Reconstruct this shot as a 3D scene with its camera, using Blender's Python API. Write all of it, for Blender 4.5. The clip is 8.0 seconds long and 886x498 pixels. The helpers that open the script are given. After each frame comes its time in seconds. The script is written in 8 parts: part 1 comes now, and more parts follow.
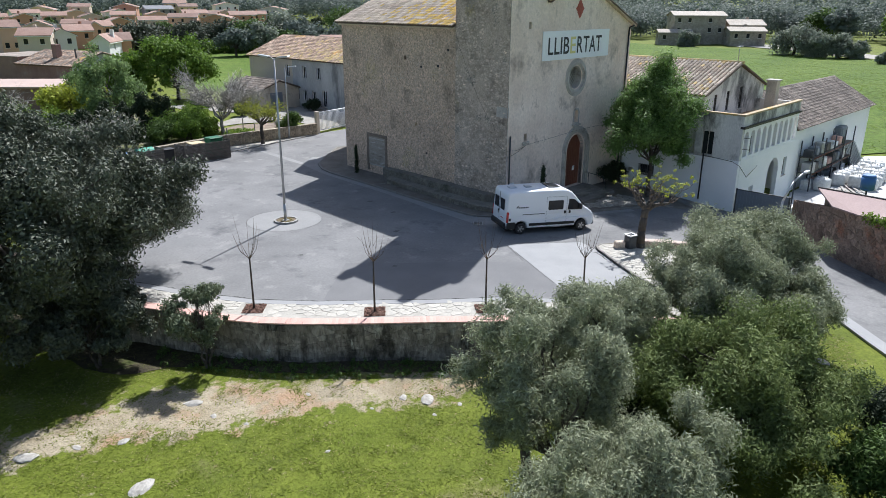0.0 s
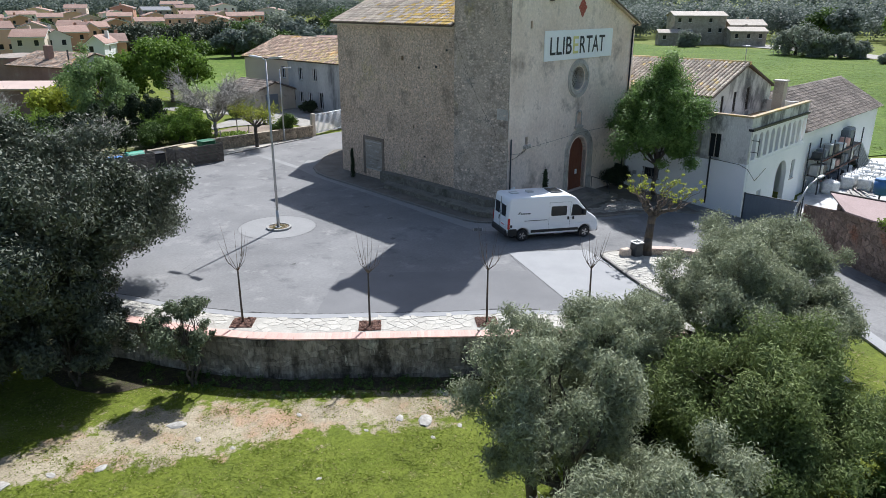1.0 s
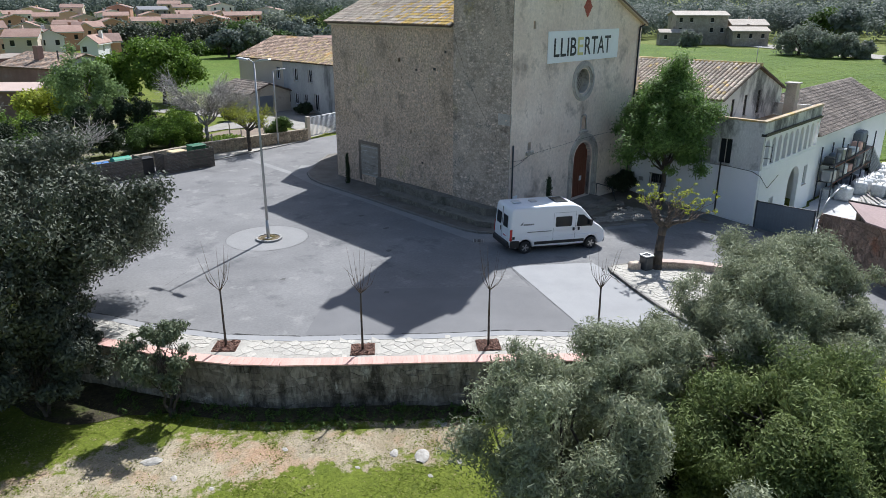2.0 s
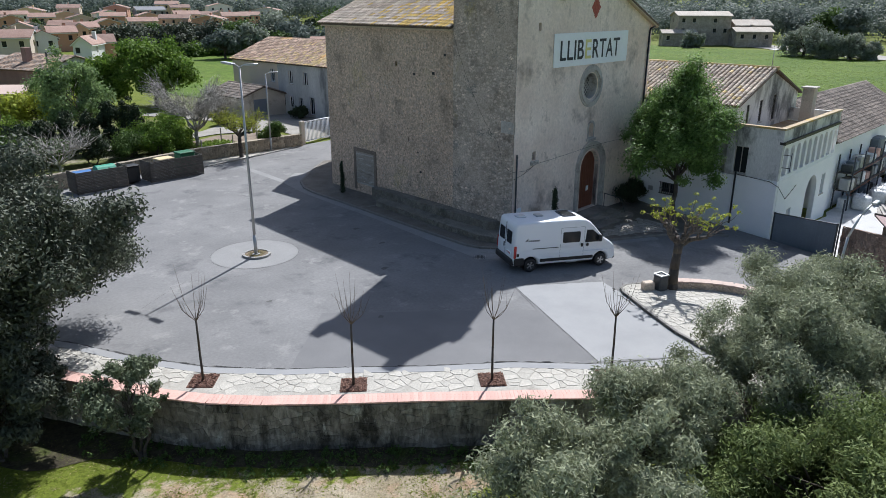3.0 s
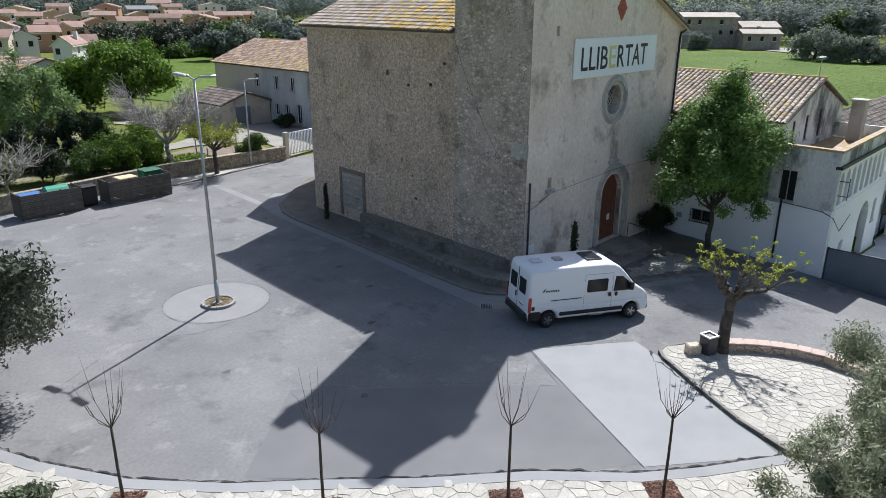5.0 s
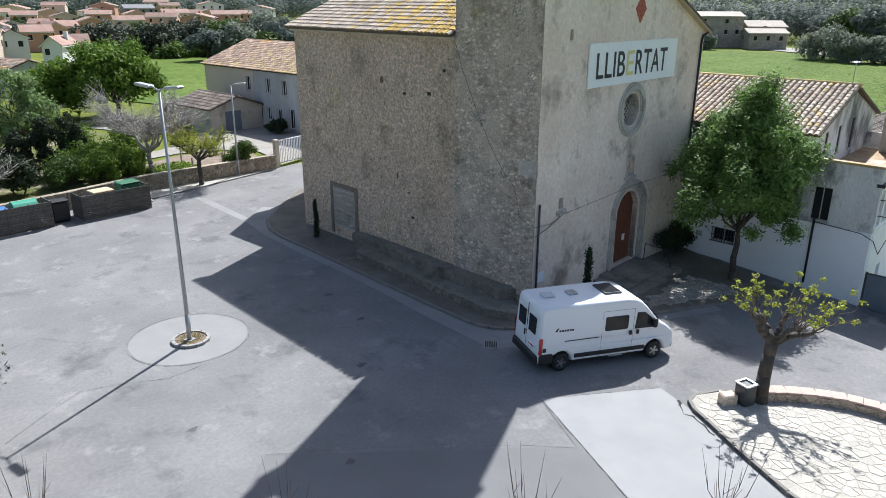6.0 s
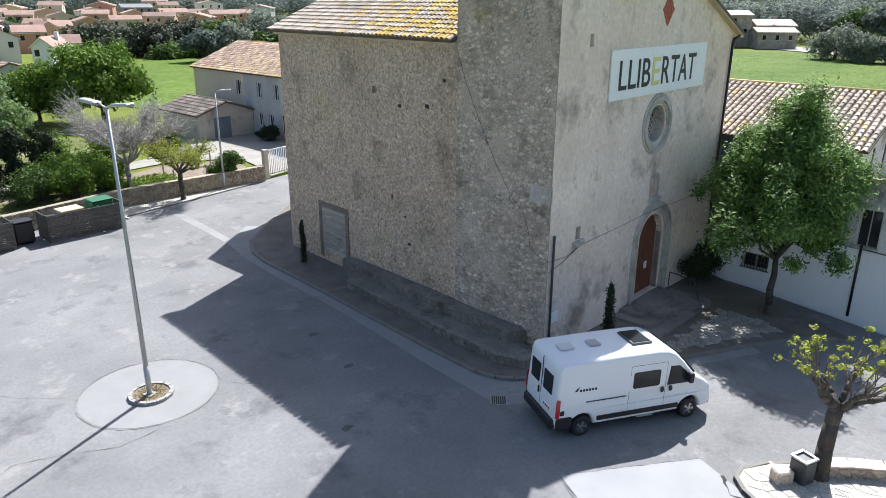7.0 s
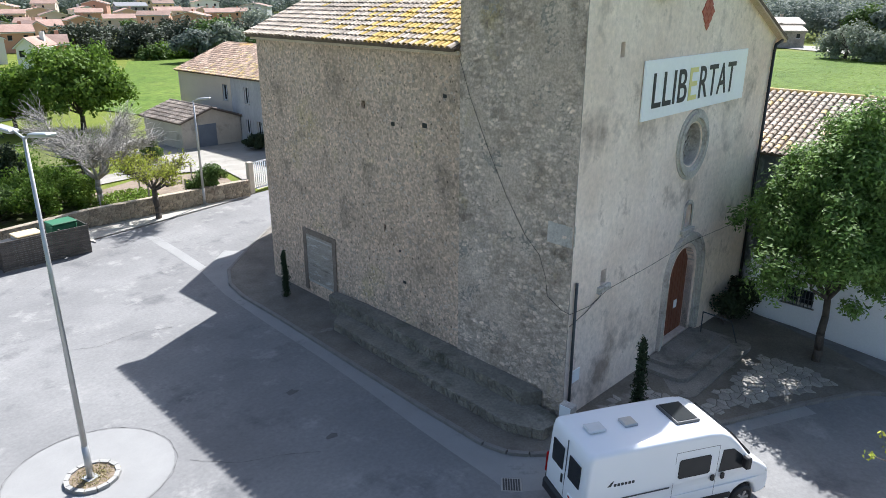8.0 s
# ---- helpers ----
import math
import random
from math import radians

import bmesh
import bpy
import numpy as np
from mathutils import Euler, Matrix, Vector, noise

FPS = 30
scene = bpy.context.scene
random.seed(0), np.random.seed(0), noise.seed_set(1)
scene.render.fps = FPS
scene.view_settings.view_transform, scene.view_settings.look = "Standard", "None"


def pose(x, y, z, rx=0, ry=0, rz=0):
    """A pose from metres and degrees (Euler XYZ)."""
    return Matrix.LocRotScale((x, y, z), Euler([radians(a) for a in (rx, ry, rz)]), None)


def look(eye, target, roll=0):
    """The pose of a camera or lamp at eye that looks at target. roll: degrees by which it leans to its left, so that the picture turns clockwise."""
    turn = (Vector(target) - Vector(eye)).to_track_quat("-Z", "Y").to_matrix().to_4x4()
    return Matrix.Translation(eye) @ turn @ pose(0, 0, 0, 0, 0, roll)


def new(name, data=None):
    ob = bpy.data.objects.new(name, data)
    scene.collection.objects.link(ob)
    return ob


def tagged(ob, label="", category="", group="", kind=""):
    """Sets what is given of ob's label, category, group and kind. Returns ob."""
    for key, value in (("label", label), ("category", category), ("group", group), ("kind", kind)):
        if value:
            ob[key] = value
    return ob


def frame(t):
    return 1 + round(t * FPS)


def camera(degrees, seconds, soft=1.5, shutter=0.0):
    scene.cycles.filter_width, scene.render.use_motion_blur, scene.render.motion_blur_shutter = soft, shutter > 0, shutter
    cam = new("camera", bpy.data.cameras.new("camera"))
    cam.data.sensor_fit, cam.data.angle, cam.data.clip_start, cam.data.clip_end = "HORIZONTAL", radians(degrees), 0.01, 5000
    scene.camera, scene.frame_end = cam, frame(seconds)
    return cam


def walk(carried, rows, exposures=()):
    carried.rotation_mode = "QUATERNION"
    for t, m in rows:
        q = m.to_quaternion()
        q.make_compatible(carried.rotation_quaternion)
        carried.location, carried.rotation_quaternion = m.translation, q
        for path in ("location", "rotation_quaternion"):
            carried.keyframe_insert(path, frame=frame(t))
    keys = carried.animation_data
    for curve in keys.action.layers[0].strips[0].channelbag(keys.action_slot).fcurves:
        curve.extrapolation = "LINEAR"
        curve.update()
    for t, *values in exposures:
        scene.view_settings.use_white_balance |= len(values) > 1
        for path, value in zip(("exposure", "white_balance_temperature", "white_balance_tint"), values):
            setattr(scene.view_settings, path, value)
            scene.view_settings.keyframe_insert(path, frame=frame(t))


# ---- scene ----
cam = camera(64.0, 8.0, soft=0.75)
PATH = [
    (0, (-33.868, -28.848, 13.375), (-32.489, -27.557, 12.718), 0.2),
    (0.5, (-33.312, -28.405, 13.267), (-31.934, -27.112, 12.613), 0.1),
    (1, (-32.638, -27.716, 13.231), (-31.256, -26.426, 12.576), 0.1),
    (1.5, (-31.846, -26.973, 13.213), (-30.463, -25.685, 12.557), 0.1),
    (3, (-28.884, -24.296, 13.217), (-27.501, -23.009, 12.562), 0.1),
    (3.5, (-27.786, -23.192, 13.166), (-26.4, -21.908, 12.512), 0.2),
    (4, (-26.551, -22.003, 13.136), (-25.163, -20.72, 12.483), 0.3),
    (4.5, (-25.265, -20.801, 13.153), (-23.876, -19.519, 12.499), 0.3),
    (6, (-21.155, -17.03, 13.246), (-19.767, -15.749, 12.588), 0.3),
    (6.5, (-19.595, -15.666, 13.303), (-18.21, -14.384, 12.642), 0.3),
    (7, (-17.967, -14.181, 13.307), (-16.584, -12.897, 12.646), 0.2),
    (7.5, (-16.281, -12.63, 13.378), (-14.899, -11.347, 12.713), 0.2),
    (8, (-14.616, -11.009, 13.42), (-13.233, -9.727, 12.753), 0.1),
]
walk(cam, [(t, look(eye, target, roll)) for t, eye, target, roll in PATH],
     [(0, 0.6, 6250, 10), (1.5, 0.56, 6230, 10), (3.5, 0.38, 6230, 10), (4.5, 0.4, 6250, 10), (6, 0.76, 6330, 10), (8, 1.16, 6350, 10)])

# ---- daylight ----
SUN = Vector((7.88, 3.3, 10.2)).normalized()
world = bpy.data.worlds.new("world")
scene.world = world
world.use_nodes = True
wn, wl = world.node_tree.nodes, world.node_tree.links
sky = wn.new("ShaderNodeTexSky")
sky.sky_type, sky.sun_disc = "NISHITA", False
sky.sun_elevation, sky.sun_rotation = math.asin(SUN.z), math.atan2(SUN.x, SUN.y)
sky.air_density, sky.dust_density = 1.0, 1.6
wl.new(sky.outputs[0], wn["Background"].inputs[0])
wn["Background"].inputs[1].default_value = 0.088
sun = new("sun", bpy.data.lights.new("sun", "SUN"))
sun.data.energy, sun.data.angle, sun.data.color = 4.6, radians(0.53), (0.985, 0.98, 0.985)
sun.matrix_world = look(tuple(SUN * 100), (0, 0, 0))

# ---- materials ----
def pbr(name, c1, c2, scale=1.0, rough=0.85, bump=0.3, bump_scale=25.0, fine=0.25, c3=None, c3_scale=0.3, c3_at=0.55,
        island=0.0, objrand=0.0, metal=0.0, stretch=(1, 1, 1), fine_scale=None, dist=0.02, rubble=None, spots=None, c4=None, c4_scale=0.8, c4_at=0.58):
    """Two colours mixed by a broad noise, a fine grain over it, optional stains of a third colour, and relief."""
    m = bpy.data.materials.new(name)
    m.use_nodes = True
    n, l = m.node_tree.nodes, m.node_tree.links
    b = n["Principled BSDF"]
    tc = n.new("ShaderNodeTexCoord")
    mp = n.new("ShaderNodeMapping")
    mp.inputs["Scale"].default_value = stretch
    l.new(tc.outputs["Object"], mp.inputs["Vector"])

    def nz(s, detail=4.0, r=0.6):
        t = n.new("ShaderNodeTexNoise")
        t.inputs["Scale"].default_value, t.inputs["Detail"].default_value, t.inputs["Roughness"].default_value = s, detail, r
        l.new(mp.outputs[0], t.inputs["Vector"])
        return t

    def mix(kind, fac, a, bb):
        x = n.new("ShaderNodeMix")
        x.data_type, x.blend_type = "RGBA", kind
        for sock, v in ((x.inputs[0], fac), (x.inputs[6], a), (x.inputs[7], bb)):
            if isinstance(v, (tuple, list)):
                sock.default_value = (*v, 1) if len(v) == 3 else v
            elif isinstance(v, (int, float)):
                sock.default_value = v
            else:
                l.new(v, sock)
        return x.outputs[2]

    def ramp(sock, lo, hi):
        r = n.new("ShaderNodeMapRange")
        r.inputs[1].default_value, r.inputs[2].default_value = lo, hi
        l.new(sock, r.inputs[0])
        return r.outputs[0]

    col = mix("MIX", ramp(nz(scale).outputs["Fac"], 0.3, 0.7), c1, c2)
    if c3:
        col = mix("MIX", ramp(nz(c3_scale, 6.0, 0.65).outputs["Fac"], c3_at, c3_at + 0.12), col, c3)
    if c4:
        col = mix("MIX", ramp(nz(c4_scale, 8.0, 0.7).outputs["Fac"], c4_at, c4_at + 0.1), col, c4)
    joints = None
    if rubble:
        rs, amount, joint = rubble
        warp = n.new("ShaderNodeMix")
        warp.data_type = "VECTOR"
        warp.inputs[0].default_value = 0.12
        l.new(mp.outputs[0], warp.inputs[4])
        l.new(nz(2.5, 3.0).outputs["Color"], warp.inputs[5])
        vo, ve = n.new("ShaderNodeTexVoronoi"), n.new("ShaderNodeTexVoronoi")
        ve.feature = "DISTANCE_TO_EDGE"
        for v in (vo, ve):
            v.inputs["Scale"].default_value = rs
            l.new(warp.outputs[1], v.inputs["Vector"])
        tone = n.new("ShaderNodeSeparateColor")
        l.new(vo.outputs["Color"], tone.inputs[0])
        tr = n.new("ShaderNodeMapRange")
        tr.inputs[3].default_value, tr.inputs[4].default_value = 1 - amount, 1 + amount
        l.new(tone.outputs[0], tr.inputs[0])
        col = mix("MULTIPLY", 1.0, col, tr.outputs[0])
        joints = n.new("ShaderNodeMapRange")
        joints.inputs[2].default_value = 0.09
        joints.inputs[3].default_value = 1 - joint
        l.new(ve.outputs["Distance"], joints.inputs[0])
        col = mix("MULTIPLY", 1.0, col, joints.outputs[0])
    if spots:
        ss, thr, tone_ = spots
        vs_ = n.new("ShaderNodeTexVoronoi")
        vs_.inputs["Scale"].default_value = ss
        l.new(mp.outputs[0], vs_.inputs["Vector"])
        sm = n.new("ShaderNodeMapRange")
        sm.inputs[1].default_value, sm.inputs[2].default_value, sm.inputs[3].default_value = thr * 0.5, thr, tone_
        l.new(vs_.outputs["Distance"], sm.inputs[0])
        col = mix("MULTIPLY", 1.0, col, sm.outputs[0])
    if fine:
        g = ramp(nz(fine_scale or bump_scale, 3.0, 0.7).outputs["Fac"], 0.25, 0.75)
        gg = n.new("ShaderNodeMapRange")
        gg.inputs[3].default_value, gg.inputs[4].default_value = 1 - fine, 1 + fine
        l.new(g, gg.inputs[0])
        col = mix("MULTIPLY", 1.0, col, gg.outputs[0])
    for amount, sock in ((island, "Random Per Island"), (objrand, "Random")):
        if amount:
            src = n.new("ShaderNodeNewGeometry" if sock == "Random Per Island" else "ShaderNodeObjectInfo")
            rr = n.new("ShaderNodeMapRange")
            rr.inputs[3].default_value, rr.inputs[4].default_value = 1 - amount, 1 + amount
            l.new(src.outputs[sock], rr.inputs[0])
            col = mix("MULTIPLY", 1.0, col, rr.outputs[0])
    l.new(col, b.inputs["Base Color"])
    b.inputs["Roughness"].default_value, b.inputs["Metallic"].default_value = rough, metal
    if bump:
        bp = n.new("ShaderNodeBump")
        bp.inputs["Strength"].default_value, bp.inputs["Distance"].default_value = bump, dist
        hgt = nz(bump_scale, 5.0, 0.65).outputs["Fac"]
        if joints:
            ad = n.new("ShaderNodeMath")
            ad.operation = "ADD"
            l.new(hgt, ad.inputs[0])
            l.new(joints.outputs[0], ad.inputs[1])
            hgt = ad.outputs[0]
        l.new(hgt, bp.inputs["Height"])
        l.new(bp.outputs[0], b.inputs["Normal"])
    return m


def leafy(name, c1, c2, rough=0.7, scale=0.8, trans=0.25, island=0.35, gloss=0.25):
    """Foliage: colour by leaf and by clump, some light passing through."""
    m = pbr(name, c1, c2, scale=scale, rough=rough, bump=0, fine=0.0, island=island)
    n, l = m.node_tree.nodes, m.node_tree.links
    b = n["Principled BSDF"]
    b.inputs["Specular IOR Level"].default_value = gloss
    t = n.new("ShaderNodeBsdfTranslucent")
    l.new(b.inputs["Base Color"].links[0].from_socket, t.inputs[0])
    ms = n.new("ShaderNodeMixShader")
    ms.inputs[0].default_value = trans
    l.new(b.outputs[0], ms.inputs[1])
    l.new(t.outputs[0], ms.inputs[2])
    l.new(ms.outputs[0], n["Material Output"].inputs[0])
    return m


M = {}
M["asphalt"] = pbr("asphalt", (0.175, 0.174, 0.173), (0.25, 0.247, 0.243), scale=0.2, rough=0.9, bump=0.25, bump_scale=70, fine=0.13, fine_scale=7,
                   c3=(0.14, 0.14, 0.142), c3_scale=0.34, c3_at=0.55, c4=(0.27, 0.266, 0.258), c4_scale=0.6, c4_at=0.56)
M["concrete"] = pbr("concrete", (0.265, 0.267, 0.268), (0.32, 0.32, 0.317), scale=0.5, rough=0.85, bump=0.15, bump_scale=40, fine=0.08, c4=(0.28, 0.278, 0.272), c4_scale=0.5, c4_at=0.6)
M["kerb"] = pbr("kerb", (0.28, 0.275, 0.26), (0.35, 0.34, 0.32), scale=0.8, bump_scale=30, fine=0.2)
M["mortar"] = pbr("mortar", (0.33, 0.31, 0.268), (0.47, 0.445, 0.39), scale=1.1, bump_scale=20, fine=0.25, c3=(0.28, 0.26, 0.22), c3_scale=0.6, c3_at=0.54)
M["tile_gap"] = pbr("tile_gap", (0.09, 0.065, 0.05), (0.16, 0.12, 0.09), scale=2, bump_scale=20, fine=0.3)
M["damp_white"] = pbr("damp_whitewash", (0.56, 0.55, 0.53), (0.72, 0.71, 0.69), scale=0.5, bump=0.4, bump_scale=10, fine=0.15,
                      c3=(0.13, 0.13, 0.132), c3_scale=0.45, c3_at=0.49, stretch=(1, 1, 0.5), c4=(0.4, 0.395, 0.385), c4_scale=0.9, c4_at=0.56)
M["step_stone"] = pbr("worn_step", (0.19, 0.175, 0.155), (0.3, 0.28, 0.25), scale=0.8, bump=0.4, bump_scale=16, fine=0.3, c3=(0.13, 0.12, 0.105), c3_scale=0.9, c3_at=0.52)
M["flag"] = pbr("flagstone", (0.4, 0.375, 0.325), (0.51, 0.48, 0.42), scale=0.9, bump=0.3, bump_scale=18, fine=0.25, objrand=0.1, island=0.1,
                c3=(0.36, 0.34, 0.3), c3_scale=0.7)
M["flag_dark"] = pbr("worn_flagstone", (0.3, 0.28, 0.25), (0.42, 0.39, 0.34), scale=0.8, bump=0.3, bump_scale=18, fine=0.2, objrand=0.18, island=0.15)
M["mulch"] = pbr("bark_mulch", (0.13, 0.06, 0.04), (0.22, 0.12, 0.085), scale=9, bump=0.9, bump_scale=30, fine=0.5, island=0.5)
M["coping"] = pbr("pink_brick_coping", (0.55, 0.32, 0.265), (0.65, 0.43, 0.365), scale=0.5, bump=0.3, bump_scale=14, fine=0.15, objrand=0.1, island=0.1,
                  c3=(0.62, 0.5, 0.44), c3_scale=0.25, c3_at=0.57)
M["retain"] = pbr("rubble_wall", (0.19, 0.165, 0.135), (0.34, 0.305, 0.26), scale=1.5, bump=1.0, bump_scale=7, fine=0.5, fine_scale=7, objrand=0.3, island=0.32,
                  c3=(0.075, 0.067, 0.055), c3_scale=1.1, c3_at=0.52, dist=0.06, stretch=(1, 1, 0.35), c4=(0.42, 0.4, 0.345), c4_scale=1.3, c4_at=0.57)
M["ground"] = pbr("meadow_soil", (0.105, 0.136, 0.017), (0.148, 0.175, 0.026), scale=0.5, bump=0.5, bump_scale=14, fine=0.4, fine_scale=7,
                  c3=(0.2, 0.18, 0.09), c3_scale=0.14, c3_at=0.6, dist=0.04, c4=(0.09, 0.115, 0.018), c4_scale=0.3, c4_at=0.54)
M["cap_lichen"] = pbr("lichened_cap", (0.36, 0.25, 0.12), (0.46, 0.38, 0.27), scale=0.8, bump=0.4, bump_scale=20, fine=0.3, c3=(0.5, 0.33, 0.07), c3_scale=0.7, c3_at=0.52)
M["rust_floor"] = pbr("rusty_terrace", (0.3, 0.18, 0.09), (0.45, 0.33, 0.2), scale=0.6, bump=0.4, bump_scale=12, fine=0.3, c3=(0.5, 0.45, 0.38), c3_scale=0.4, c3_at=0.52)
M["brick_rubble"] = pbr("reddish_rubble", (0.2, 0.14, 0.11), (0.32, 0.24, 0.19), scale=1.2, bump=1.0, bump_scale=8, fine=0.4, island=0.3, c3=(0.28, 0.14, 0.09), c3_scale=0.6, c3_at=0.56, dist=0.06)
M["pink_flat"] = pbr("dull_pink_roof", (0.3, 0.215, 0.2), (0.38, 0.28, 0.26), scale=0.3, bump=0.3, bump_scale=10, fine=0.15)
M["plaster"] = pbr("old_lime_plaster", (0.76, 0.62, 0.52), (0.93, 0.81, 0.71), scale=0.45, bump=0.8, bump_scale=4, fine=0.16, fine_scale=5,
                   c3=(0.4, 0.32, 0.265), c3_scale=0.3, c3_at=0.55, c4=(0.58, 0.47, 0.39), c4_scale=0.9, c4_at=0.56, dist=0.05, stretch=(1, 1, 0.9))
M["sidewall"] = pbr("pebbled_render", (0.56, 0.42, 0.31), (0.71, 0.55, 0.425), scale=0.3, bump=1.0, bump_scale=13, fine=0.3, fine_scale=7,
                    c3=(0.56, 0.44, 0.27), c3_scale=0.3, c3_at=0.58, dist=0.05, rubble=(11, 0.26, 0.14), spots=(3.0, 0.16, 0.3), c4=(0.43, 0.33, 0.25), c4_scale=0.45, c4_at=0.54)
M["stone"] = pbr("church_rubble", (0.45, 0.36, 0.285), (0.66, 0.555, 0.46), scale=0.9, bump=0.8, bump_scale=14, fine=0.35, fine_scale=12, island=0.2,
                 c3=(0.46, 0.37, 0.22), c3_scale=0.5, c3_at=0.6, c4=(0.31, 0.25, 0.2), c4_scale=0.45, c4_at=0.53, dist=0.04)
M["gutter"] = pbr("gutter_concrete", (0.25, 0.25, 0.245), (0.31, 0.308, 0.3), scale=0.5, rough=0.88, bump=0.15, bump_scale=40, fine=0.1, c4=(0.2, 0.2, 0.198), c4_scale=0.7, c4_at=0.57)
M["scraped"] = pbr("scraped_plaster", (0.3, 0.26, 0.22), (0.42, 0.38, 0.33), scale=1.2, bump=0.6, bump_scale=12, fine=0.3, stretch=(0.5, 0.5, 2.5),
                   c3=(0.62, 0.58, 0.53), c3_scale=2.2, c3_at=0.55, c4=(0.22, 0.19, 0.16), c4_scale=1.1, c4_at=0.56)
M["cut_stone"] = pbr("dressed_stone", (0.4, 0.365, 0.325), (0.58, 0.54, 0.485), scale=1.5, bump=0.4, bump_scale=14, fine=0.25, c3=(0.26, 0.235, 0.205), c3_scale=0.9, c3_at=0.55)
M["joint_dark"] = pbr("dark_mortar", (0.26, 0.225, 0.185), (0.36, 0.32, 0.275), scale=1.5, bump=0.8, bump_scale=10, fine=0.4)
M["roof_tile"] = pbr("clay_tile", (0.4, 0.31, 0.23), (0.64, 0.55, 0.45), scale=0.6, bump=0.4, bump_scale=20, fine=0.3, objrand=0.3, island=0.3,
                     c3=(0.4, 0.34, 0.2), c3_scale=0.3, c3_at=0.56)
M["roof_gold"] = pbr("golden_lichen_tile", (0.5, 0.31, 0.04), (0.62, 0.45, 0.12), scale=0.8, bump=0.4, bump_scale=20, fine=0.35, objrand=0.3, island=0.3,
                     c3=(0.45, 0.34, 0.2), c3_scale=1.2, c3_at=0.58)
M["roof_lichen"] = pbr("lichened_tile", (0.42, 0.28, 0.085), (0.54, 0.43, 0.23), scale=0.8, bump=0.4, bump_scale=20, fine=0.35, objrand=0.3, island=0.3,
                       c3=(0.45, 0.36, 0.24), c3_scale=1.2, c3_at=0.5)
M["roof_red"] = pbr("red_clay_tile", (0.27, 0.175, 0.12), (0.43, 0.315, 0.23), scale=0.9, bump=0.4, bump_scale=20, fine=0.25, objrand=0.3, island=0.42,
                    c3=(0.5, 0.28, 0.05), c3_scale=0.2, c3_at=0.58)
M["roof_grey"] = pbr("grey_clay_tile", (0.15, 0.122, 0.1), (0.26, 0.215, 0.175), scale=0.5, bump=0.4, bump_scale=20, fine=0.3, objrand=0.2, island=0.4)
M["white"] = pbr("whitewash", (0.84, 0.85, 0.86), (0.89, 0.89, 0.895), scale=0.6, bump=0.15, bump_scale=15, fine=0.05)
M["yard_concrete"] = pbr("pale_concrete", (0.46, 0.455, 0.445), (0.56, 0.555, 0.54), scale=0.4, bump=0.2, bump_scale=30, fine=0.12, c3=(0.36, 0.35, 0.335), c3_scale=0.3, c3_at=0.56)
M["grey_wall"] = pbr("weathered_grey_render", (0.38, 0.372, 0.365), (0.58, 0.57, 0.555), scale=0.5, bump=0.4, bump_scale=10, fine=0.2,
                     c3=(0.19, 0.19, 0.193), c3_scale=0.45, c3_at=0.53, stretch=(1, 1, 0.22))
M["ochre_wall"] = pbr("ochre_render", (0.46, 0.41, 0.33), (0.55, 0.5, 0.42), scale=0.7, bump=0.3, bump_scale=10, fine=0.12,
                      c3=(0.32, 0.28, 0.23), c3_scale=0.5, c3_at=0.56)
M["garden_stone"] = pbr("ochre_rubble", (0.27, 0.225, 0.165), (0.4, 0.34, 0.255), scale=1.5, bump=0.8, bump_scale=9, fine=0.3, island=0.3, c3=(0.2, 0.165, 0.12), c3_scale=0.8, c3_at=0.55, dist=0.04)
M["brown_stone"] = pbr("brown_dressed_stone", (0.17, 0.13, 0.1), (0.26, 0.205, 0.165), scale=1.5, bump=0.6, bump_scale=12, fine=0.3, c3=(0.33, 0.27, 0.22), c3_scale=1.0, c3_at=0.57)
M["wood_red"] = pbr("red_brown_wood", (0.15, 0.045, 0.022), (0.22, 0.075, 0.04), scale=2.0, rough=0.6, bump=0.3, bump_scale=12, fine=0.2, stretch=(8, 8, 0.6))
M["wood_dark"] = pbr("dark_slats", (0.075, 0.065, 0.055), (0.125, 0.11, 0.095), scale=2.0, rough=0.7, bump=0.3, bump_scale=20, fine=0.25, objrand=0.2)
M["bark"] = pbr("bark", (0.05, 0.041, 0.032), (0.115, 0.095, 0.078), scale=3.0, bump=0.9, bump_scale=14, fine=0.35, stretch=(1, 1, 0.35), dist=0.03)
M["bark_pale"] = pbr("pale_bark", (0.27, 0.25, 0.225), (0.4, 0.375, 0.34), scale=3.0, bump=0.6, bump_scale=14, fine=0.25)
M["metal_grey"] = pbr("galvanised_steel", (0.42, 0.43, 0.43), (0.5, 0.5, 0.5), scale=2, rough=0.45, bump=0.05, bump_scale=30, fine=0.06, metal=0.6)
M["metal_dark"] = pbr("dark_steel", (0.04, 0.045, 0.05), (0.07, 0.075, 0.08), scale=2, rough=0.5, bump=0.1, bump_scale=30, fine=0.1)
M["gate_blue"] = pbr("blue_grey_sheet", (0.14, 0.165, 0.2), (0.18, 0.21, 0.24), scale=1.0, rough=0.55, bump=0.1, bump_scale=20, fine=0.1)
M["black"] = pbr("black_plastic", (0.012, 0.012, 0.013), (0.02, 0.02, 0.022), scale=4, rough=0.55, bump=0.05, bump_scale=40, fine=0.1)
M["dark_glass"] = pbr("dark_pane", (0.02, 0.023, 0.026), (0.03, 0.033, 0.036), scale=1, rough=0.14, bump=0, fine=0)
M["dark_glass"].node_tree.nodes["Principled BSDF"].inputs["Specular IOR Level"].default_value = 0.28
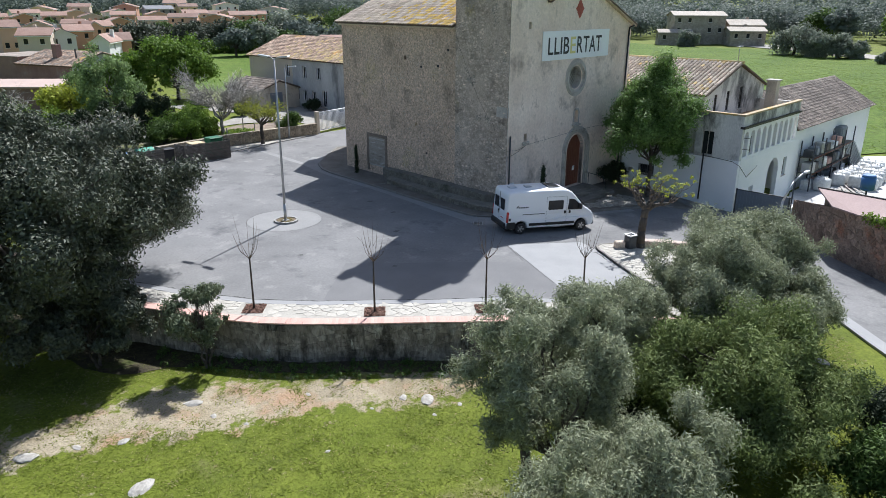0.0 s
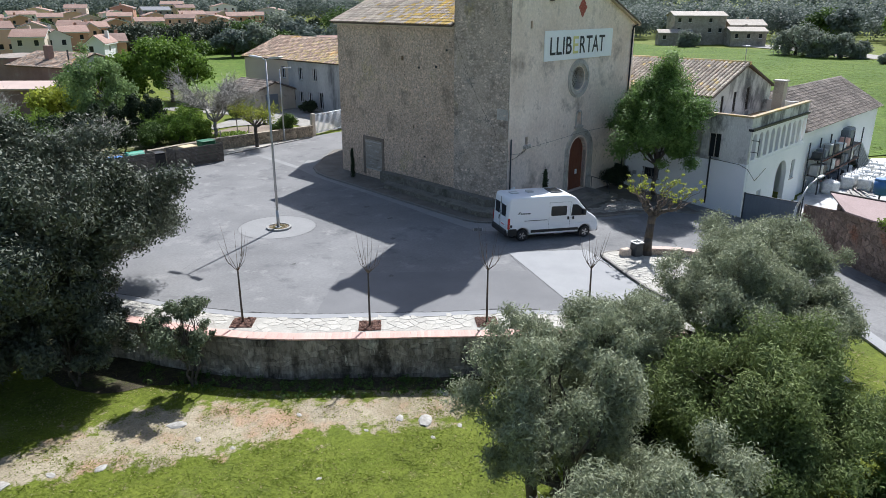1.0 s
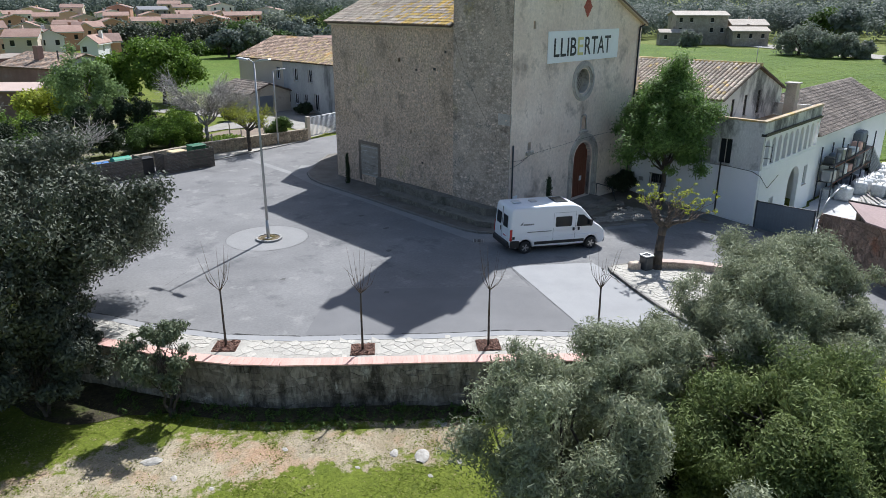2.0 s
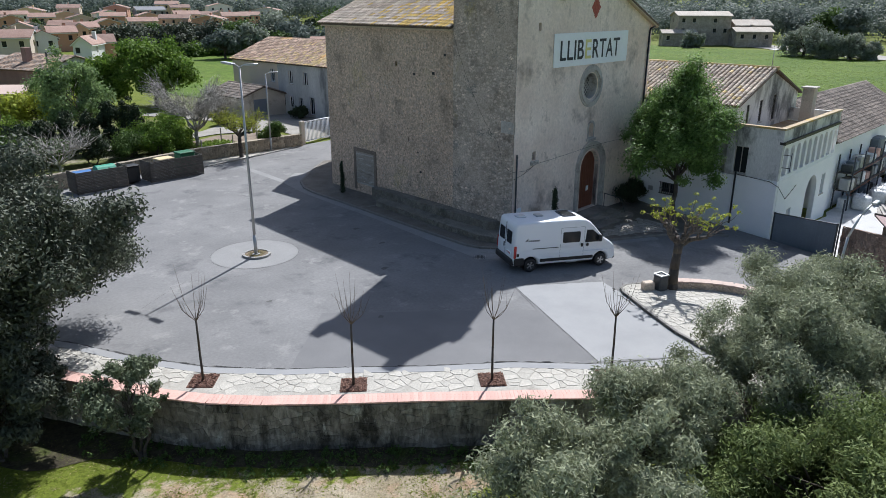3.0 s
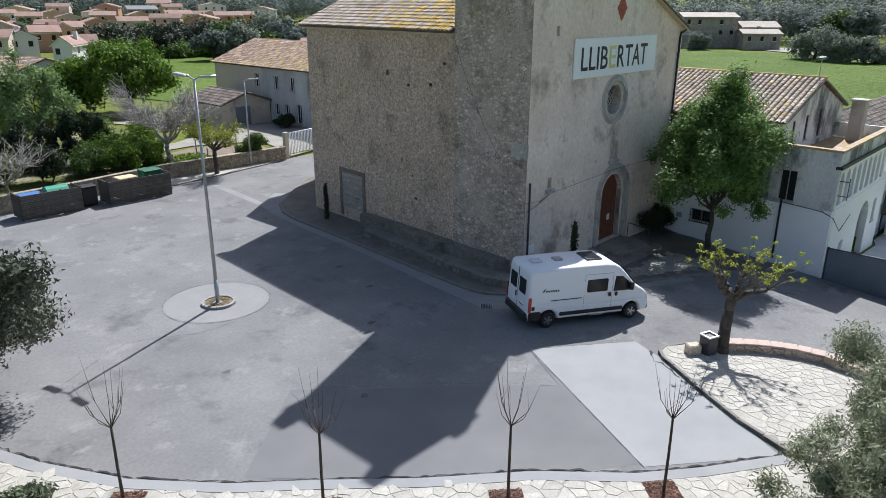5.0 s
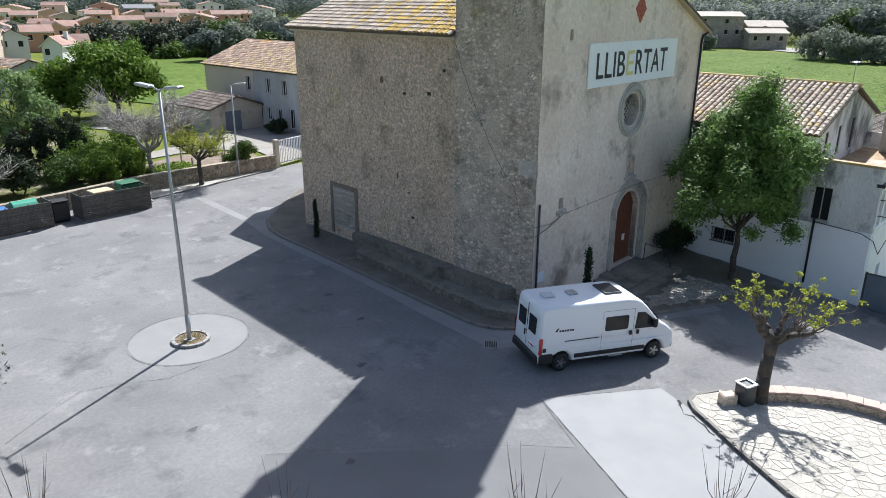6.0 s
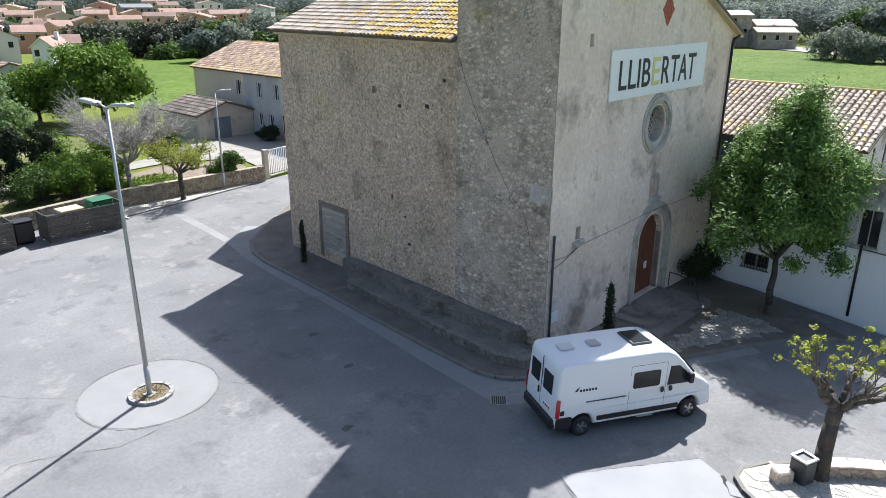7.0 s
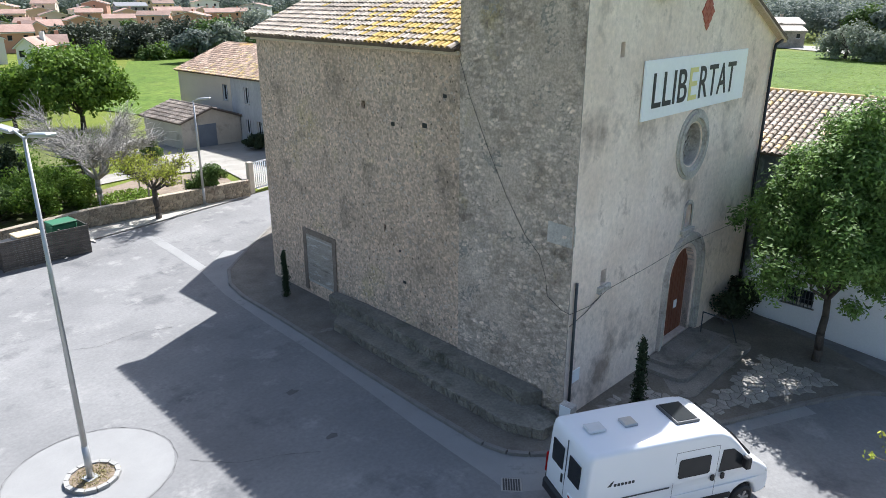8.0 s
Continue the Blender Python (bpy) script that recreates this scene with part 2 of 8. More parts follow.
M["van_paint"] = pbr("van_paint", (0.86, 0.87, 0.885), (0.88, 0.885, 0.9), scale=0.6, rough=0.25, bump=0, fine=0.0)
M["banner"] = pbr("banner_board", (0.9, 0.93, 0.945), (0.93, 0.95, 0.96), scale=0.4, rough=0.6, bump=0.05, bump_scale=5, fine=0.03)
M["ink"] = pbr("black_lettering", (0.02, 0.025, 0.03), (0.035, 0.04, 0.045), scale=1, rough=0.6, bump=0, fine=0.1)
M["ink_yellow"] = pbr("yellow_lettering", (0.72, 0.66, 0.25), (0.78, 0.72, 0.33), scale=1, rough=0.6, bump=0, fine=0.05)
M["red_glaze"] = pbr("red_glazed_tile", (0.32, 0.05, 0.035), (0.4, 0.08, 0.05), scale=4, rough=0.5, bump=0.1, fine=0.1)
M["red_lens"] = pbr("red_lens", (0.45, 0.01, 0.01), (0.5, 0.02, 0.02), scale=4, rough=0.2, bump=0, fine=0)
M["lens"] = pbr("clear_lens", (0.6, 0.62, 0.63), (0.7, 0.7, 0.7), scale=4, rough=0.12, bump=0, fine=0)
M["chrome"] = pbr("alloy", (0.5, 0.5, 0.5), (0.6, 0.6, 0.6), scale=4, rough=0.3, bump=0, fine=0, metal=1.0)
M["green_bin"] = pbr("green_plastic", (0.02, 0.13, 0.06), (0.03, 0.16, 0.075), scale=2, rough=0.5, bump=0.05, fine=0.1)
M["teal_bin"] = pbr("teal_plastic", (0.02, 0.26, 0.16), (0.03, 0.3, 0.19), scale=2, rough=0.5, bump=0.05, fine=0.1)
M["blue_bin"] = pbr("blue_plastic", (0.05, 0.15, 0.36), (0.06, 0.18, 0.42), scale=2, rough=0.5, bump=0.05, fine=0.1)
M["bag"] = pbr("white_sacking", (0.62, 0.62, 0.6), (0.72, 0.72, 0.7), scale=3, rough=0.8, bump=0.5, bump_scale=6, fine=0.15, objrand=0.1)
M["soil"] = pbr("garden_soil", (0.15, 0.11, 0.075), (0.24, 0.185, 0.13), scale=1.2, bump=0.8, bump_scale=10, fine=0.35)
M["gravel"] = pbr("pale_gravel", (0.25, 0.23, 0.195), (0.33, 0.31, 0.27), scale=1.0, bump=0.5, bump_scale=25, fine=0.2)
M["crop"] = pbr("young_crop", (0.072, 0.125, 0.016), (0.105, 0.157, 0.022), scale=0.08, bump=0.6, bump_scale=2.5, fine=0.45, fine_scale=1.3,
                c3=(0.12, 0.17, 0.028), c3_scale=0.035, c3_at=0.54, dist=0.15, c4=(0.065, 0.12, 0.012), c4_scale=0.35, c4_at=0.54)
M["void"] = pbr("dark_void", (0.003, 0.003, 0.003), (0.004, 0.004, 0.004), rough=1.0, bump=0, fine=0)
# litter and soil, with the shade of oak and wall darkened into the colour
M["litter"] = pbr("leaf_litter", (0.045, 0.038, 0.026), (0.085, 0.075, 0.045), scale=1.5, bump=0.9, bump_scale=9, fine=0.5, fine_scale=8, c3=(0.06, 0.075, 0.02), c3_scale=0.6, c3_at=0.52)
M["rock"] = pbr("limestone", (0.3, 0.28, 0.245), (0.42, 0.4, 0.36), scale=2.5, bump=0.6, bump_scale=10, fine=0.25)
M["twig"] = pbr("twig", (0.1, 0.075, 0.06), (0.17, 0.13, 0.1), scale=6, bump=0.2, fine=0.2)
M["olive_leaf"] = leafy("olive_leaf", (0.22, 0.245, 0.145), (0.35, 0.375, 0.25), trans=0.3)
M["olive_fresh"] = leafy("mastic_leaf", (0.125, 0.17, 0.055), (0.205, 0.25, 0.09), trans=0.3)
M["oak_leaf"] = leafy("holm_oak_leaf", (0.07, 0.085, 0.055), (0.13, 0.145, 0.1), trans=0.12, rough=0.6, gloss=0.3)
M["shrub_leaf"] = leafy("young_oak_leaf", (0.12, 0.15, 0.09), (0.2, 0.23, 0.14), trans=0.25)
M["chestnut_leaf"] = leafy("chestnut_leaf", (0.1, 0.185, 0.042), (0.2, 0.31, 0.085), trans=0.42, island=0.5, rough=0.6, gloss=0.3)
M["fresh_leaf"] = leafy("fresh_leaf", (0.13, 0.22, 0.03), (0.22, 0.3, 0.05), trans=0.35)
M["row_oak_leaf"] = leafy("bank_oak_leaf", (0.05, 0.065, 0.04), (0.09, 0.105, 0.07), trans=0.15)
M["mid_leaf"] = leafy("mid_leaf", (0.06, 0.11, 0.025), (0.11, 0.17, 0.04))
M["dark_leaf"] = leafy("dark_leaf", (0.025, 0.04, 0.018), (0.045, 0.065, 0.03), trans=0.12)
# far foliage: distance haze mixed into the leaf colour as a paler, bluish grey
M["far_haze_leaf"] = leafy("hazy_wood_leaf", (0.1, 0.13, 0.11), (0.155, 0.185, 0.155), scale=0.05, trans=0.35, island=0.12)
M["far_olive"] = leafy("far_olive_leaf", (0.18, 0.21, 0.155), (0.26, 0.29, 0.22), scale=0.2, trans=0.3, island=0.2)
M["grass"] = leafy("grass_blade", (0.135, 0.178, 0.018), (0.195, 0.238, 0.03), trans=0.5, island=0.25)
M["dry_grass"] = leafy("dry_grass", (0.28, 0.25, 0.11), (0.36, 0.31, 0.15), trans=0.3)
M["pink_tile"] = pbr("dull_pink_tile", (0.34, 0.22, 0.19), (0.42, 0.29, 0.26), scale=0.5, bump=0.3, bump_scale=20, fine=0.15, island=0.1)
M["pink_sheet"] = pbr("pale_pink_sheet", (0.42, 0.31, 0.26), (0.5, 0.38, 0.32), scale=0.3, rough=0.7, bump=0.2, bump_scale=10, fine=0.12)
M["brown_wall"] = pbr("brown_render", (0.2, 0.12, 0.1), (0.3, 0.2, 0.165), scale=0.4, bump=0.3, bump_scale=10, fine=0.15, c3=(0.3, 0.27, 0.25), c3_scale=0.2, c3_at=0.55)
M["cream"] = pbr("cream_render", (0.6, 0.5, 0.4), (0.66, 0.56, 0.46), scale=0.3, bump=0.1, bump_scale=8, fine=0.06)
M["peach"] = pbr("peach_render", (0.62, 0.4, 0.29), (0.694, 0.448, 0.325), scale=0.3, bump=0.1, bump_scale=8, fine=0.06)
M["salmon"] = pbr("salmon_render", (0.5, 0.27, 0.18), (0.56, 0.302, 0.202), scale=0.3, bump=0.1, bump_scale=8, fine=0.06)
M["yellow"] = pbr("yellow_render", (0.6, 0.47, 0.27), (0.66, 0.53, 0.32), scale=0.3, bump=0.1, bump_scale=8, fine=0.06)
M["slate"] = pbr("slate_render", (0.2, 0.2, 0.21), (0.224, 0.224, 0.235), scale=0.3, bump=0.1, bump_scale=8, fine=0.06)
M["offwhite"] = pbr("offwhite_render", (0.68, 0.67, 0.655), (0.76, 0.75, 0.735), scale=0.3, bump=0.1, bump_scale=8, fine=0.06)
M["village_roof"] = pbr("village_tiles", (0.23, 0.135, 0.1), (0.33, 0.215, 0.17), scale=0.3, bump=0.5, bump_scale=4, fine=0.3, objrand=0.25)
M["birch_leaf"] = leafy("silvery_leaf", (0.16, 0.24, 0.09), (0.25, 0.34, 0.14), trans=0.4)
M["lime_leaf"] = leafy("lime_leaf", (0.095, 0.17, 0.022), (0.16, 0.25, 0.04), trans=0.35)
M["farm_stone"] = pbr("farm_stone", (0.3, 0.255, 0.205), (0.43, 0.375, 0.31), scale=0.4, bump=0.5, bump_scale=4, fine=0.35, fine_scale=1.2, c3=(0.25, 0.215, 0.18), c3_scale=0.2, c3_at=0.54)
M["farm_roof"] = pbr("pale_farm_tiles", (0.36, 0.31, 0.25), (0.46, 0.41, 0.345), scale=0.4, bump=0.5, bump_scale=4, fine=0.3)
M["circle"] = pbr("worn_concrete", (0.235, 0.233, 0.228), (0.275, 0.272, 0.265), scale=0.9, rough=0.88, bump=0.2, bump_scale=40, fine=0.12)
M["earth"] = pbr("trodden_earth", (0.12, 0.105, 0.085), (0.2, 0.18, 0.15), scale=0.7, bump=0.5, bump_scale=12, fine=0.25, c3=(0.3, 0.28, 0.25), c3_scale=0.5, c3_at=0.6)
M["dirt"] = pbr("bare_dirt", (0.25, 0.2, 0.135), (0.37, 0.31, 0.225), scale=0.7, bump=0.6, bump_scale=10, fine=0.35, c3=(0.35, 0.24, 0.155), c3_scale=0.3, c3_at=0.56,
                 c4=(0.15, 0.17, 0.055), c4_scale=0.9, c4_at=0.47, dist=0.05)
M["tar"] = pbr("cracked_tar", (0.018, 0.017, 0.016), (0.04, 0.038, 0.036), scale=3, bump=0.3, bump_scale=30, fine=0.2)
M["fine_crack"] = pbr("filled_crack", (0.085, 0.083, 0.08), (0.13, 0.127, 0.122), scale=3, bump=0.3, bump_scale=30, fine=0.2)
M["patch"] = pbr("asphalt_patch", (0.17, 0.169, 0.17), (0.215, 0.213, 0.212), scale=0.3, rough=0.9, bump=0.25, bump_scale=60, fine=0.1, fine_scale=30)
# darker copy of the kerb concrete, with the shade on its faces in the colour
M["kerb_dark"] = pbr("shaded_kerb", (0.17, 0.16, 0.145), (0.25, 0.235, 0.21), scale=0.8, bump_scale=30, fine=0.2)
M["ledge"] = pbr("mossy_ledge_stone", (0.17, 0.155, 0.125), (0.27, 0.245, 0.2), scale=0.8, bump=0.8, bump_scale=9, fine=0.3, island=0.2, c3=(0.12, 0.115, 0.085), c3_scale=0.6, c3_at=0.55, dist=0.04)
M["crop_leaf"] = leafy("cereal_leaf", (0.15, 0.22, 0.04), (0.2, 0.27, 0.055), trans=0.6, scale=0.08, island=0.15)
M["pinkish"] = pbr("pink_render", (0.58, 0.44, 0.38), (0.65, 0.5, 0.43), scale=0.3, bump=0.1, bump_scale=8, fine=0.06)
M["palegrey"] = pbr("pale_grey_render", (0.42, 0.43, 0.44), (0.5, 0.5, 0.5), scale=0.3, bump=0.1, bump_scale=8, fine=0.06)
M["bud_leaf"] = leafy("yellow_green_bud", (0.3, 0.34, 0.04), (0.42, 0.45, 0.08), trans=0.35)
M["undergrowth"] = pbr("garden_undergrowth", (0.09, 0.11, 0.03), (0.16, 0.17, 0.065), scale=0.7, bump=1.0, bump_scale=6, fine=0.5, fine_scale=5, c3=(0.27, 0.24, 0.18), c3_scale=0.25, c3_at=0.55, dist=0.1)


def mix_bare(m, c1, c2, c3):
    """Bare earth over the meadow where the ground's own attribute says so, with ragged edges."""
    n, l = m.node_tree.nodes, m.node_tree.links
    b = n["Principled BSDF"]
    old = b.inputs["Base Color"].links[0].from_socket
    tc = n.new("ShaderNodeTexCoord")

    def nz(sc, det):
        t = n.new("ShaderNodeTexNoise")
        t.inputs["Scale"].default_value, t.inputs["Detail"].default_value, t.inputs["Roughness"].default_value = sc, det, 0.7
        l.new(tc.outputs["Object"], t.inputs["Vector"])
        return t.outputs["Fac"]

    def mixc(fac, a, c):
        x = n.new("ShaderNodeMix")
        x.data_type = "RGBA"
        l.new(fac, x.inputs[0])
        for sock, v in ((x.inputs[6], a), (x.inputs[7], c)):
            if isinstance(v, tuple):
                sock.default_value = (*v, 1)
            else:
                l.new(v, sock)
        return x.outputs[2]

    def rng(sock, lo, hi, a=0.0, z=1.0):
        r = n.new("ShaderNodeMapRange")
        r.inputs[1].default_value, r.inputs[2].default_value, r.inputs[3].default_value, r.inputs[4].default_value = lo, hi, a, z
        l.new(sock, r.inputs[0])
        return r.outputs[0]
    at = n.new("ShaderNodeAttribute")
    at.attribute_name = "bare"
    add = n.new("ShaderNodeMath")
    add.operation = "ADD"
    l.new(at.outputs["Fac"], add.inputs[0])
    l.new(rng(nz(1.3, 9.0), 0.25, 0.75, -0.75, 0.75), add.inputs[1])
    earth = mixc(rng(nz(0.8, 6.0), 0.35, 0.65), c1, c2)
    earth = mixc(rng(nz(0.35, 4.0), 0.5, 0.62), earth, c3)
    grit = n.new("ShaderNodeMix")
    grit.data_type, grit.blend_type = "RGBA", "MULTIPLY"
    grit.inputs[0].default_value = 1.0
    l.new(earth, grit.inputs[6])
    l.new(rng(nz(14.0, 4.0), 0.3, 0.7, 0.65, 1.35), grit.inputs[7])
    l.new(mixc(rng(add.outputs[0], 0.42, 0.68), old, grit.outputs[2]), b.inputs["Base Color"])


def stone_tones(m):
    """Each stone of a facing takes its own tone from the mesh's attribute."""
    n, l = m.node_tree.nodes, m.node_tree.links
    b = n["Principled BSDF"]
    at, x = n.new("ShaderNodeAttribute"), n.new("ShaderNodeMix")
    at.attribute_name = "tone"
    x.data_type, x.blend_type = "RGBA", "MULTIPLY"
    x.inputs[0].default_value = 1.0
    l.new(b.inputs["Base Color"].links[0].from_socket, x.inputs[6])
    l.new(at.outputs["Fac"], x.inputs[7])
    l.new(x.outputs[2], b.inputs["Base Color"])


M["coursed_stone"] = M["stone"].copy()
stone_tones(M["coursed_stone"])
mix_bare(M["ground"], (0.26, 0.215, 0.14), (0.4, 0.345, 0.25), (0.37, 0.25, 0.16))

# dry, matt surfaces
for key in ("crop", "ground", "litter", "undergrowth", "sidewall", "plaster", "stone", "retain", "dirt", "asphalt", "patch", "coursed_stone", "scraped", "gutter"):
    M[key].node_tree.nodes["Principled BSDF"].inputs["Specular IOR Level"].default_value = 0.12

# ---- builders ----
from mathutils.geometry import tessellate_polygon


def part(name, bm, material, parent=None, label=""):
    """One mesh object from a bmesh, under a thing or a part."""
    me = bpy.data.meshes.new(name)
    bm.to_mesh(me)
    bm.free()
    ms = material if isinstance(material, (list, tuple)) else [material]
    for m in ms:
        me.materials.append(M[m] if isinstance(m, str) else m)
    ob = new(name, me)
    ob.parent = parent
    if label:
        tagged(ob, label)
    return ob


def raw(name, verts, faces, material, parent=None, smooth=False):
    me = bpy.data.meshes.new(name)
    me.from_pydata(verts, [], faces)
    me.materials.append(M[material])
    if smooth:
        me.shade_smooth()
    ob = new(name, me)
    ob.parent = parent
    return ob


def piece(name, mesh, parent, m):
    """An object on a shared mesh."""
    ob = new(name, mesh)
    ob.parent = parent
    ob.matrix_basis = m
    return ob


def thing(name, label, category, at=(0, 0, 0), rz=0, group="", kind=""):
    ob = new(name)
    ob.empty_display_size = 0.2
    ob.matrix_basis = pose(*at, 0, 0, rz)
    return tagged(ob, label, category, group, kind)


def box(bm, x0, x1, y0, y1, z0, z1, bevel=0.0, m=None, mi=0):
    vs = [bm.verts.new((x, y, z)) for z in (z0, z1) for x, y in ((x0, y0), (x1, y0), (x1, y1), (x0, y1))]
    fs = [bm.faces.new([vs[i] for i in q]) for q in ((3, 2, 1, 0), (4, 5, 6, 7), (0, 1, 5, 4), (1, 2, 6, 5), (2, 3, 7, 6), (3, 0, 4, 7))]
    for fc in fs:
        fc.material_index = mi
    if bevel:
        es = list({e for fc in fs for e in fc.edges})
        r = bmesh.ops.bevel(bm, geom=es, offset=bevel, segments=1, affect="EDGES", profile=0.5)
        vs = list({v for fc in r["faces"] for v in fc.verts} | {v for v in vs if v.is_valid})
    if m is not None:
        bmesh.ops.transform(bm, matrix=m, verts=[v for v in vs if v.is_valid])
    return vs


def boxm(*a, **k):
    bm = bmesh.new()
    box(bm, *a, **k)
    return bm


def tube(bm, p0, p1, r0, r1=None, n=8, cap=True):
    """A tapered round bar from p0 to p1."""
    r1 = r0 if r1 is None else r1
    p0, p1 = Vector(p0), Vector(p1)
    q = (p1 - p0).to_track_quat("Z", "Y")
    rings = []
    for p, r in ((p0, r0), (p1, r1)):
        rings.append([bm.verts.new(p + q @ Vector((r * math.cos(a), r * math.sin(a), 0))) for a in (2 * math.pi * i / n for i in range(n))])
    for i in range(n):
        fc = bm.faces.new((rings[0][i], rings[0][(i + 1) % n], rings[1][(i + 1) % n], rings[1][i]))
        fc.smooth = True
    if cap:
        bm.faces.new(rings[0][::-1])
        bm.faces.new(rings[1])


def rope(bm, pts, r, n=6):
    """A bar along several points; r: one radius or one for each point."""
    rs = r if isinstance(r, (list, tuple)) else [r] * len(pts)
    for a, b, ra, rb in zip(pts, pts[1:], rs, rs[1:]):
        tube(bm, a, b, ra, rb, n, cap=True)


def fill(bm, vs):
    """Faces that fill a flat polygon of vertices, hollow corners too."""
    for t in tessellate_polygon([[Vector((v.co.x, v.co.y, 0)) for v in vs]]):
        a, b, c = (vs[i] for i in t)
        if (b.co.x - a.co.x) * (c.co.y - a.co.y) - (b.co.y - a.co.y) * (c.co.x - a.co.x) < 0:
            b, c = c, b
        bm.faces.new((a, b, c))


def prism(bm, pts, z0, z1, top=None):
    """A solid over a plan polygon; z0, z1 numbers or functions of x, y."""
    h0 = z0 if callable(z0) else (lambda x, y: z0)
    h1 = z1 if callable(z1) else (lambda x, y: z1)
    area = sum(a[0] * b[1] - b[0] * a[1] for a, b in zip(pts, pts[1:] + pts[:1]))
    if area < 0:
        pts = pts[::-1]
    lo = [bm.verts.new((x, y, h0(x, y))) for x, y in pts]
    hi = [bm.verts.new((x, y, h1(x, y))) for x, y in pts]
    for i in range(len(pts)):
        j = (i + 1) % len(pts)
        bm.faces.new((lo[i], lo[j], hi[j], hi[i]))
    fill(bm, hi)


def sheet(name, pts, dz, material, thick=0.0, parent=None, step=2.0):
    """A sheet over a plan polygon that follows the lie of the land, dz above it."""
    bm = bmesh.new()
    area = sum(a[0] * b[1] - b[0] * a[1] for a, b in zip(pts, pts[1:] + pts[:1]))
    pts = pts if area > 0 else pts[::-1]
    fill(bm, [bm.verts.new((x, y, 0)) for x, y in pts])
    us = [uv(*p)[0] for p in pts]
    for u in (1.0, 14.0, 28.0):
        if min(us) < u < max(us):
            bmesh.ops.bisect_plane(bm, geom=bm.verts[:] + bm.edges[:] + bm.faces[:], plane_co=(0.684 * u, -0.730 * u, 0), plane_no=(0.684, -0.730, 0))
    if thick:
        top = bm.faces[:]
        r = bmesh.ops.extrude_face_region(bm, geom=top)
        for v in r["geom"]:
            if isinstance(v, bmesh.types.BMVert):
                v.co.z = 1.0
        bmesh.ops.recalc_face_normals(bm, faces=bm.faces[:])
        for v in bm.verts:
            v.co.z = lie(v.co.x, v.co.y) + (dz if v.co.z > 0.5 else dz - thick)
    else:
        for v in bm.verts:
            v.co.z = lie(v.co.x, v.co.y) + dz
    return part(name, bm, material, parent)


def slab(bm, outer, holes, depth, m):
    """A wall in its own x-z plane with openings right through it; its face looks to -y and it goes depth back. m places it."""
    es, start = [], len(bm.verts)
    for loop in [outer] + holes:
        vs = [bm.verts.new((x, 0, z)) for x, z in loop]
        es += [bm.edges.new((a, b)) for a, b in zip(vs, vs[1:] + vs[:1])]
    r = bmesh.ops.triangle_fill(bm, use_beauty=True, use_dissolve=False, edges=es, normal=(0, -1, 0))
    fs = [g for g in r["geom"] if isinstance(g, bmesh.types.BMFace)]
    e = bmesh.ops.extrude_face_region(bm, geom=fs)
    bmesh.ops.translate(bm, vec=(0, depth, 0), verts=[g for g in e["geom"] if isinstance(g, bmesh.types.BMVert)])
    bm.verts.ensure_lookup_table()
    mine = bm.verts[start:]
    bmesh.ops.recalc_face_normals(bm, faces=list({fc for v in mine for fc in v.link_faces}))
    bmesh.ops.transform(bm, matrix=m, verts=mine)


def rect(x0, x1, z0, z1):
    return [(x0, z0), (x1, z0), (x1, z1), (x0, z1)]


def arch(x0, x1, z0, z1, n=10, rise=None):
    """An opening with a round head whose top is z1."""
    c, r = (x0 + x1) / 2, (x1 - x0) / 2
    rise = r if rise is None else rise
    return [(x0, z0), (x1, z0)] + [(c + r * math.cos(a), z1 - rise + rise * math.sin(a)) for a in (math.pi * i / n for i in range(n + 1))]


def ring(c, r, n=24, rz=None):
    return [(c[0] + r * math.cos(a), c[1] + (rz or r) * math.sin(a)) for a in (2 * math.pi * i / n for i in range(n))]


def cells(points, bounds, shrink=0.0):
    """Voronoi cells of the points, clipped to a rectangle: irregular stones."""
    P = np.array(points)
    x0, x1, y0, y1 = bounds
    out = []
    for i, p in enumerate(P):
        d = ((P - p) ** 2).sum(1)
        near = np.argsort(d)[1:17]
        poly = [(x0, y0), (x1, y0), (x1, y1), (x0, y1)]
        for j in near:
            q = P[j]
            nx, ny = q - p
            ln = math.hypot(nx, ny) or 1e-6
            c = ((q + p) / 2 @ (q - p)) - shrink * ln
            res = []
            for a, b in zip(poly, poly[1:] + poly[:1]):
                da, db = a[0] * nx + a[1] * ny - c, b[0] * nx + b[1] * ny - c
                if da <= 0:
                    res.append(a)
                if (da < 0 < db) or (db < 0 < da):
                    k = da / (da - db)
                    res.append((a[0] + k * (b[0] - a[0]), a[1] + k * (b[1] - a[1])))
            poly = res
            if len(poly) < 3:
                break
        if len(poly) >= 3:
            out.append((p, poly))
    return out


def inside(x, y, poly):
    hit = False
    for (ax, ay), (bx, by) in zip(poly, poly[1:] + poly[:1]):
        if (ay > y) != (by > y) and x < (bx - ax) * (y - ay) / (by - ay) + ax:
            hit = not hit
    return hit


def stone_bm(poly, h, inset=0.02):
    """A stone with a slightly smaller, raised face, about its own middle."""
    bm = bmesh.new()
    k = 1 - inset / max(0.05, min(math.hypot(x, y) for x, y in poly))
    k = min(0.97, max(0.7, k))
    lo = [bm.verts.new((x, y, 0)) for x, y in poly]
    hi = [bm.verts.new((x * k, y * k, h)) for x, y in poly]
    for i in range(len(poly)):
        j = (i + 1) % len(poly)
        bm.faces.new((lo[i], lo[j], hi[j], hi[i]))
    bm.faces.new(hi)
    return bm


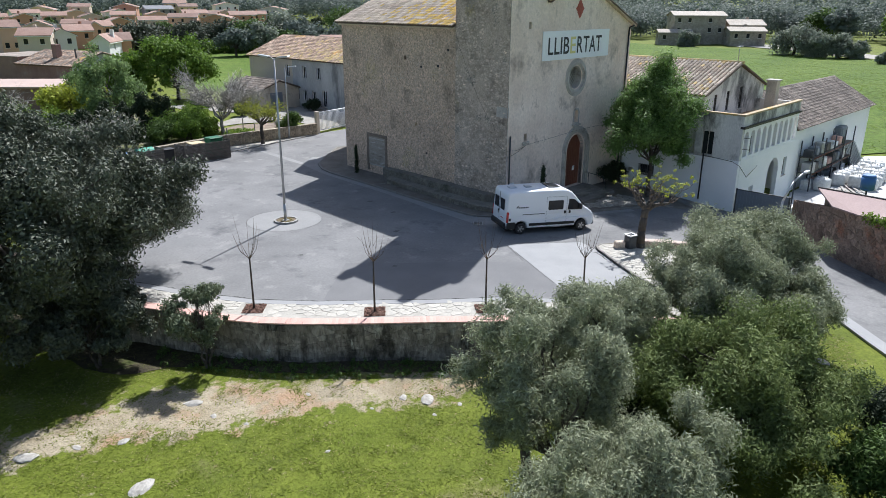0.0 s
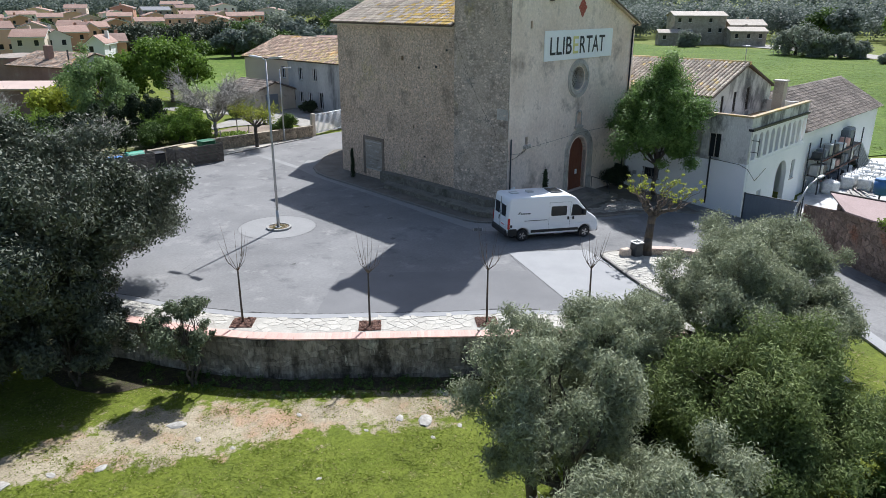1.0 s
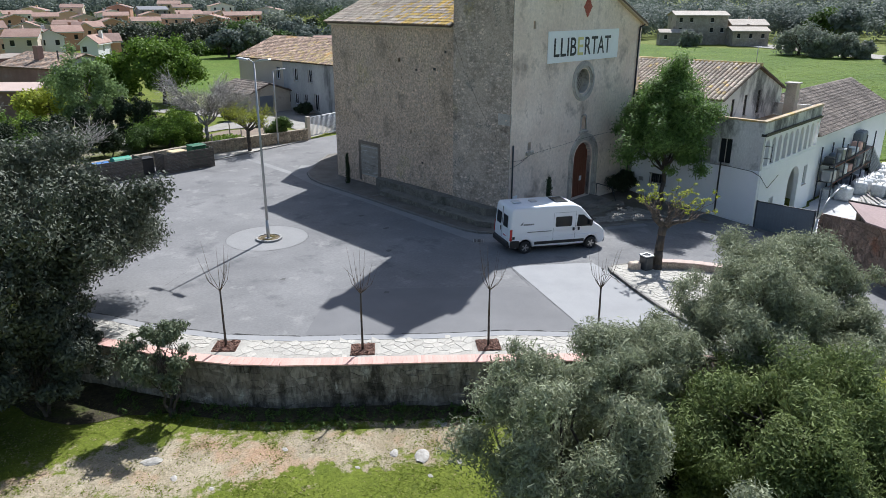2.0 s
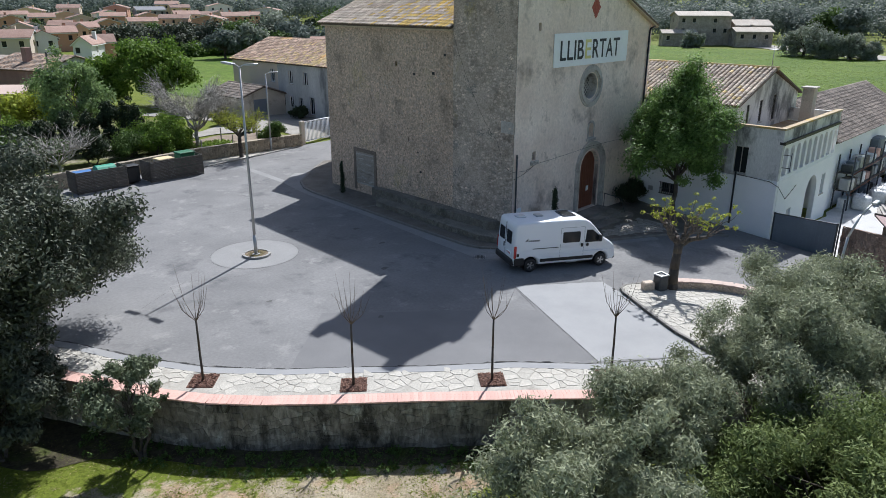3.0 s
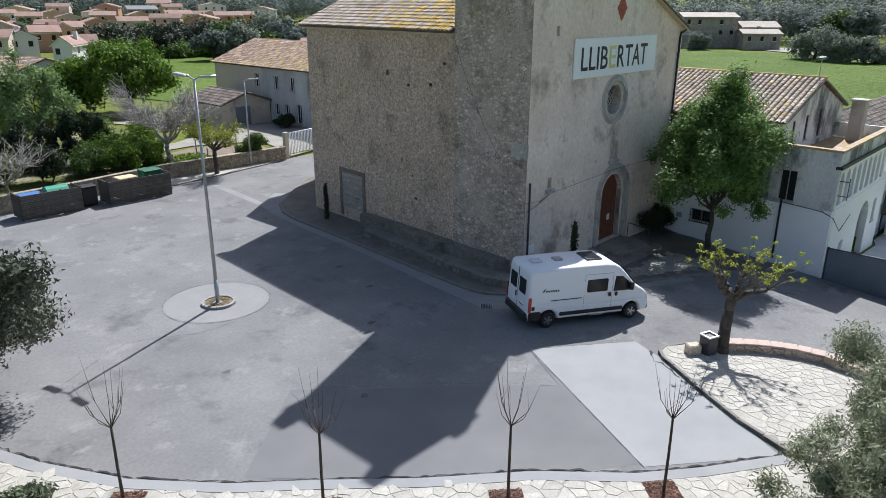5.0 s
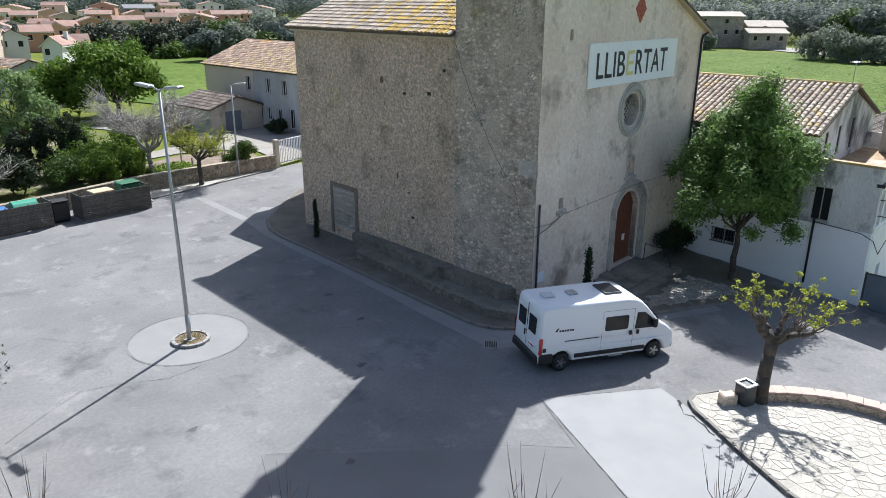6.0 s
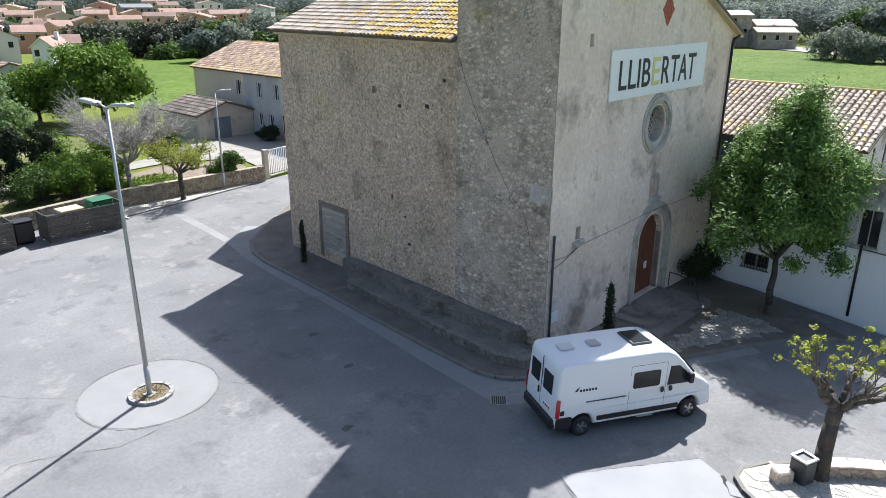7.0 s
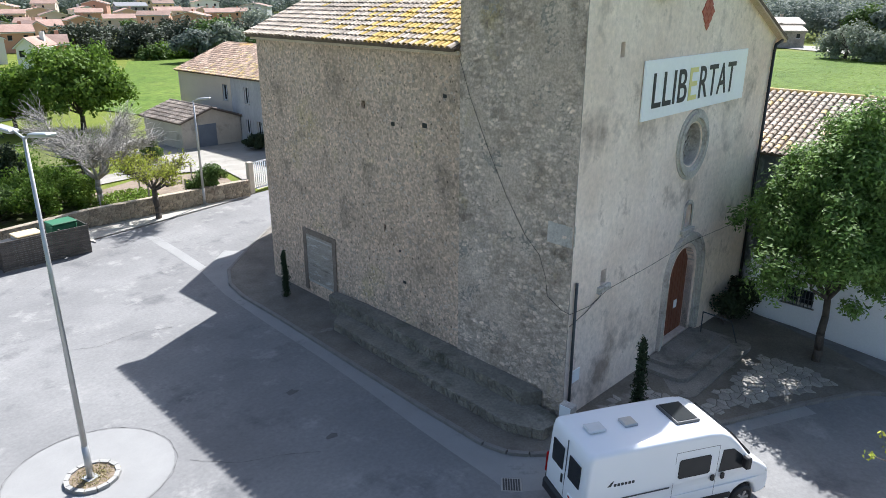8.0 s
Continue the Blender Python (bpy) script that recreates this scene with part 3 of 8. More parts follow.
def stones_joined(items, top=0.88):
    """Many stones in one go: (matrix, polygon, height) each."""
    vs, fs = [], []
    for m, poly, h in items:
        b, n = len(vs), len(poly)
        for k, z in ((1.0, 0.0), (top, h)):
            vs += [tuple(m @ Vector((x * k, y * k, z))) for x, y in poly]
        fs += [(b + i, b + (i + 1) % n, b + n + (i + 1) % n, b + n + i) for i in range(n)]
        fs.append(tuple(b + n + i for i in range(n)))
    return vs, fs


# ---- the lie of the land ----
def uv(x, y):
    return 0.684 * x - 0.730 * y, 0.730 * x + 0.684 * y


def lie(x, y):
    """Height of the paved ground: level by the lamp, falling gently past the church front and down the lane."""
    u = 0.684 * x - 0.730 * y
    return -0.04 * min(max(u - 1.0, 0), 13.0) - 0.115 * min(max(u - 14.0, 0), 14.0)


def smooth01(a, b, x):
    k = min(1.0, max(0.0, (x - a) / (b - a)))
    return k * k * (3 - 2 * k)


WALL_U = [-60, -34, -25, -18, -14.5, -11.3, -8.3, -5.9, -2.7, 1.86, 8, 15.5, 17.5, 60]
WALL_V = [2, -3, -9, -13.3, -15.0, -15.9, -16.25, -16.15, -15.95, -15.8, -15.3, -15.0, -15.0, -15.0]


def wall_v(u):
    return float(np.interp(u, WALL_U, WALL_V))


def land(x, y):
    """Height of the natural ground."""
    u, v = uv(x, y)
    far = math.hypot(x, y)
    h = (lie(x, y) - 0.10) * (1 - smooth01(60, 110, far))
    h += 0.5 * smooth01(33.2, 35.6, y) * (1 - smooth01(24, 34, x))
    h += 2.2 * smooth01(70, 260, far)
    h += 55 * smooth01(330, 1100, far) + 40 * smooth01(900, 2400, far)
    d = wall_v(u) - v
    if d > -1.5:
        low = -1.8 + 1.25 * smooth01(4, 15.5, u) - 0.012 * max(0, d)
        k = smooth01(-1.5, -0.7, d) * (1 - smooth01(14.6, 16.2, u + 0.12 * d))
        h = h * (1 - k) + low * k
        h += 0.10 * k * noise.noise(Vector((x * 0.35, y * 0.35, 0))) + 0.04 * k * noise.noise(Vector((x * 1.3, y * 1.3, 4)))
    elif far > 45:
        h += 0.15 * noise.noise(Vector((x * 0.06, y * 0.06, 0)))
    return h

# ---- ground, road and pavements ----
def spaced(lo, hi, fine_lo, fine_hi, step):
    a = list(np.arange(fine_lo, fine_hi, step))
    s, x = step, fine_hi
    while x < hi:
        a.append(x)
        s *= 1.13
        x += s
    s, x = step, fine_lo
    while x > lo:
        s *= 1.13
        x -= s
        a.insert(0, x)
    return a


DIRT = [(-19.5, -22.6), (-16.6, -21.3), (-14.9, -19.2), (-12.8, -18.4), (-9.5, -18.3), (-6.1, -17.5), (-3.5, -17.0), (-1.5, -16.8), (-0.1, -17.2), (-0.3, -18.7), (-2.6, -19.6), (-5.3, -19.7), (-7.9, -20.5),
        (-10.2, -21.5), (-13.3, -21.9), (-16.2, -23.3), (-18.6, -24.6)]


def make_ground():
    xs, ys = spaced(-2600, 2900, -36, 4, 0.5), spaced(-2600, 2900, -36, 6, 0.5)
    vs = [(x, y, land(x, y)) for y in ys for x in xs]
    w = len(xs)
    fs = [(j * w + i, j * w + i + 1, (j + 1) * w + i + 1, (j + 1) * w + i) for j in range(len(ys) - 1) for i in range(w - 1)]
    g = raw("ground", vs, fs, "ground", smooth=True)
    bare = g.data.attributes.new("bare", "FLOAT", "POINT")
    vals = np.zeros(len(vs), np.float32)
    for i, (x, y, z) in enumerate(vs):
        if -40 < x < 12 and -42 < y < 14:
            u, v = uv(x, y)
            hits = 0 if not (-21 < u < 1 and -26 < v < -15.5) else sum(inside(u + du, v + dv, DIRT) for du in (-0.7, 0, 0.7) for dv in (-0.7, 0, 0.7))
            vals[i] = hits / 9
    bare.data.foreach_set("value", vals)
    tagged(g, "grassy meadow ground with bare dirt patches and scattered rock", "ground", kind="structure")


make_ground()

ROAD = [(-22.5, 13), (-20.9, 6.5), (-20.1, 4.2), (-19.3, 1.4), (-17.9, -1.6), (-15.9, -3.9), (-14.3, -5.4), (-11.8, -7.9), (-9.5, -9.9), (-7.2, -12.2), (-4.5, -14.6),
        (-2.9, -16.6), (1.5, -20.3), (5.2, -17.2), (4.4, -19.2), (3.6, -20.3), (0.4, -23.8), (-3, -27.5), (-9, -34), (-4, -38), (3, -35.5), (8, -26.3), (10.5, -21.6), (12.6, -18.4), (15.0, -15.8), (16.9, -14.2), (17.5, -1),
        (30, 2), (40, 24), (22, 33.4), (15.4, 34.2), (12.6, 33.5), (7.5, 32.0), (3.4, 31.35), (0.4, 30.95), (-0.5, 32.9), (-5, 32.3), (-14, 31.4), (-19.0, 27)]
tagged(sheet("road", ROAD, 0.0, "asphalt"), "sun-bleached grey asphalt of a village square", "road", kind="structure")


def landsheet(name, pts, dz, material, step, label, category):
    """A sheet over a plan polygon that follows the natural ground."""
    bm = bmesh.new()
    fill(bm, [bm.verts.new((x, y, 0)) for x, y in pts])
    for ax in (0, 1):
        c = [p[ax] for p in pts]
        for k in range(int(min(c) // step), int(max(c) // step) + 1):
            co, no = [0, 0, 0], [0, 0, 0]
            co[ax], no[ax] = k * step, 1
            bmesh.ops.bisect_plane(bm, geom=bm.verts[:] + bm.edges[:] + bm.faces[:], plane_co=co, plane_no=no)
    for v in bm.verts:
        v.co.z = land(v.co.x, v.co.y) + dz
    bmesh.ops.recalc_face_normals(bm, faces=bm.faces[:])
    if sum(fc.normal.z for fc in bm.faces) < 0:
        bmesh.ops.reverse_faces(bm, faces=bm.faces[:])
    return tagged(part(name, bm, material), label, category, kind="structure")


# lighter concrete: lamp circle, the wedge before the church, the strip along the road edge
circle = [(-8.75 + 2.35 * math.cos(a), 8.75 + 2.35 * math.sin(a)) for a in (2 * math.pi * i / 40 for i in range(40))]
tagged(sheet("concrete_disc", circle, 0.008, "circle"), "round pale concrete patch round a lamp post", "pavement", kind="structure")
tagged(sheet("concrete_patch", [(-2.6, -4.7), (1.3, -7.3), (0.5, -9.2), (-1.5, -12.6), (-2.7, -14.5), (-6.4, -11.75)], 0.008, "concrete"),
       "pale concrete wedge laid in the asphalt", "pavement", kind="structure")

tagged(sheet("concrete_strip", [(2.75, 29.9), (2.34, 25.55), (2.0, 21.7), (2.56, 22.0), (2.85, 24.6), (3.2, 28.6), (3.4, 29.9)], 0.008, "gutter"),
       "pale concrete strip crossing the mouth of a side street", "pavement", kind="structure")

# front pavement of crazy paving, behind a pink coping on the retaining wall
OUTER = [(-22.9, 5.2), (-21.9, 2.6), (-20.8, 0.3), (-19.75, -2.0), (-18.75, -3.6), (-17.5, -5.1), (-15.6, -7.0), (-13.5, -9.0), (-11.6, -10.9), (-10.2, -12.2), (-6.2, -15.9),
         (-3.4, -19.0), (-1.7, -21.6)]
INNER = [(-21.0, 6.4), (-19.9, 4.2), (-18.9, 1.6), (-17.4, -1.2), (-15.5, -3.5), (-13.9, -5.0), (-11.5, -7.4), (-9.2, -9.4), (-6.9, -11.75), (-5.2, -13.0), (-2.6, -14.6)]


def offset_line(line, d):
    out = []
    for i, (x, y) in enumerate(line):
        a, b = line[max(0, i - 1)], line[min(len(line) - 1, i + 1)]
        tx, ty = b[0] - a[0], b[1] - a[1]
        ln = math.hypot(tx, ty)
        out.append((x - ty / ln * d, y + tx / ln * d))
    return out


COPE = offset_line(OUTER, 0.55)
FRONT = INNER + [(-0.5, -19.8), (-1.3, -21.3)] + COPE[::-1][1:]
front = tagged(sheet("pavement_front", FRONT, 0.035, "mortar", 0.16), "crazy paving of pale flagstones along the square", "pavement", kind="structure")
EDGE = INNER + offset_line(INNER, -0.42)[::-1]
tagged(sheet("pavement_edge", EDGE, 0.05, "concrete", 0.1), "narrow concrete edging strip between asphalt and flagstones", "pavement", kind="structure")

tagged(sheet("lane_verge", [(3.55, -20.4), (0.35, -23.9), (-3.05, -27.6), (-3.6, -27.1), (-0.25, -23.3), (2.9, -20.0)], 0.03, "concrete", 0.1), "pale concrete verge of the lane", "pavement", kind="structure")
# island by the plane tree, with its kerb
ISLAND = [(-2.5, -14.75), (-1.75, -12.75), (-0.6, -10.75), (0.25, -9.45), (0.6, -8.85), (1.05, -8.45), (1.6, -8.4), (2.55, -8.9), (3.5, -9.8), (4.4, -11.0), (5.3, -12.4), (5.7, -13.8),
          (5.3, -16.0), (3.6, -18.4), (1.0, -20.6), (-0.5, -19.8)]
island = tagged(sheet("pavement_island", ISLAND, 0.13, "mortar", 0.25), "raised island of pale crazy paving round a tree", "pavement", kind="structure")

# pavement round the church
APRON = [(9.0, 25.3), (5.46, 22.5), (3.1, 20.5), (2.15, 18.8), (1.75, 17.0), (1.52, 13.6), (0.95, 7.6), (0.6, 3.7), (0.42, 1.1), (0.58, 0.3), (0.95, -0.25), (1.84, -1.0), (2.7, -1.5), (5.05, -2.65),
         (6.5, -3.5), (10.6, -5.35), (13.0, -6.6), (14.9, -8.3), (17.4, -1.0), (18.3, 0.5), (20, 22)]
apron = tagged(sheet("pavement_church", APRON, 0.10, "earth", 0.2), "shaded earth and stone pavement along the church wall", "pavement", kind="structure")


def kerb_line(name, line, width, dz, label, parent=None):
    """Kerb stones along a line, each with its own ends."""
    k = tagged(new(name), label, "kerb", kind="structure")
    # church and island kerbs take the copy with shade in its colour
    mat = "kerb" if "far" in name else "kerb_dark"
    for (ax, ay), (bx, by) in zip(line, line[1:]):
        ln = math.hypot(bx - ax, by - ay)
        n = max(1, round(ln / 0.9))
        for i in range(n):
            s, e = (i + 0.01) / n, (i + 0.99) / n
            x, y = ax + (bx - ax) * (s + e) / 2, ay + (by - ay) * (s + e) / 2
            L = ln * (e - s) / 2
            ob = part("kerbstone", boxm(-L, L, -width, 0, -0.15, dz, 0.012), mat, k)
            ob.matrix_basis = pose(x, y, lie(x, y), 0, 0, math.degrees(math.atan2(by - ay, bx - ax)))
    return k


tagged(sheet("gutter", [(5.46, 22.5), (3.1, 20.5), (2.15, 18.8), (1.75, 17.0), (1.52, 13.6), (0.95, 7.6), (0.6, 3.7), (0.42, 1.1), (0.58, 0.3), (0.95, -0.25), (1.84, -1.0), (2.7, -1.5), (5.05, -2.65), (6.5, -3.5), (10.6, -5.35),
                       (10.3, -5.95), (6.2, -4.1), (4.7, -3.35), (3.25, -3.0), (2.0, -2.5), (0.8, -1.95), (-0.1, -1.6), (-0.9, -0.95), (-0.75, 0.1), (-0.6, 1.6), (-0.4, 3.3), (0.05, 6.4), (0.42, 9.4), (0.8, 13.9), (1.25, 18.0), (2.0, 21.4), (4.6, 23.6)],
             0.006, "gutter"), "pale concrete gutter strip along the church kerb", "pavement", kind="structure")
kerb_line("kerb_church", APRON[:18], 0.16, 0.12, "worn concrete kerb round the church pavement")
kerb_line("kerb_island", ISLAND[:12], 0.14, 0.15, "worn kerb of the tree island, shade put into its colour")


# retaining wall
def retaining():
    w = tagged(new("retaining_wall"), "rubble stone retaining wall with a pink brick coping", "wall", kind="structure")
    line = offset_line(OUTER, 0.0)
    back = offset_line(OUTER, 0.5)
    bm = bmesh.new()
    for i in range(len(line) - 1):
        a, b, c, d = line[i], line[i + 1], back[i + 1], back[i]
        lo = min(land(*a), land(*b), -0.9) - 1.0
        vs = [bm.verts.new((*p, z)) for z in (lo, lie(*a) + 0.02) for p in (a, b, c, d)]
        for q in ((4, 5, 6, 7), (0, 1, 5, 4), (2, 3, 7, 6)):
            bm.faces.new([vs[k] for k in q])
    part("core", bm, "retain", w)
    # facing stones, joined
    rnd = random.Random(5)
    items = []
    for i in range(len(line) - 1):
        (ax, ay), (bx, by) = line[i], line[i + 1]
        ln = math.hypot(bx - ax, by - ay)
        tx, ty = (bx - ax) / ln, (by - ay) / ln
        rot = Matrix(((tx, 0, ty, ax), (ty, 0, -tx, ay), (0, 1, 0, 0), (0, 0, 0, 1)))
        pts = [(rnd.uniform(0, ln), rnd.uniform(-3.74, 0)) for _ in range(int(ln * 2.2 * 15))]
        for p, poly in cells(pts, (0, ln, -3.74, 0.0), 0.003):
            items.append((rot @ Matrix.Translation((p[0], p[1] / 1.7, 0.0)), [(x - p[0], (y - p[1]) / 1.7) for x, y in poly], rnd.uniform(0.0, 0.04)))
    vs, fs = stones_joined(items, 0.9)
    tagged(raw("masonry_facing", vs, fs, "retain", w), kind="stuff")
    # coping bricks laid across the wall
    me = part("coping_brick", boxm(-0.3, 0.3, -0.0712, 0.0712, 0, 0.06, 0.004), "coping", w).data
    bpy.data.objects.remove(bpy.data.objects["coping_brick"])
    mid = offset_line(OUTER, 0.26)
    for (ax, ay), (bx, by) in zip(mid, mid[1:]):
        ln = math.hypot(bx - ax, by - ay)
        n = round(ln / 0.1445)
        for i in range(n):
            s = (i + 0.5) / n
            x, y = ax + (bx - ax) * s, ay + (by - ay) * s
            piece("coping_brick", me, w, pose(x, y, lie(x, y) + 0.035 + rnd.uniform(0, 0.008), 0, 0, math.degrees(math.atan2(by - ay, bx - ax)) + 90 + rnd.uniform(-1, 1)))


retaining()


# darker resurfaced asphalt, and tarred cracks along the joints
tagged(sheet("asphalt_patch", [(-11.2, -0.4), (-4.2, -7.2), (-2.75, -4.85), (-6.4, -11.6), (-8.0, -10.5), (-9.3, -9.2), (-11.6, -7.2), (-13.9, -4.8), (-15.1, -3.5)], 0.004, "patch"), "slightly darker resurfaced asphalt", "road", kind="structure")


def crack(line, width, seed, dz=0.012, wander=0.07, material="tar"):
    """A thin ragged dark joint along a line."""
    rnd = random.Random(seed)
    pts = []
    for (ax, ay), (bx, by) in zip(line, line[1:]):
        n = max(2, int(math.hypot(bx - ax, by - ay) / 0.18))
        for i in range(n):
            s = i / n
            pts.append((ax + (bx - ax) * s + rnd.uniform(-wander, wander), ay + (by - ay) * s + rnd.uniform(-wander, wander)))
    pts.append(line[-1])
    lo = offset_line(pts, 0.0)
    hi = [(x, y) for x, y in offset_line(pts, width)]
    vs, fs = [], []
    for i, (a, b) in enumerate(zip(lo, hi)):
        k = rnd.uniform(0.15, 1.0)
        vs += [(a[0], a[1], lie(*a) + dz), (a[0] + (b[0] - a[0]) * k, a[1] + (b[1] - a[1]) * k, lie(*a) + dz)]
        if i:
            fs.append((2 * i - 2, 2 * i, 2 * i + 1, 2 * i - 1))
    return tagged(raw("tar_joint", vs, fs, material), "ragged dark crack in the asphalt", "crack", kind="structure")


crack(offset_line(INNER, 0.06), 0.09, 1, 0.03, 0.05)
ring_ = [(-8.75 + 2.42 * math.cos(a), 8.75 + 2.42 * math.sin(a)) for a in (2 * math.pi * i / 40 for i in range(41))]
crack(ring_, 0.03, 13, 0.01, 0.03, material="fine_crack")
FINE = dict(material="fine_crack", wander=0.025)
crack([(-4.2, -7.2), (-2.75, -4.85)], 0.025, 2, **FINE)
crack([(-6.45, -11.8), (-2.65, -4.75)], 0.025, 3, wander=0.015)
crack([(-2.6, -4.72), (1.3, -7.3)], 0.02, 4, wander=0.02)
crack([(-6.4, 17.6), (-5.2, 16.9), (-3.4, 17.0), (-2.2, 16.4)], 0.03, 5, **FINE)
crack([(-16.5, 6.0), (-15.0, 6.9), (-13.6, 7.6), (-12.2, 7.0), (-11.0, 6.2), (-9.3, 6.2)], 0.025, 6, **FINE)
crack([(-11.2, -0.4), (-7.5, -3.6), (-4.2, -7.2)], 0.02, 7, **FINE)
crack([(-17.5, 12), (-15.1, 12.9), (-13, 13.2), (-12.1, 11.6), (-11, 10.5)], 0.02, 8, **FINE)
crack([(0.9, -8.1), (0.3, -8.6), (0.1, -9.3), (-0.3, -10.0)], 0.12, 10)
crack([(-6, 24.5), (-4.1, 25.9), (-2, 26.5), (1.2, 27.9), (4.5, 28.6)], 0.02, 11, **FINE)
crack([(-6.4, 7.2), (-5.5, 6.0), (-4.1, 5.2), (-3.4, 4.6)], 0.03, 12, **FINE)
for k, (x, y, r) in enumerate(((-1.9, 8.2, 0.3), (-2.6, 5.0, 0.24), (-5.4, 1.8, 0.28), (-9.6, -2.6, 0.22), (-12.0, 2.5, 0.2))):
    # small sunken patches of fresh tar
    rp = random.Random(40 + k)
    blot = [(x + r * rp.uniform(0.55, 1.2) * math.cos(a), y + 0.7 * r * rp.uniform(0.55, 1.2) * math.sin(a)) for a in (2 * math.pi * i / 11 for i in range(11))]
    tagged(sheet("tar_patch", blot, 0.009, "fine_crack"), "small dark tar patch in the asphalt", "patch", kind="structure")

# ---- the church ----
A, B, C, D = (3.1, 0.0), (18.3, 0.0), (19.5, 18.2), (4.3, 18.2)
EAVE, RIDGE, TOWER = 11.9, 15.0, 19.3


def along(p, q, s):
    return p[0] + (q[0] - p[0]) * s, p[1] + (q[1] - p[1]) * s


def wall_m(p, q):
    """Placement of a slab whose x runs from p to q; its face looks to the right of that way."""
    return Matrix.Translation((p[0], p[1], 0)) @ Matrix.Rotation(math.atan2(q[1] - p[1], q[0] - p[0]), 4, "Z")


church = thing("church", "old stone village church with plastered front and tiled roof", "church")
DOOR = (10.35, 12.55, 0.18, 4.1)


def church_walls():
    bm = bmesh.new()
    gab = [(0, -1), (15.2, -1), (15.2, EAVE), (7.8, RIDGE), (3.9, RIDGE - 1.55), (3.9, TOWER), (0, TOWER)]
    holes = [arch(DOOR[0] - 3.1, DOOR[1] - 3.1, DOOR[2], DOOR[3], 14), ring((10.9 - 3.1, 8.3), 0.82), arch(10.98 - 3.1, 11.5 - 3.1, 5.05, 5.95, 8),
             rect(1.85, 2.2, 4.42, 4.95), rect(1.95, 2.2, 11.75, 12.2), rect(0.9, 2.9, 16.0, 17.9)]
    slab(bm, gab, holes, 0.7, wall_m(A, B))
    part("front_wall", bm, "plaster", church, "patchy lime-plastered gable front")
    bm = bmesh.new()
    L = math.hypot(D[0] - A[0], D[1] - A[1])
    # the side wall runs from the back corner to the front one
    slab(bm, [(0, -1), (L - 0.72, -1), (L - 0.72, TOWER), (L - 4.9, TOWER), (L - 4.9, EAVE), (0, EAVE)],
         [rect(L - 10.45, L - 10.2, 9.35, 9.65), rect(L - 3.7, L - 3.55, 4.4, 4.75), rect(L - 9.25, L - 9.1, 4.55, 4.85), rect(L - 3.2, L - 1.7, 16.0, 17.8)], 0.7, wall_m(D, A))
    part("side_wall", bm, "sidewall", church, "pebbly rendered side wall of warm grey stone")
    bm = bmesh.new()
    slab(bm, [(0, -1), (15.2, -1), (15.2, EAVE), (7.6, RIDGE), (0, EAVE)], [], 0.6, wall_m(C, D))
    slab(bm, [(0, -1), (17.0, -1), (17.0, EAVE), (0, EAVE)], [], 0.6, wall_m((B[0] + 0.05, 0.72), C))
    part("rear_wall", bm, "sidewall", church)
    # choir behind the nave: lower eave, its own tiled roof
    bm = bmesh.new()
    prism(bm, [(8.9, 18.85), (8.9, 23.3), (12.1, 25.8), (15.4, 25.8), (18.6, 23.3), (18.6, 18.85)], -1, 11.0)
    part("choir_wall", bm, "sidewall", church)
    bm = bmesh.new()
    for p, q in (((6.99, 4.9), (3.45, 4.9)), ((7.0, 0.7), (7.0, 4.9))):
        ln = math.hypot(q[0] - p[0], q[1] - p[1])
        slab(bm, [(0, 11), (ln, 11), (ln, TOWER), (0, TOWER)], [rect(0.9, ln - 0.9, 16.0, 17.9)], 0.4, wall_m(p, q))
    box(bm, 2.95, 7.15, -0.12, 5.05, TOWER, TOWER + 0.25)
    for x in (3.3, 6.8):
        for y in (0.25, 4.7):
            box(bm, x - 0.3, x + 0.3, y - 0.3, y + 0.3, TOWER + 0.25, TOWER + 1.3)
    part("belfry", bm, "stone", church)
    part("flank_render", boxm(L - 4.9, L + 0.03, -0.05, 0.0, -1, TOWER, m=wall_m(D, A)), "joint_dark", church)
    # rubble facing of the tower flank: uneven stones bedded in mortar
    m = wall_m(D, A)
    nx, nz, step = 124, 438, 0.044
    vs, fs, tones = [], [], []
    for k in range(nz + 1):
        for i in range(nx + 1):
            x, z = L - 4.9 + i * 4.95 / nx, k * step
            q = Vector((x * 4.3 + 0.35 * noise.noise(Vector((x * 2, z * 2, 0))), z * 7.4 + 0.35 * noise.noise(Vector((x * 2, z * 2, 9))), 0.0))
            d, pts = noise.voronoi(q)
            edge = min(1.0, (d[1] - d[0]) * 3.5)
            h = abs(noise.noise(pts[0] * 7.7 + Vector((0.3, 0.1, 0.7))))
            # worn patches where the old render still covers the stones
            bare = smooth01(-0.25, 0.15, noise.noise(Vector((x * 0.55, z * 0.4, 3))))
            y = -0.052 - 0.055 * edge * (0.4 + 0.6 * h) * (0.35 + 0.65 * bare) - 0.012 * noise.noise(Vector((x * 9, z * 9, 2))) - 0.02 * noise.noise(Vector((x * 1.1, z * 1.1, 4)))
            vs.append(tuple(m @ Vector((x, min(-0.045, y), z))))
            tones.append(1.0 + (0.4 + 0.6 * bare) * (edge * 0.75 * noise.noise(pts[0] * 5.3 + Vector((0.2, 0.6, 0.4))) - 0.3 * (1 - edge)))
    w = nx + 1
    for k in range(nz):
        for i in range(nx):
            a = k * w + i
            fs.append((a, a + 1, a + w + 1, a + w))
    ob = tagged(raw("rubble_facing", vs, fs, "coursed_stone", church, smooth=True), "rough rubble masonry of the tower flank", kind="stuff")
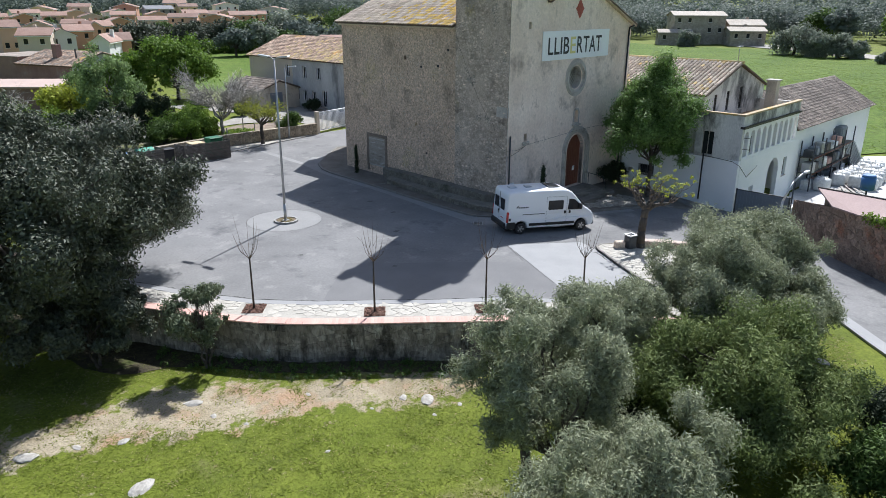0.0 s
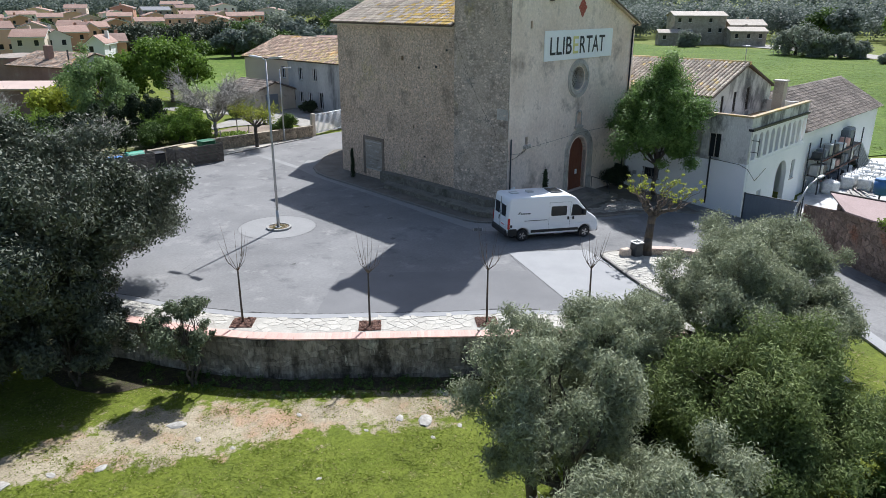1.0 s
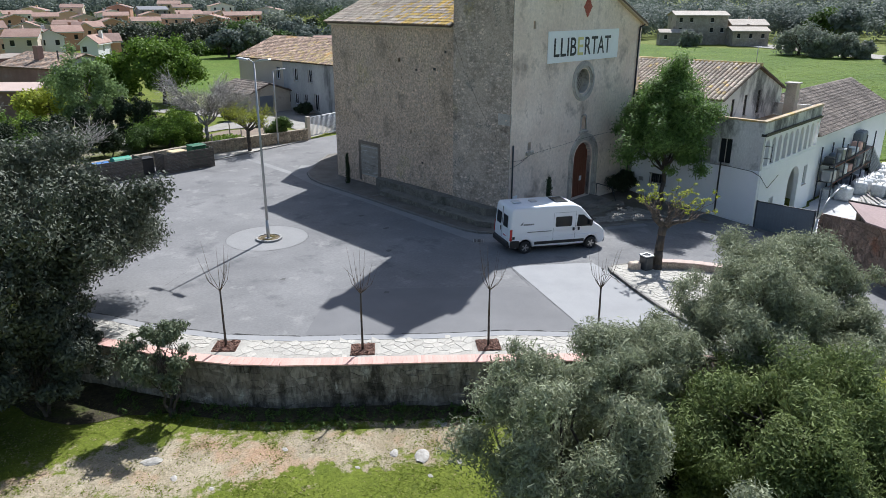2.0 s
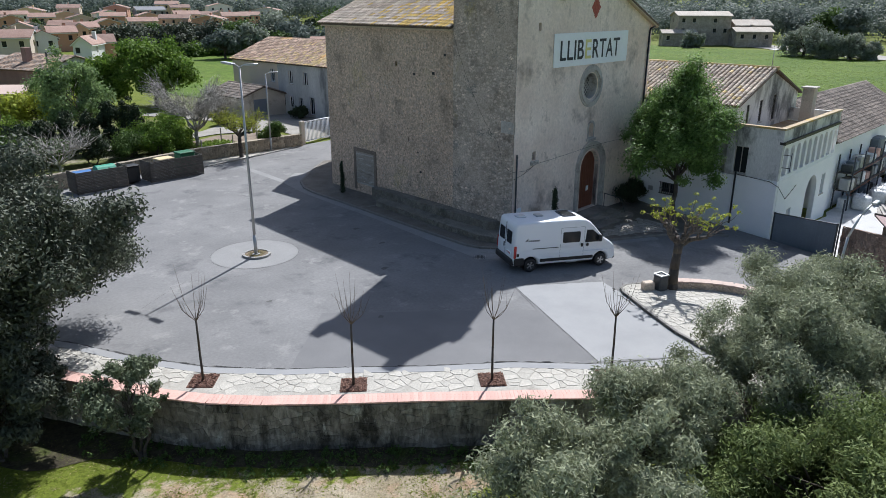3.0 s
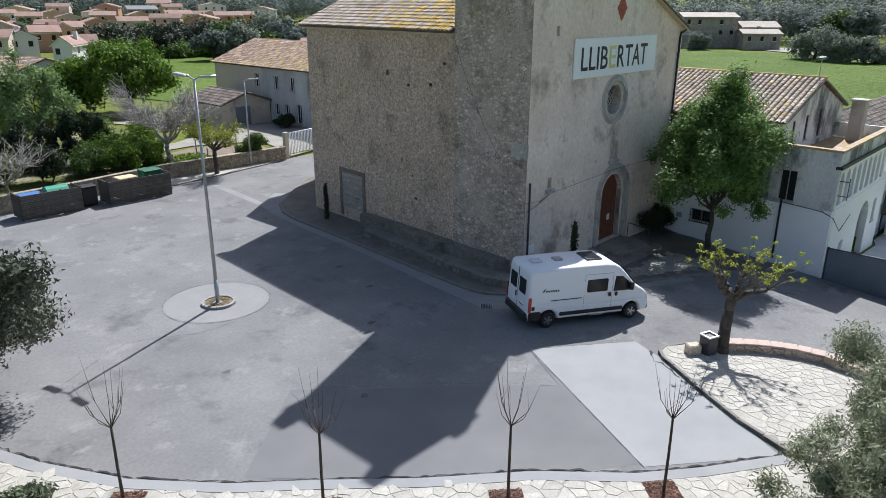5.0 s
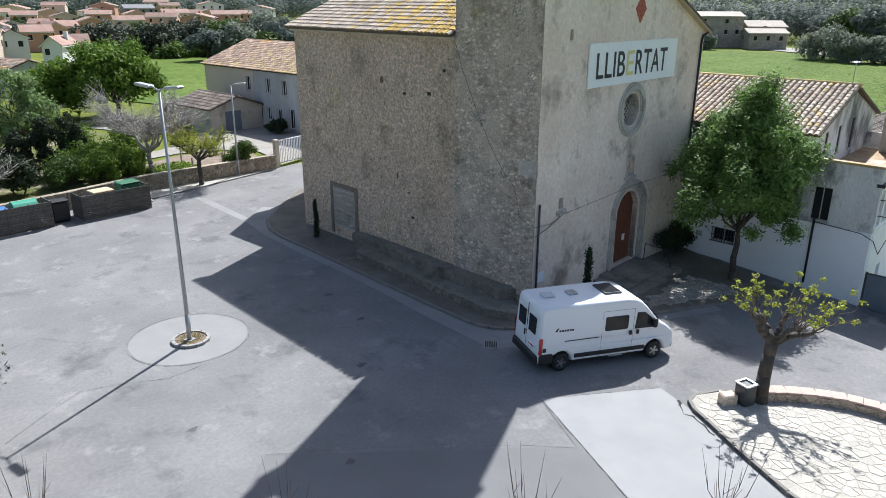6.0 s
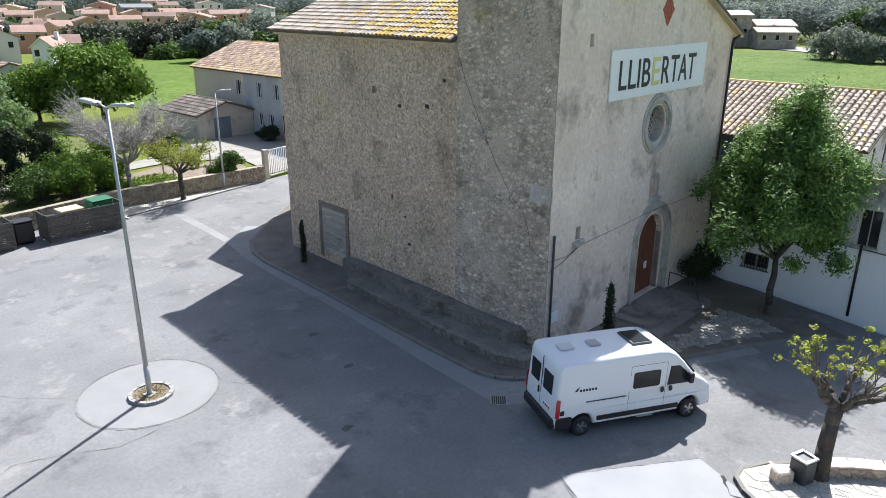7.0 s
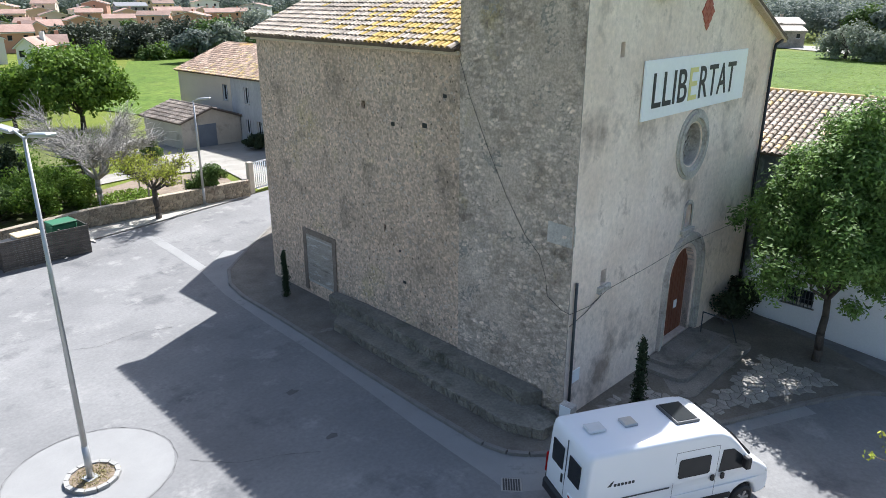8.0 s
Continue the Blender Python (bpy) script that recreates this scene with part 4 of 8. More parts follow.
    ob.data.attributes.new("tone", "FLOAT", "POINT").data.foreach_set("value", np.array(tones, np.float32))


church_walls()


# barrel tiles on a slope
TILE = {}


def tile_mesh(mat):
    if mat not in TILE:
        bm = bmesh.new()
        n, L = 5, 0.25
        rows = []
        for y, r in ((-L, 0.125), (L, 0.105)):
            rows.append([bm.verts.new((r * math.cos(a), y, 0.8 * r * math.sin(a) + (0.03 if y < 0 else 0.0))) for a in (math.pi * i / n for i in range(n + 1))])
        for i in range(n):
            fc = bm.faces.new((rows[0][i], rows[0][i + 1], rows[1][i + 1], rows[1][i]))
            fc.smooth = True
        me = bpy.data.meshes.new("tile")
        bm.to_mesh(me)
        bm.free()
        me.materials.append(M[mat])
        TILE[mat] = me
    return TILE[mat]


def tiled(parent, e0, e1, r0, r1, mat, singles=0, seed=1, col=0.27, course=0.42, alt=None, alt_fn=None):
    """Barrel tiles from the eave e0-e1 up to the ridge r0-r1; the first few courses are single pieces, the rest one mesh."""
    rnd = random.Random(seed)
    e0, e1, r0, r1 = map(Vector, (e0, e1, r0, r1))
    ln, up = (e1 - e0).length, ((r0 - e0).length + (r1 - e1).length) / 2
    nc, nr = max(1, int(ln / col)), max(1, int(up / course))
    nrm = (e1 - e0).cross(r0 - e0).normalized()
    if nrm.z < 0:
        nrm = -nrm
    bm = bmesh.new()
    q = [bm.verts.new(p + nrm * k) for k in (0.0, -0.12) for p in (e0, e1, r1, r0)]
    for fc in ((0, 1, 2, 3), (7, 6, 5, 4), (0, 4, 5, 1), (1, 5, 6, 2), (2, 6, 7, 3), (3, 7, 4, 0)):
        bm.faces.new([q[i] for i in fc])
    bmesh.ops.recalc_face_normals(bm, faces=bm.faces[:])
    part("deck", bm, "tile_gap", parent)
    me = tile_mesh(mat)
    src = np.empty(len(me.vertices) * 3)
    me.vertices.foreach_get("co", src)
    src = src.reshape(-1, 3)
    polys = [tuple(p.vertices) for p in me.polygons]
    heaps = {mat: ([], []), alt: ([], [])}
    made = 0
    for j in range(nr):
        for i in range(nc):
            s, t = (i + 0.5) / nc, (j + 0.35) / nr
            a, b = e0.lerp(e1, s), r0.lerp(r1, s)
            p = a.lerp(b, t) + nrm * 0.01
            y = (b - a).normalized()
            x = y.cross(nrm).normalized()
            m = Matrix(((x.x, y.x, nrm.x, p.x), (x.y, y.y, nrm.y, p.y), (x.z, y.z, nrm.z, p.z), (0, 0, 0, 1)))
            m = m @ pose(rnd.uniform(-0.012, 0.012), rnd.uniform(-0.02, 0.02), rnd.uniform(0, 0.012), 0, 0, rnd.uniform(-2.5, 2.5))
            use = alt if alt and rnd.random() < alt_fn(s, t) else mat
            if made < singles:
                piece("tile", tile_mesh(use), parent, m)
                made += 1
            else:
                vs, fs = heaps[use]
                k = len(vs)
                mm = np.array(m)
                vs += (src @ mm[:3, :3].T + mm[:3, 3]).tolist()
                fs += [tuple(k + v for v in pl) for pl in polys]
    for use, (vs, fs) in heaps.items():
        if vs:
            tagged(raw("tiles", vs, fs, use, parent, smooth=True), kind="stuff")


def church_roof():
    roof = new("roof")
    roof.parent = church
    tagged(roof, "barrel-tiled roof with yellow lichen")
    s0 = 4.92 / 18.2
    tiled(roof, (*along((A[0] - 0.38, 0), (D[0] - 0.38, 18.2), 1.018), EAVE - 0.02), (*along((A[0] - 0.38, 0), (D[0] - 0.38, 18.2), s0), EAVE - 0.02),
          (11.95, 18.5, RIDGE + 0.12), (11.2, 4.92, RIDGE + 0.12), "roof_tile", 300, 3, alt="roof_gold", alt_fn=lambda a, b: max(0.04, 1.25 * a - 0.42))
    tiled(roof, (18.75, -0.3, EAVE - 0.05), (19.95, 18.5, EAVE - 0.05), (10.9, -0.3, RIDGE + 0.1), (11.9, 18.5, RIDGE + 0.1), "roof_tile", 0, 4, col=0.5, course=0.8)
    tiled(roof, (7.0, 4.9, 13.5), (7.0, -0.3, 13.5), (11.2, 4.9, 15.1), (10.9, -0.3, 15.1), "roof_tile", 0, 6)
    # hipped roof of the many-sided choir
    eave = [(8.5, 18.86), (8.5, 23.5), (12.0, 26.2), (15.5, 26.2), (19.0, 23.5), (19.0, 18.86)]
    bm = bmesh.new()
    for z in (11.0, 11.16):
        ring_v = [bm.verts.new((x, y, z)) for x, y in eave]
        tip = [bm.verts.new((13.75, 18.86, z + 2.2)), bm.verts.new((13.75, 22.6, z + 2.2))]
        for q in ((ring_v[0], ring_v[1], tip[1], tip[0]), (ring_v[1], ring_v[2], tip[1]), (ring_v[2], ring_v[3], tip[1]), (ring_v[3], ring_v[4], tip[1]), (ring_v[4], ring_v[5], tip[0], tip[1])):
            bm.faces.new(q)
    bmesh.ops.recalc_face_normals(bm, faces=bm.faces[:])
    part("choir_roof", bm, "roof_tile", roof)
    bm = bmesh.new()
    # verge moulding down the gable, and the cornice under the side eave
    for (x0, z0), (x1, z1) in (((10.9, RIDGE + 0.1), (18.72, EAVE - 0.12)), ((10.9, RIDGE + 0.1), (7.05, RIDGE - 1.45))):
        L = math.hypot(x1 - x0, z1 - z0)
        box(bm, 0, L, -0.28, 0.4, -0.14, 0.08, m=Matrix.Translation((x0, 0, z0)) @ Matrix.Rotation(-math.atan2(z1 - z0, x1 - x0), 4, "Y"))
    p, q = along(A, D, s0), along(A, D, 1.01)
    L = math.hypot(q[0] - p[0], q[1] - p[1])
    box(bm, 0, L, 0.0, 0.2, EAVE - 0.24, EAVE - 0.1, m=wall_m(p, q))
    part("cornice", bm, "roof_tile", roof)


church_roof()


def church_details():
    # door surround: a stepped arch of dressed stone
    x0, x1, z0, z1 = DOOR
    bm = bmesh.new()
    for grow, inner, y0, y1 in ((0.64, 0.5, -0.16, 0.05), (0.5, 0.34, -0.11, 0.05), (0.34, 0.16, -0.05, 0.2), (0.16, 0.0, 0.04, 0.3)):
        out = arch(x0 - grow, x1 + grow, z0 - 0.1, z1 + grow, 16)
        inn = arch(x0 - inner, x1 + inner, z0 - 0.1, z1 + inner, 16)
        loop = out[1:] + out[:1]
        lin = inn[1:] + inn[:1]
        vs = [[bm.verts.new((x, y, z)) for x, z in lp] for lp in (loop, lin) for y in (y0, y1)]
        n = len(loop)
        for i in range(n - 1):
            o0, o1, i0, i1 = vs
            bm.faces.new((o0[i], o0[i + 1], i0[i + 1], i0[i]))
            bm.faces.new((o0[i], o1[i], o1[i + 1], o0[i + 1]))
            bm.faces.new((i0[i], i0[i + 1], i1[i + 1], i1[i]))
    bmesh.ops.recalc_face_normals(bm, faces=bm.faces[:])
    part("door_surround", bm, "cut_stone", church, "stepped round-arched portal of grey dressed stone")
    door = new("door")
    door.parent = church
    tagged(door, "red-brown wooden double door")
    bm = bmesh.new()
    slab(bm, arch(x0, x1, z0, z1, 14), [], 0.08, Matrix.Translation((0, 0.34, 0)))
    part("door_leaf", bm, "wood_red", door)
    for k in range(9):
        x = x0 + (x1 - x0) * (k + 0.5) / 9
        top = z1 - 1.1 + math.sqrt(max(0.05, 1.1 ** 2 - (x - (x0 + x1) / 2) ** 2)) - 0.04
        part("door_board", boxm(x - 0.105, x + 0.105, 0.31, 0.338, z0 + 0.05, top, 0.008), "wood_red", door)
    part("notice", boxm(11.62, 11.9, 0.29, 0.305, 1.3, 1.65), "banner", door, "small white paper notice")
    bm = bmesh.new()
    box(bm, x0 - 0.05, x1 + 0.05, 0.45, 0.6, z0 - 0.2, z1 + 0.1)
    part("door_backing", bm, "black", door)
    # rose window: moulded ring, lattice
    rose = new("round_window")
    rose.parent = church
    bm = bmesh.new()
    for r0, r1, ya, yb in ((1.32, 1.2, -0.06, 0.05), (1.2, 1.0, -0.12, 0.05), (1.0, 0.86, -0.03, 0.3), (0.86, 0.79, 0.05, 0.6)):
        n = 36
        lp = [[bm.verts.new((10.9 + r * math.cos(2 * math.pi * i / n), y, 8.3 + r * math.sin(2 * math.pi * i / n))) for i in range(n)] for r in (r0, r1) for y in (ya, yb)]
        for i in range(n):
            j = (i + 1) % n
            bm.faces.new((lp[0][i], lp[0][j], lp[2][j], lp[2][i]))
            bm.faces.new((lp[0][i], lp[1][i], lp[1][j], lp[0][j]))
            bm.faces.new((lp[2][i], lp[2][j], lp[3][j], lp[3][i]))
    bmesh.ops.recalc_face_normals(bm, faces=bm.faces[:])
    part("window_ring", bm, "cut_stone", rose, "moulded round stone frame")
    bm = bmesh.new()
    for k in range(-4, 5):
        for a in (45, -45):
            c = k * 0.2
            L = math.sqrt(max(0.01, 0.82 ** 2 - c * c))
            box(bm, -L, L, -0.02, 0.02, c - 0.024, c + 0.024, m=Matrix.Translation((10.9, 0.45 + (0.01 if a > 0 else 0), 8.3)) @ Matrix.Rotation(radians(a), 4, "Y"))
    part("lattice", bm, "cut_stone", rose, "pierced stone lattice")
    bm = bmesh.new()
    box(bm, 9.95, 11.85, 0.6, 0.66, 7.35, 9.25)
    part("window_dark", bm, "void", rose)
    # niche with a small frame and sill
    niche = new("niche")
    niche.parent = church
    bm = bmesh.new()
    out, inn = arch(10.85, 11.63, 4.95, 6.1, 10), arch(10.98, 11.5, 5.05, 5.95, 10)
    loops = [[bm.verts.new((x, y, z)) for x, z in lp] for lp in (out, inn) for y in (-0.05, 0.05)]
    n = len(out)
    for i in range(n):
        j = (i + 1) % n
        bm.faces.new((loops[0][i], loops[0][j], loops[2][j], loops[2][i]))
        bm.faces.new((loops[0][i], loops[1][i], loops[1][j], loops[0][j]))
    box(bm, 10.75, 11.73, -0.16, 0.02, 4.78, 4.95, 0.02)
    box(bm, 10.9, 11.6, -0.1, 0.02, 4.66, 4.78, 0.02)
    part("niche_frame", bm, "cut_stone", niche)
    part("niche_back", boxm(10.9, 11.6, 0.3, 0.36, 4.95, 6.05), "plaster", niche)
    # diamond of red tiles
    dm = new("diamond_ornament")
    dm.parent = church
    tagged(dm, "diamond of red glazed tiles")
    for i in range(3):
        for j in range(3):
            o = part("glazed_tile", boxm(-0.125, 0.125, -0.03, 0.01, -0.125, 0.125, 0.012), "red_glaze", dm)
            a, b = (i - 1) * 0.27, (j - 1) * 0.27
            o.matrix_basis = Matrix.Translation((10.92 + (a - b) * 0.62, 0, 13.0 + (a + b) * 0.85)) @ Matrix.Diagonal((0.9, 1, 1.22, 1)) @ Matrix.Rotation(radians(45), 4, "Y")
    # drainpipe at the right edge with its hopper
    bm = bmesh.new()
    rope(bm, [(18.35, -0.2, 11.75), (17.9, -0.12, 11.6), (17.85, -0.1, 11.3), (17.8, -0.1, 0.0)], 0.065, 8)
    part("drainpipe", bm, "black", church)
    bm = bmesh.new()
    rope(bm, [(3.35, -0.09, 5.0), (3.35, -0.09, 0.2)], 0.05, 8)
    part("drainpipe", bm, "metal_dark", church)
    for k, (x0_, x1_, z0_, z1_) in enumerate(((4.85, 5.4, 4.3, 5.1), (4.95, 5.4, 11.65, 12.3))):
        part("window_dark", boxm(x0_, x1_, 0.24, 0.28, z0_, z1_), "void", church)
    part("window_sill", boxm(4.75, 5.5, -0.12, 0.1, 4.16, 4.4, 0.03), "cut_stone", church, "rough stone sill under a small window")
    # loose cables across the flank and the front
    bm = bmesh.new()

    def on_flank(d, z):
        x, y = along(A, D, d / 18.2)
        return (x - 0.1, y, z)
    rope(bm, [on_flank(*p) for p in ((4.9, 11.6), (4.4, 10.4), (3.6, 8.9), (2.7, 7.4), (1.8, 6.2), (1.2, 5.7), (0.9, 5.0), (0.8, 4.4))], 0.008, 5)
    rope(bm, [on_flank(0.8, 4.4), on_flank(0.2, 4.1), (3.0, -0.12, 4.05), (4.2, -0.1, 3.95), (5.3, -0.1, 4.2), (8.0, -0.25, 4.35), (10.8, -0.3, 4.5), (15, -0.9, 4.7), (17.7, -1.5, 4.8)], 0.009, 5)
    rope(bm, [(3.05, -0.1, 3.6), (4.0, -0.06, 3.75), (4.9, -0.06, 4.05), (5.2, -0.06, 4.4)], 0.012, 5)
    part("cable", bm, "black", church)
    # blocked doorway with a stone panel in the flank
    m = wall_m(D, A)
    L = math.hypot(D[0] - A[0], D[1] - A[1])
    bm = bmesh.new()
    for x0_, x1_, z0_, z1_ in ((-15.3, -15.05, 0.3, 3.1), (-12.95, -12.7, 0.3, 3.1), (-15.3, -12.7, 3.1, 3.35)):
        box(bm, L + x0_, L + x1_, -0.05, 0.05, z0_, z1_, m=m)
    part("blocked_door_frame", bm, "brown_stone", church, "brown stone frame of a walled-up doorway")
    part("blocked_door_panel", boxm(L - 15.05, L - 12.95, -0.025, 0.02, 0.8, 3.1, m=m), "scraped", church, "scraped panel in the walled-up doorway")
    part("panel_sill", boxm(L - 14.95, L - 13.05, -0.045, 0.0, 0.75, 0.85, m=m), "cut_stone", church)
    part("panel_lintel", boxm(L - 14.95, L - 13.05, -0.04, 0.0, 2.92, 2.97, m=m), "cut_stone", church)
    part("corner_block", boxm(L - 0.95, L + 0.02, -0.09, 0.1, 6.2, 6.9, 0.03, m=m), "cut_stone", church, "pale dressed block at the corner")
    rnd = random.Random(8)
    vs, fs = [], []
    items = []
    back = m @ Matrix(((1, 0, 0, 0), (0, 0, -1, 0), (0, 1, 0, 0), (0, 0, 0, 1)))
    for _ in range(1500):
        d, z, s = rnd.uniform(5.0, 18.0), rnd.uniform(0.8, 11.3), rnd.uniform(0.03, 0.095)
        loc = [(s * rnd.uniform(0.6, 1.2) * math.cos(a), 0.75 * s * rnd.uniform(0.6, 1.2) * math.sin(a)) for a in (math.pi * k / 3 for k in range(6))]
        items.append((back @ Matrix.Translation((L - d, z, 0.0)), loc, rnd.uniform(0.008, 0.03)))
    vs, fs = stones_joined(items, 0.7)
    tagged(raw("pebble_dash", vs, fs, "stone", church), "small stones showing through the render", kind="stuff")
    for _ in range(8):
        d, z = rnd.uniform(0.6, 17), rnd.uniform(0.9, 10.5)
        s = rnd.uniform(0.05, 0.13)
        part("putlog_hole", boxm(L - d - s, L - d + s, -0.012, 0.03, z - s * 0.7, z + s * 0.7, m=m), "black", church)
    # plinth ledges along the flank
    bm = bmesh.new()
    prism(bm, [(3.75, 12.6), (3.3, 12.5), (2.75, 6.5), (2.45, 1.2), (3.0, 0.75), (3.9, 6)], -0.4, 0.95)
    part("upper_ledge", bm, "ledge", church, "sloping stone ledge at the foot of the wall")
    bm = bmesh.new()
    prism(bm, [(3.2, 11.6), (2.3, 11.0), (1.75, 5.5), (1.35, 0.9), (1.75, -0.15), (2.7, -0.3), (2.9, 0.9), (3.3, 8)], -0.4, 0.45)
    part("lower_ledge", bm, "ledge", church)
    # small wall box and poster at the corner
    part("wall_box", boxm(2.65, 3.0, -0.62, -0.15, 0.1, 1.0, 0.02), "cut_stone", church)
    part("poster", boxm(2.62, 2.648, -0.6, -0.2, 0.55, 1.0), "banner", church, "small white paper poster")
    part("wall_plate", boxm(3.55, 4.0, -0.03, 0.0, 1.3, 1.75), "banner", church, "pale metal sign plate")


church_details()


# facing stones of the ledges
def ledge_stones():
    rnd = random.Random(21)
    items = []
    for a, b, z0, z1 in (((3.3, 12.5), (2.75, 6.5), 0.35, 0.95), ((2.75, 6.5), (2.45, 1.2), 0.35, 0.95), ((2.3, 11.0), (1.75, 5.5), 0.05, 0.45), ((1.75, 5.5), (1.35, 0.9), 0.05, 0.45),
                         ((1.35, 0.9), (1.75, -0.15), 0.05, 0.45), ((1.75, -0.15), (2.7, -0.3), 0.0, 0.45)):
        ln = math.hypot(b[0] - a[0], b[1] - a[1])
        tx, ty = (b[0] - a[0]) / ln, (b[1] - a[1]) / ln
        rot = Matrix(((tx, 0, ty, a[0]), (ty, 0, -tx, a[1]), (0, 1, 0, 0), (0, 0, 0, 1)))
        pts = [(rnd.uniform(0, ln), rnd.uniform(z0, z1)) for _ in range(int(ln * (z1 - z0) * 26))]
        for p, poly in cells(pts, (0, ln, z0, z1), 0.012):
            items.append((rot @ Matrix.Translation((p[0], p[1], 0)), [(x - p[0], y - p[1]) for x, y in poly], rnd.uniform(0.01, 0.06)))
    vs, fs = stones_joined(items)
    tagged(raw("ledge_masonry", vs, fs, "ledge", church), kind="stuff")


ledge_stones()

# banner with its lettering
banner = thing("banner", "white banner board with black lettering LLIBERTAT, one letter yellow", "banner", (6.55, -0.05, 9.65))
part("board", boxm(0, 8.4, -0.03, 0.02, 0, 1.92), "banner", banner)


def letters():
    x = 0.62
    for i, ch in enumerate("LLIBERTAT"):
        cu = bpy.data.curves.new("letter", "FONT")
        cu.body, cu.size, cu.extrude = ch, 1.62, 0.006
        cu.offset = 0.012
        tmp = new("letter", cu)
        dg = bpy.context.evaluated_depsgraph_get()
        me = bpy.data.meshes.new_from_object(tmp.evaluated_get(dg))
        bpy.data.objects.remove(tmp)
        me.materials.clear()
        me.materials.append(M["ink_yellow" if i == 4 else "ink"])
        w = max(v.co.x for v in me.vertices) - min(v.co.x for v in me.vertices)
        x0 = min(v.co.x for v in me.vertices)
        want = {"I": 0.16, "L": 0.62, "B": 0.68, "E": 0.66, "R": 0.72, "T": 0.76, "A": 0.84}[ch]
        for v in me.vertices:
            v.co.x = (v.co.x - x0) / w * want
        ob = new("letter", me)
        ob.parent = banner
        ob.matrix_basis = pose(x, -0.04, 0.38, 90, 0, 0)
        x += want + {"L": 0.12, "I": 0.2, "B": 0.16, "E": 0.18, "R": 0.06, "T": 0.04, "A": 0.03}[ch]


letters()

# ---- plants ----
def leaf_mesh(name, centers, radii, counts, size, aspect, mat, seed, flat=0.0, shell=0.55, jit=0.5, slim=False):
    """One mesh of many small leaf blades: counts[i] leaves in and on each clump (an ellipsoid of radii[i])."""
    rng = np.random.default_rng(seed)
    pos, out = [], []
    for c, r, k in zip(centers, radii, counts):
        d = rng.normal(size=(k, 3))
        d /= np.linalg.norm(d, axis=1)[:, None]
        rad = rng.uniform(0, 1, k) ** shell
        pos.append(np.asarray(c) + d * rad[:, None] * np.asarray(r) * rng.uniform(0.75, 1.3, (k, 1)))
        out.append(d)
    pos, out = np.concatenate(pos), np.concatenate(out)
    n = len(pos)
    nrm = rng.normal(size=(n, 3)) * jit + out * 0.8 + np.array([0, 0, flat])
    nrm /= np.linalg.norm(nrm, axis=1)[:, None]
    t = np.cross(nrm, rng.normal(size=(n, 3)))
    t /= np.linalg.norm(t, axis=1)[:, None]
    b = np.cross(nrm, t)
    s = (size * rng.uniform(0.6, 1.35, n))[:, None]
    t, b = t * s, b * s * aspect
    k = 3 if slim else 4
    co = np.stack([pos - t + b, pos + t, pos - t - b] if slim else [pos - t, pos - 0.1 * t + b, pos + t, pos - 0.1 * t - b], 1).reshape(-1, 3)
    me = bpy.data.meshes.new(name)
    me.vertices.add(k * n)
    me.vertices.foreach_set("co", co.astype(np.float32).ravel())
    me.loops.add(k * n)
    me.loops.foreach_set("vertex_index", np.arange(k * n, dtype=np.int32))
    me.polygons.add(n)
    me.polygons.foreach_set("loop_start", np.arange(0, k * n, k, dtype=np.int32))
    me.update(calc_edges=True)
    me.materials.append(M[mat])
    return me


def limb(bm, p, q, r0, r1, rnd, bend=0.15, n=4, sides=7):
    p, q = Vector(p), Vector(q)
    L = (q - p).length
    pts = [p]
    for i in range(1, n):
        pts.append(p.lerp(q, i / n) + Vector((rnd.uniform(-1, 1), rnd.uniform(-1, 1), rnd.uniform(-0.3, 1))) * L * bend * math.sin(math.pi * i / n))
    pts.append(q)
    rope(bm, pts, [r0 + (r1 - r0) * i / n for i in range(n + 1)], sides)
    return pts


